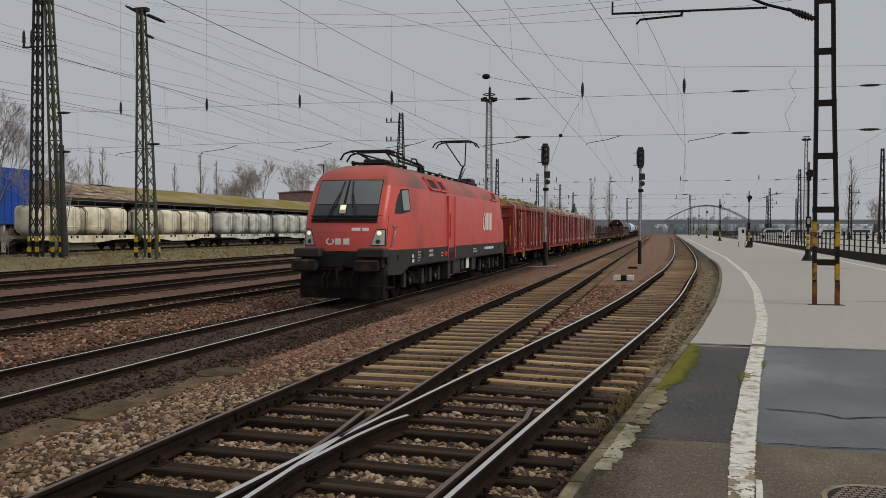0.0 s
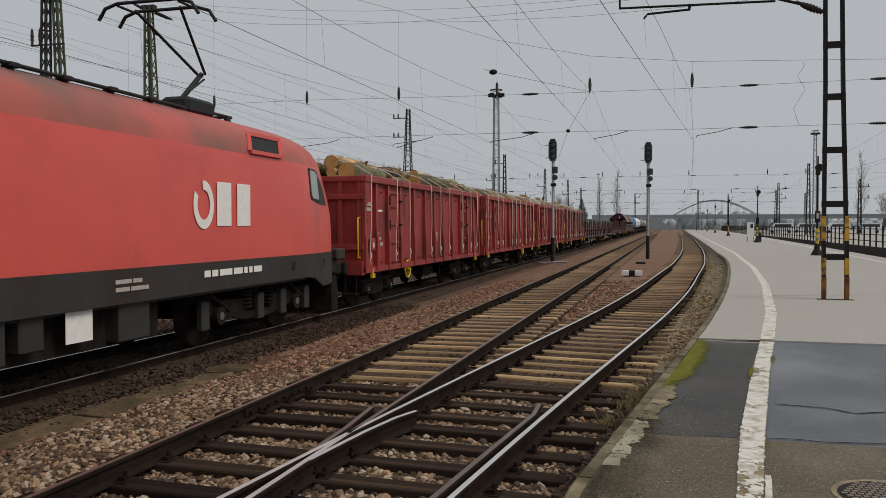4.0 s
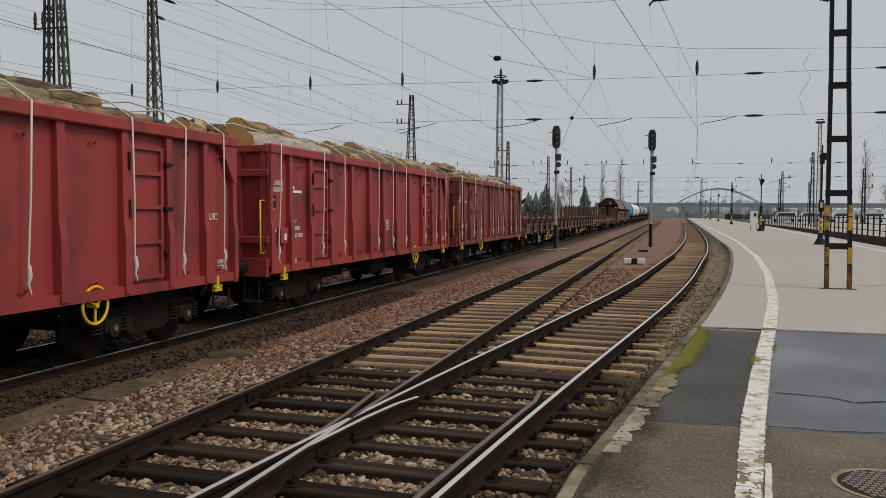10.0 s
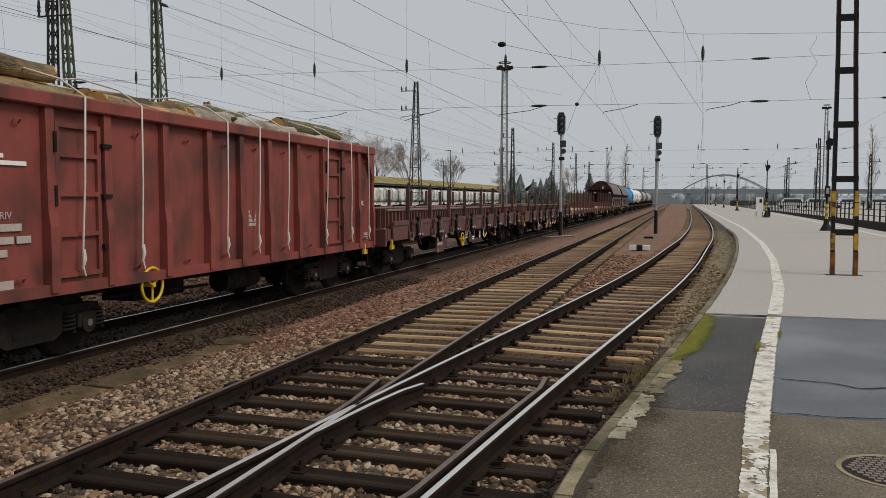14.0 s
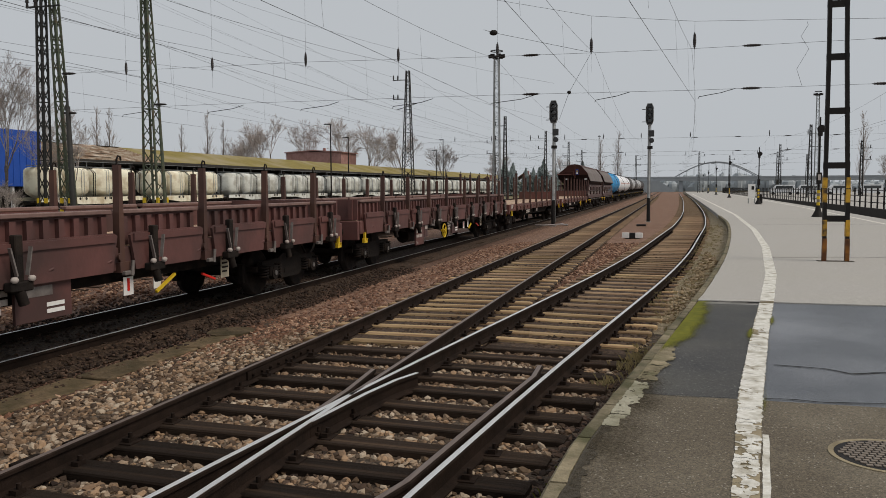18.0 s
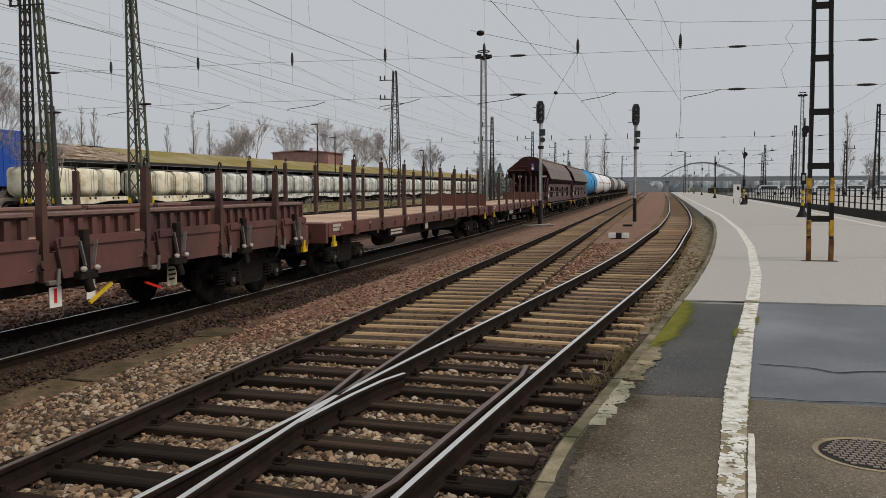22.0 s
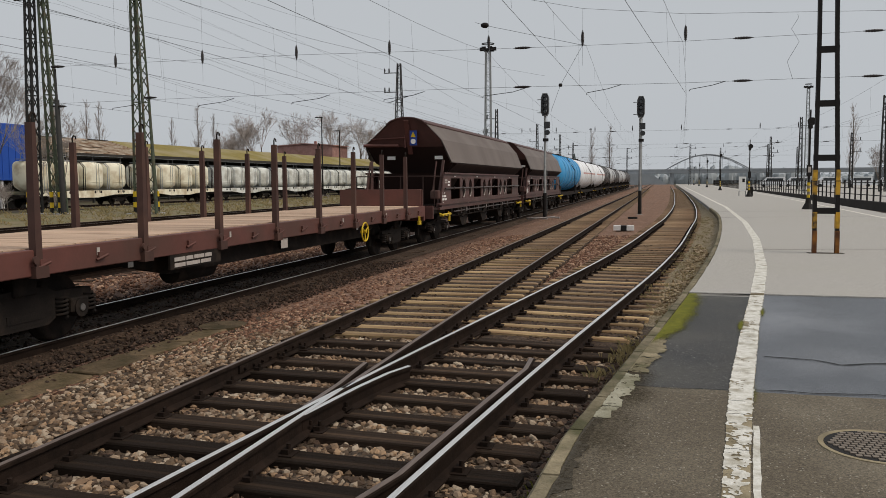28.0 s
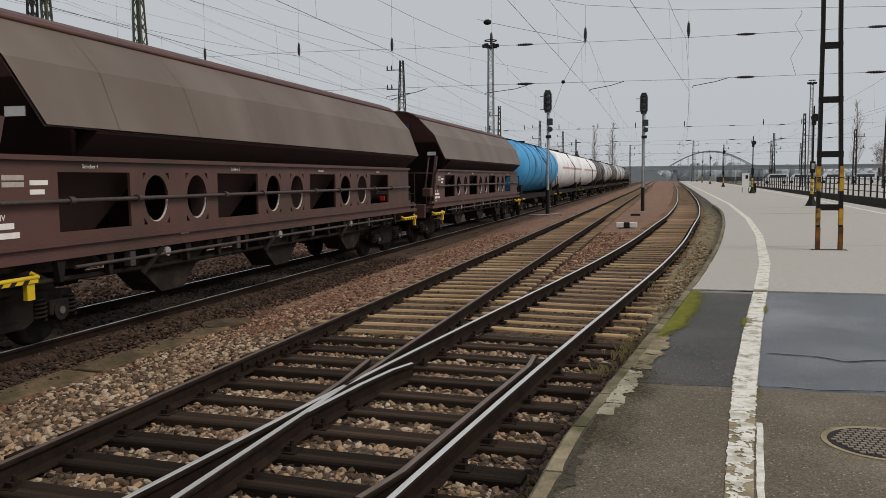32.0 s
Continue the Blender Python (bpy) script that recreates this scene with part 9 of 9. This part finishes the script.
# This wall's shadow is carried by its dark colour.
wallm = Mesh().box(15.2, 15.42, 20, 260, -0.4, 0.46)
tagged(part("platform_wall", wallm, M_DARKWALL), "platform edge wall with its shadow in the colour", "wall", kind="structure")
fence = thing("railing", "long black iron railing along the far platform", "railing", at=(15.6, 0, 0.42))
for z in (0.45, 0.95, 1.40):
    part("rail_bar", Mesh().box(-0.03, 0.03, 36, 255, z - 0.03, z + 0.03), M_IRON, fence)
post = Mesh().box(-0.055, 0.055, -0.055, 0.055, 0.0, 1.62, b=0.01).data("post", M_IRON)
for k in range(110):
    o = part("post", post, None, fence)
    o.location = (0, 36 + 2.0 * k, 0)
dk = Mesh().add([(11.6, 10, -0.2), (15.2, 10, -0.2), (15.2, 330, -0.2), (11.6, 330, -0.2)], [(0, 1, 2, 3)])
tagged(part("track_bed", dk, M_BALLAST_OLD), "dark ballast bed beyond the platform", "ballast", kind="structure")


def van(x, y, turn, m):
    v = thing("parked_van", "white van parked beyond the platform", "van", at=(x, y, 0.42), group="parked vans", turn=turn)
    b = Mesh()
    side = [(-2.6, 0.35), (-2.6, 1.9), (-2.4, 2.2), (1.2, 2.2), (1.9, 1.45), (2.6, 1.2), (2.7, 0.35)]
    b.prism(side, "x", -0.95, 0.95)
    part("body", b, m, v)
    for s in (-1, 1):
        part("window", Mesh().box(s * 0.955 - 0.01, s * 0.955 + 0.01, -2.2, 1.2, 1.35, 1.95), M_GLASS, v)
        for y2 in (-1.7, 1.8):
            part("wheel", Mesh().tube([(s * 0.75, y2, 0.34), (s * 0.97, y2, 0.34)], 0.34, 14), M_BLACK, v)
    part("window", Mesh().box(-0.8, 0.8, -2.63, -2.6, 1.3, 1.9), M_GLASS, v)


for x, y, a in ((24.5, 196, 80), (30.5, 203, 85), (36.5, 200, 95), (42.5, 198, 80), (49.5, 202, 88)):
    van(x, y, a, M_TANK_WHITE)

# ---- road bridge in the distance ----
br = thing("road_bridge", "long grey road bridge with a steel arch over the tracks", "bridge", at=(0, 470, 0))
part("deck", Mesh().box(-40, 330, -6, 6, 5.7, 7.2), M_BRIDGE, br, "concrete deck with haze in its grey")
part("parapet", Mesh().box(-40, 330, -6.1, -5.9, 7.2, 8.0), M_BRIDGE, br)
for s in (-5.5, 5.5):
    ar = Mesh()
    pts = [(2.5 + 45.5 * k / 24, s, 7.0 + 8.7 * math.sin(math.pi * k / 24)) for k in range(25)]
    ar.tube(pts, 0.28, 6)
    arch = part("arch", ar, M_BRIDGE, br, "grey steel arch")
    for k in range(2, 23, 2):
        part("hanger", Mesh().tube([(pts[k][0], s, 7.0), pts[k]], 0.07, 5), M_BRIDGE, arch)
for x in (-30, -10, 7, 57, 80, 110, 140, 175, 210, 250, 290):
    part("pier", Mesh().box(x - 1.0, x + 1.0, -5, 5, -0.5, 5.7), M_BRIDGE, br)
ab = Mesh().prism([(-40, -0.5), (-40, 5.6), (-4, 5.6), (5, -0.5)], "y", 462, 480)
tagged(part("abutment_slope", ab, M_BRIDGE), "pale concrete bridge abutment slope", "abutment", kind="structure")
eb = Mesh().prism([(-330, -0.6), (-330, 4.0), (-60, 5.6), (-36, 5.6), (-10, -0.6)], "y", 466, 490)
tagged(part("road_embankment", eb, M_GRASS), "grassy road embankment leading to the bridge", "embankment", kind="structure")

# ---- storage shed ----
sh = thing("storage_shed", "long open storage shed with half-stripped mossy roof", "shed", at=(-75, 0, 0))
ROOF0, ROOFM, ROOF1 = 62.0, 112.0, 420.0
def roof_slab(y0, y1, m, name, label):
    me = Mesh()
    me.loft([[(0, y, 6.35), (-8, y, 8.75), (-16, y, 6.35), (-16, y, 6.15), (-8, y, 8.5), (0, y, 6.15)] for y in (y0, y1)])
    return part(name, me, m, sh, label)
roof_slab(ROOFM, ROOF1, M_MOSSROOF, "roof", "mossy yellow-brown roof")
for k in range(13):
    u = k / 12
    x, z = -8 * u, 6.35 + 2.4 * u
    part("purlin", Mesh().box(x - 0.08, x + 0.08, ROOF0, ROOFM, z - 0.12, z + 0.06), M_RUSTROOF, sh, "bare rusty purlin")
    part("purlin", Mesh().box(-16 - x - 0.08, -16 - x + 0.08, ROOF0, ROOFM, z - 0.12, z + 0.06), M_RUSTROOF, sh, "bare rusty purlin")
rp = random.Random(8)
for k in range(34):
    y = rp.uniform(ROOF0, ROOFM - 3)
    u = rp.choice((0, 1, 2, 3, 4, 5, 6, 7)) / 8
    x0, zz = -8 * u, 6.38 + 2.4 * u
    ln_ = rp.uniform(1.5, 5)
    me = Mesh().loft([[(x0, yy, zz + 0.05), (x0 - 1.0, yy, zz + 0.35)] for yy in (y, y + ln_)], False, False)
    me.loft([[(x0 - 1.0, yy, zz + 0.33), (x0, yy, zz + 0.03)] for yy in (y, y + ln_)], False, False)
    part("roof_sheet", me, M_RUSTROOF, sh, "loose rusty roof sheet")
for k in range(60):
    y = ROOF0 + k * 6.0
    part("post", Mesh().box(-0.35, -0.1, y - 0.12, y + 0.12, -0.5, 6.2), M_LATTICE_DARK, sh)
    part("truss", Mesh().bar((-0.2, y, 6.0), (-15.8, y, 6.0), 0.18).bar((-0.2, y, 6.1), (-8, y, 8.5), 0.18).bar((-8, y, 8.5), (-8, y, 6), 0.12), M_LATTICE_DARK, sh)
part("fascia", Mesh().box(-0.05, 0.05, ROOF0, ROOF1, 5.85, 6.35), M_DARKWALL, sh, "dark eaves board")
part("back_wall", Mesh().box(-16.2, -16, ROOF0, ROOF1, -0.5, 6.2), M_DARKWALL, sh, "back wall darkened for the shed's inner shade")

# blue hall at the end of the yard
bh = thing("blue_hall", "blue sheet-clad hall on thin white posts", "building", at=(-66.4, 76.4, -0.5))
part("cladding", Mesh().box(-30, 0, -8, 0, 3.0, 9.0, b=0.05), M_BLUEHALL, bh, "blue cladding")
for k in range(12):
    part("rib", Mesh().box(-2.4 * k - 0.06, -2.4 * k + 0.06, -8.06, -8.0, 3.0, 9.0), M_BLUEHALL, bh)
for k in range(9):
    part("rib", Mesh().box(0.0, 0.05, -8 + 0.95 * k + 0.05, -8 + 0.95 * k + 0.15, 3.0, 9.0), M_BLUEHALL, bh)
for x, y in ((-0.3, -8), (-0.3, -4.2), (-0.3, -0.6), (-6, -8), (-12, -8), (-18, -8)):
    part("post", Mesh().box(x - 0.12, x + 0.12, y, y + 0.3, 0, 3.0), M_TANK_WHITE, bh, "thin white post")
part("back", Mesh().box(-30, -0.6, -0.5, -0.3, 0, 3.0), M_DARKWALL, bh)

# ---- silo wagons on the far siding ----
def silo_wagon(m, label):
    v = thing("silo_wagon", label, "railway wagon", group="parked silo wagons")
    n = 16
    for k in range(4):
        y = 2.9 + 3.75 * k
        me = Mesh()
        rings = []
        for r, z in ((0.10, 4.44), (0.85, 4.40), (1.22, 4.30), (1.38, 4.10), (1.42, 3.8), (1.42, 2.25), (1.30, 1.92), (0.95, 1.60), (0.55, 1.36), (0.2, 1.22)):
            sq = lambda c: math.copysign(abs(c) ** 0.62, c)
            rings.append([(r * sq(math.cos(2 * math.pi * i / n)), y + r * 1.08 * sq(math.sin(2 * math.pi * i / n)), z) for i in range(n)])
        me.loft(rings[::-1], True, True, True)
        ve = part("silo_vessel", me, m, v, "rounded silo vessel with cone bottom")
        part("lid", Mesh().tube([(0, y, 4.34), (0, y, 4.52)], 0.28, 12), M_GALV, ve)
        band = Mesh().tube([(1.44 * math.copysign(abs(math.cos(a)) ** 0.62, math.cos(a)), y + 1.44 * math.copysign(abs(math.sin(a)) ** 0.62, math.sin(a)), 2.36) for a in (2 * math.pi * i / n for i in range(n + 1))], 0.035, 5)
        part("weld_band", band, m, ve)
        for dy, rr in ((1.70, 0.05), (1.98, 0.035)):
            part("hose_pipe", Mesh().tube([(1.30, y + dy, 1.3), (1.36, y + dy, 3.9), (0.9, y + dy, 4.35)], rr, 6), M_GEAR if k % 2 else M_GALV, v)
        part("rung_ladder", Mesh().tube([(1.46, y - 0.2, 1.3), (1.46, y - 0.2, 4.2), (0.5, y - 0.2, 4.5)], 0.025, 5).tube([(1.46, y + 0.2, 1.3), (1.46, y + 0.2, 4.2), (0.5, y + 0.2, 4.5)], 0.025, 5), M_GALV, v)
        for dy in (-0.45, 0.45):
            part("valve", Mesh().tube([(1.38, y + dy, 1.36), (1.46, y + dy, 1.36)], 0.14, 10), M_GEAR, v)
    part("walkway", Mesh().box(-0.4, 0.4, 1.2, 15.8, 4.5, 4.56), M_GALV, v)
    part("top_rail", Mesh().tube([(0.45, 1.0, 5.05), (0.45, 16, 5.05)], 0.025, 5).tube([(0.45, 1, 4.5), (0.45, 1, 5.05)], 0.025, 5).tube([(0.45, 8.5, 4.5), (0.45, 8.5, 5.05)], 0.025, 5), M_GALV, v)
    be = Mesh()
    for s in (-1, 1):
        be.prism([(0.7, 1.52), (0.7, 1.10), (4.0, 1.06), (6.5, 0.80), (10.5, 0.80), (13.0, 1.06), (16.3, 1.10), (16.3, 1.52)], "x", s * 1.36, s * 1.44)
    part("belly_beam", be, m, v, "pale bowed side beam")
    part("underframe", Mesh().box(-1.2, 1.2, 0.6, 16.4, 0.85, 1.2), M_GEAR, v)
    for y in (2.6, 14.4):
        bogie(v, y, False)
    for s in (-1, 1):
        for y in (0.3, 16.7):
            part("buffer", Mesh().tube([(s * 0.875, y - 0.25, 1.06), (s * 0.875, y + 0.25, 1.06)], 0.15, 10), M_GEAR, v)
    return v


cream = silo_wagon(M_CREAM, "cream silo wagon with stained vessels on a far siding")
cream.matrix_basis = pose(-57.2, 63.0, -0.1)
copy_thing(cream, pose(-57.2, 63.0 + 17.1, -0.1))
grey = silo_wagon(M_SILOGREY, "pale grey silo wagon with stained vessels on a far siding")
grey.matrix_basis = pose(-57.2, 63.0 + 17.1 * 2, -0.1)
for k in range(3, 14):
    copy_thing(grey, pose(-57.2, 63.0 + 17.1 * k, -0.1))

# ---- houses ----
def house(x, y, w, d, h, rise, m, label, turn=0):
    v = thing("house", label, "house", at=(x, y, -0.6), turn=turn)
    part("wall", Mesh().box(-w / 2, w / 2, -d / 2, d / 2, 0, h), m, v)
    rf = Mesh().prism([(-w / 2 - 0.5, h), (0, h + rise), (w / 2 + 0.5, h), (w / 2 + 0.5, h - 0.25), (0, h + rise - 0.3), (-w / 2 - 0.5, h - 0.25)], "y", -d / 2 - 0.4, d / 2 + 0.4)
    part("roof", rf, m if rise < 1 else M_TILE, v, "weathered roof")
    for k in range(3):
        xx = -w / 2 + w * (k + 0.5) / 3
        wd = part("window", Mesh().box(xx - 0.5, xx + 0.5, -d / 2 - 0.03, -d / 2 + 0.1, 1.2, 2.6), M_GLASS, v)
        part("window_frame", Mesh().box(xx - 0.58, xx + 0.58, -d / 2 - 0.06, -d / 2 - 0.03, 1.12, 1.2), M_WHITE, wd)
    part("chimney", Mesh().box(0.6, 1.3, -0.4, 0.4, h + rise * 0.4, h + rise + 0.8), M_BRICKHOUSE, v)


house(-100.8, 232, 17.5, 12, 13.6, 0.6, M_BRICKHOUSE, "large red building behind the shed roof, haze-paled colour")
house(-50, 300, 8, 9, 5.0, 3.2, M_PLASTER, "small yellow gabled house beyond the yard")
house(-64, 300, 9, 9, 4.2, 2.6, M_BRICKHOUSE, "low brown-red house beyond the yard")

# ---- trees ----
def bare_tree(seed, h, spread, slim, depth=6, fine=0.028, girth=0.012):
    """Trunk and crown meshes of a leafless tree."""
    r = random.Random(seed)
    trunk, crown = Mesh(), Mesh()

    def grow(p, d, length, rad, lev):
        q = p + d * length
        if lev <= 1:
            trunk.tube([p, p + d * length * 0.5 + Vector((r.gauss(0, .02), r.gauss(0, .02), 0)) * length, q], [rad, rad * 0.85, rad * 0.7], 7 if lev == 0 else 5, caps=False)
        else:
            crown.tube([p, q], [rad, rad * 0.6], 3, caps=False, smooth=False)
        if lev >= depth:
            return
        n = r.choice((2, 3, 3)) if lev < depth - 1 else 3
        for _ in range(n):
            ax = Vector((r.gauss(0, 1), r.gauss(0, 1), r.gauss(0, 0.4)))
            nd = (d + ax.normalized() * (spread * r.uniform(0.5, 1.1)) + Vector((0, 0, slim))).normalized()
            st = p + d * length * r.uniform(0.55, 1.0) if lev else p + d * length * r.uniform(0.45, 1.0)
            grow(st, nd, length * r.uniform(0.62, 0.82), max(rad * 0.55, fine), lev + 1)
        if lev < 3:
            grow(q, (d + Vector((r.gauss(0, .1), r.gauss(0, .1), 0.1))).normalized(), length * 0.75, rad * 0.7, lev + 1)
    grow(Vector((0, 0, 0)), Vector((0, 0, 1)), h * 0.28, h * girth, 0)
    return trunk.data("trunk", M_TRUNK), crown.data("crown", M_TWIG)


def poplar_tree(seed, h):
    """A slender poplar: one straight stem with steep branches and twigs all the way up."""
    r = random.Random(seed)
    trunk, crown = Mesh(), Mesh()
    trunk.tube([(0, 0, 0), (0.1, 0, h * 0.5), (0.0, 0.1, h)], [h * 0.013, h * 0.008, 0.02], 6)

    def twig(p, d, length, rad, lev):
        q = p + d * length
        crown.tube([p, (p + q) / 2 + Vector((r.gauss(0, .04), r.gauss(0, .04), 0.05)) * length, q], [rad, rad * 0.8, rad * 0.5], 3, caps=False, smooth=False)
        if lev < 3:
            for _ in range(5 if lev == 1 else 3):
                s = r.uniform(0.25, 1.0)
                nd = (d + Vector((r.gauss(0, .30), r.gauss(0, .30), 0.25))).normalized()
                twig(p + (q - p) * s, nd, length * r.uniform(0.35, 0.6), max(rad * 0.6, 0.014), lev + 1)
    for k in range(42):
        u = 0.10 + 0.88 * k / 42
        a = r.uniform(0, 6.283)
        d = Vector((math.cos(a) * 0.36, math.sin(a) * 0.36, 1)).normalized()
        twig(Vector((0, 0, h * u)), d, h * 0.26 * (1.08 - u) ** 0.7 * r.uniform(0.6, 1.1), 0.032, 1)
    return trunk.data("trunk", M_TRUNK), crown.data("crown", M_TWIG)


def plant_tree(kind, x, y, k, label, turn):
    v = thing("bare_tree", label, "tree", at=(x, y, -0.6), group="leafless trees", turn=turn)
    v.scale = (k, k, k)
    part("trunk", kind[0], None, v)
    part("crown", kind[1], None, v)


ROUND = [bare_tree(20 + i, 16, 0.62, 0.10, 7, 0.013) for i in range(3)]
NEARBY = [bare_tree(30 + i, 16, 0.55, 0.10, 7, 0.011, 0.0075) for i in range(2)]
POPLAR = [poplar_tree(40 + i, 20) for i in range(2)]
BUSH = [bare_tree(60 + i, 8, 0.75, 0.12, 5, 0.014) for i in range(2)]
rt = random.Random(9)
for x, y, k in ((-118, 232, 1.15), (-108, 236, 1.1), (-100, 245, 1.2), (-88, 238, 1.05), (-80, 246, 1.0), (-72, 268, 0.8), (-60, 300, 0.8), (-128, 240, 0.9), (50, 214, 0.5),
                (64, 230, 0.6), (74, 260, 0.6), (-55.9, 60, 0.62), (-53.6, 62, 0.42), (-50.6, 62, 0.46), (-59.5, 57.5, 0.6), (-135, 250, 1.0), (88, 280, 0.9), (110, 300, 1.0), (-40, 330, 0.7)):
    plant_tree(NEARBY[rt.randrange(2)] if y < 70 else ROUND[rt.randrange(3)], x, y, k * rt.uniform(1.4, 1.55), "leafless broad-crowned tree with grey twigs", rt.uniform(0, 360))
for x, y, k in ((-124, 160, 0.95), (-121, 160.5, 0.93), (-128, 200, 0.9), (-120, 200, 1.05), (-117, 203, 0.95), (-20, 260, 0.8), (-15, 265, 0.9), (41, 198, 0.85)):
    plant_tree(POPLAR[rt.randrange(2)], x, y, k * 1.1, "slim leafless poplar with upright twigs", rt.uniform(0, 360))
for k in range(26):
    x, y = (rt.uniform(-62, -50), rt.uniform(50, 66)) if k < 12 else (rt.uniform(-48, -36), rt.uniform(88, 240))
    plant_tree(BUSH[rt.randrange(2)], x, y, rt.uniform(0.25, 0.6) if k < 12 else rt.uniform(0.15, 0.3), "leafless scrub bush with brown twigs", rt.uniform(0, 360))


def conifer(seed, h):
    r = random.Random(seed)
    me = Mesh()
    for _ in range(700):
        u = r.random() ** 0.8
        a = r.uniform(0, 6.283)
        z = h * (0.08 + 0.92 * u)
        rad = h * 0.30 * (1 - u) ** 0.8 * r.uniform(0.4, 1.15)
        p = Vector((0, 0, z))
        q = Vector((rad * math.cos(a), rad * math.sin(a), z - h * 0.05))
        w = Vector((-math.sin(a), math.cos(a), 0.2)) * h * 0.03
        me.add([p, q - w, q + Vector((0, 0, -h * 0.03)), q + w], [(0, 1, 2), (0, 2, 3)])
    return Mesh().tube([(0, 0, 0), (0, 0, h * 0.9)], [h * 0.02, 0.02], 6).data("trunk", M_TRUNK), me.data("crown", M_FIR)


FIRS = [conifer(3, 7), conifer(4, 9.5), conifer(5, 11.5)]
for x, y in [(rt.uniform(-50, -26), rt.uniform(238, 275)) for _ in range(14)]:
    fir = FIRS[rt.randrange(3)]
    v = thing("conifer", "conifer beyond the yard houses, greyed by painted haze", "tree", at=(x, y, -0.6), group="conifers", turn=rt.uniform(0, 360))
    part("trunk", fir[0], None, v)
    part("crown", fir[1], None, v)

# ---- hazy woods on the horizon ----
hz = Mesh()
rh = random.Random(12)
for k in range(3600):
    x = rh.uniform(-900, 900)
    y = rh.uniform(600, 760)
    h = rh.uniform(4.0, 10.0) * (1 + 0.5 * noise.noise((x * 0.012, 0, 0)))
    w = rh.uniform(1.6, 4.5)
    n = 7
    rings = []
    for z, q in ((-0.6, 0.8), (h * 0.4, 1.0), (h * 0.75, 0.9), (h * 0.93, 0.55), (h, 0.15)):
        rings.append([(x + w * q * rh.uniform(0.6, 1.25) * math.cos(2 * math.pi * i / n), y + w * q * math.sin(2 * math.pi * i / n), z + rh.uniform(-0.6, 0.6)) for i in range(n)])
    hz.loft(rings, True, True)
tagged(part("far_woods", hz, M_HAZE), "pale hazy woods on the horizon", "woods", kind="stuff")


# ---- everything that moves ----
BEATS = [0, 1, 2, 3, 4, 6, 8, 10, 12, 12.6, 12.8, 12.9, 13.0, 13.1, 13.2, 13.4, 14, 16, 18, 20, 22, 24, 26, 28, 30, 32]


def motions():
    for v, s0 in MOVERS:
        walk(v, [(t, pose(X_TRAIN, s0 + train_y(t), 0)) for t in BEATS])
        if s0 > 212:
            continue
        for w in v.children_recursive:
            if w.name.startswith("wheelset"):
                x, y, r = w.location
                way = [(k / 10, (train_y(0) - train_y(k / 10)) / r) for k in range(0, 321)]
                walk(w, [(t, pose(x, y, r, math.degrees(a), 0, 0)) for t, a in way])


motions()
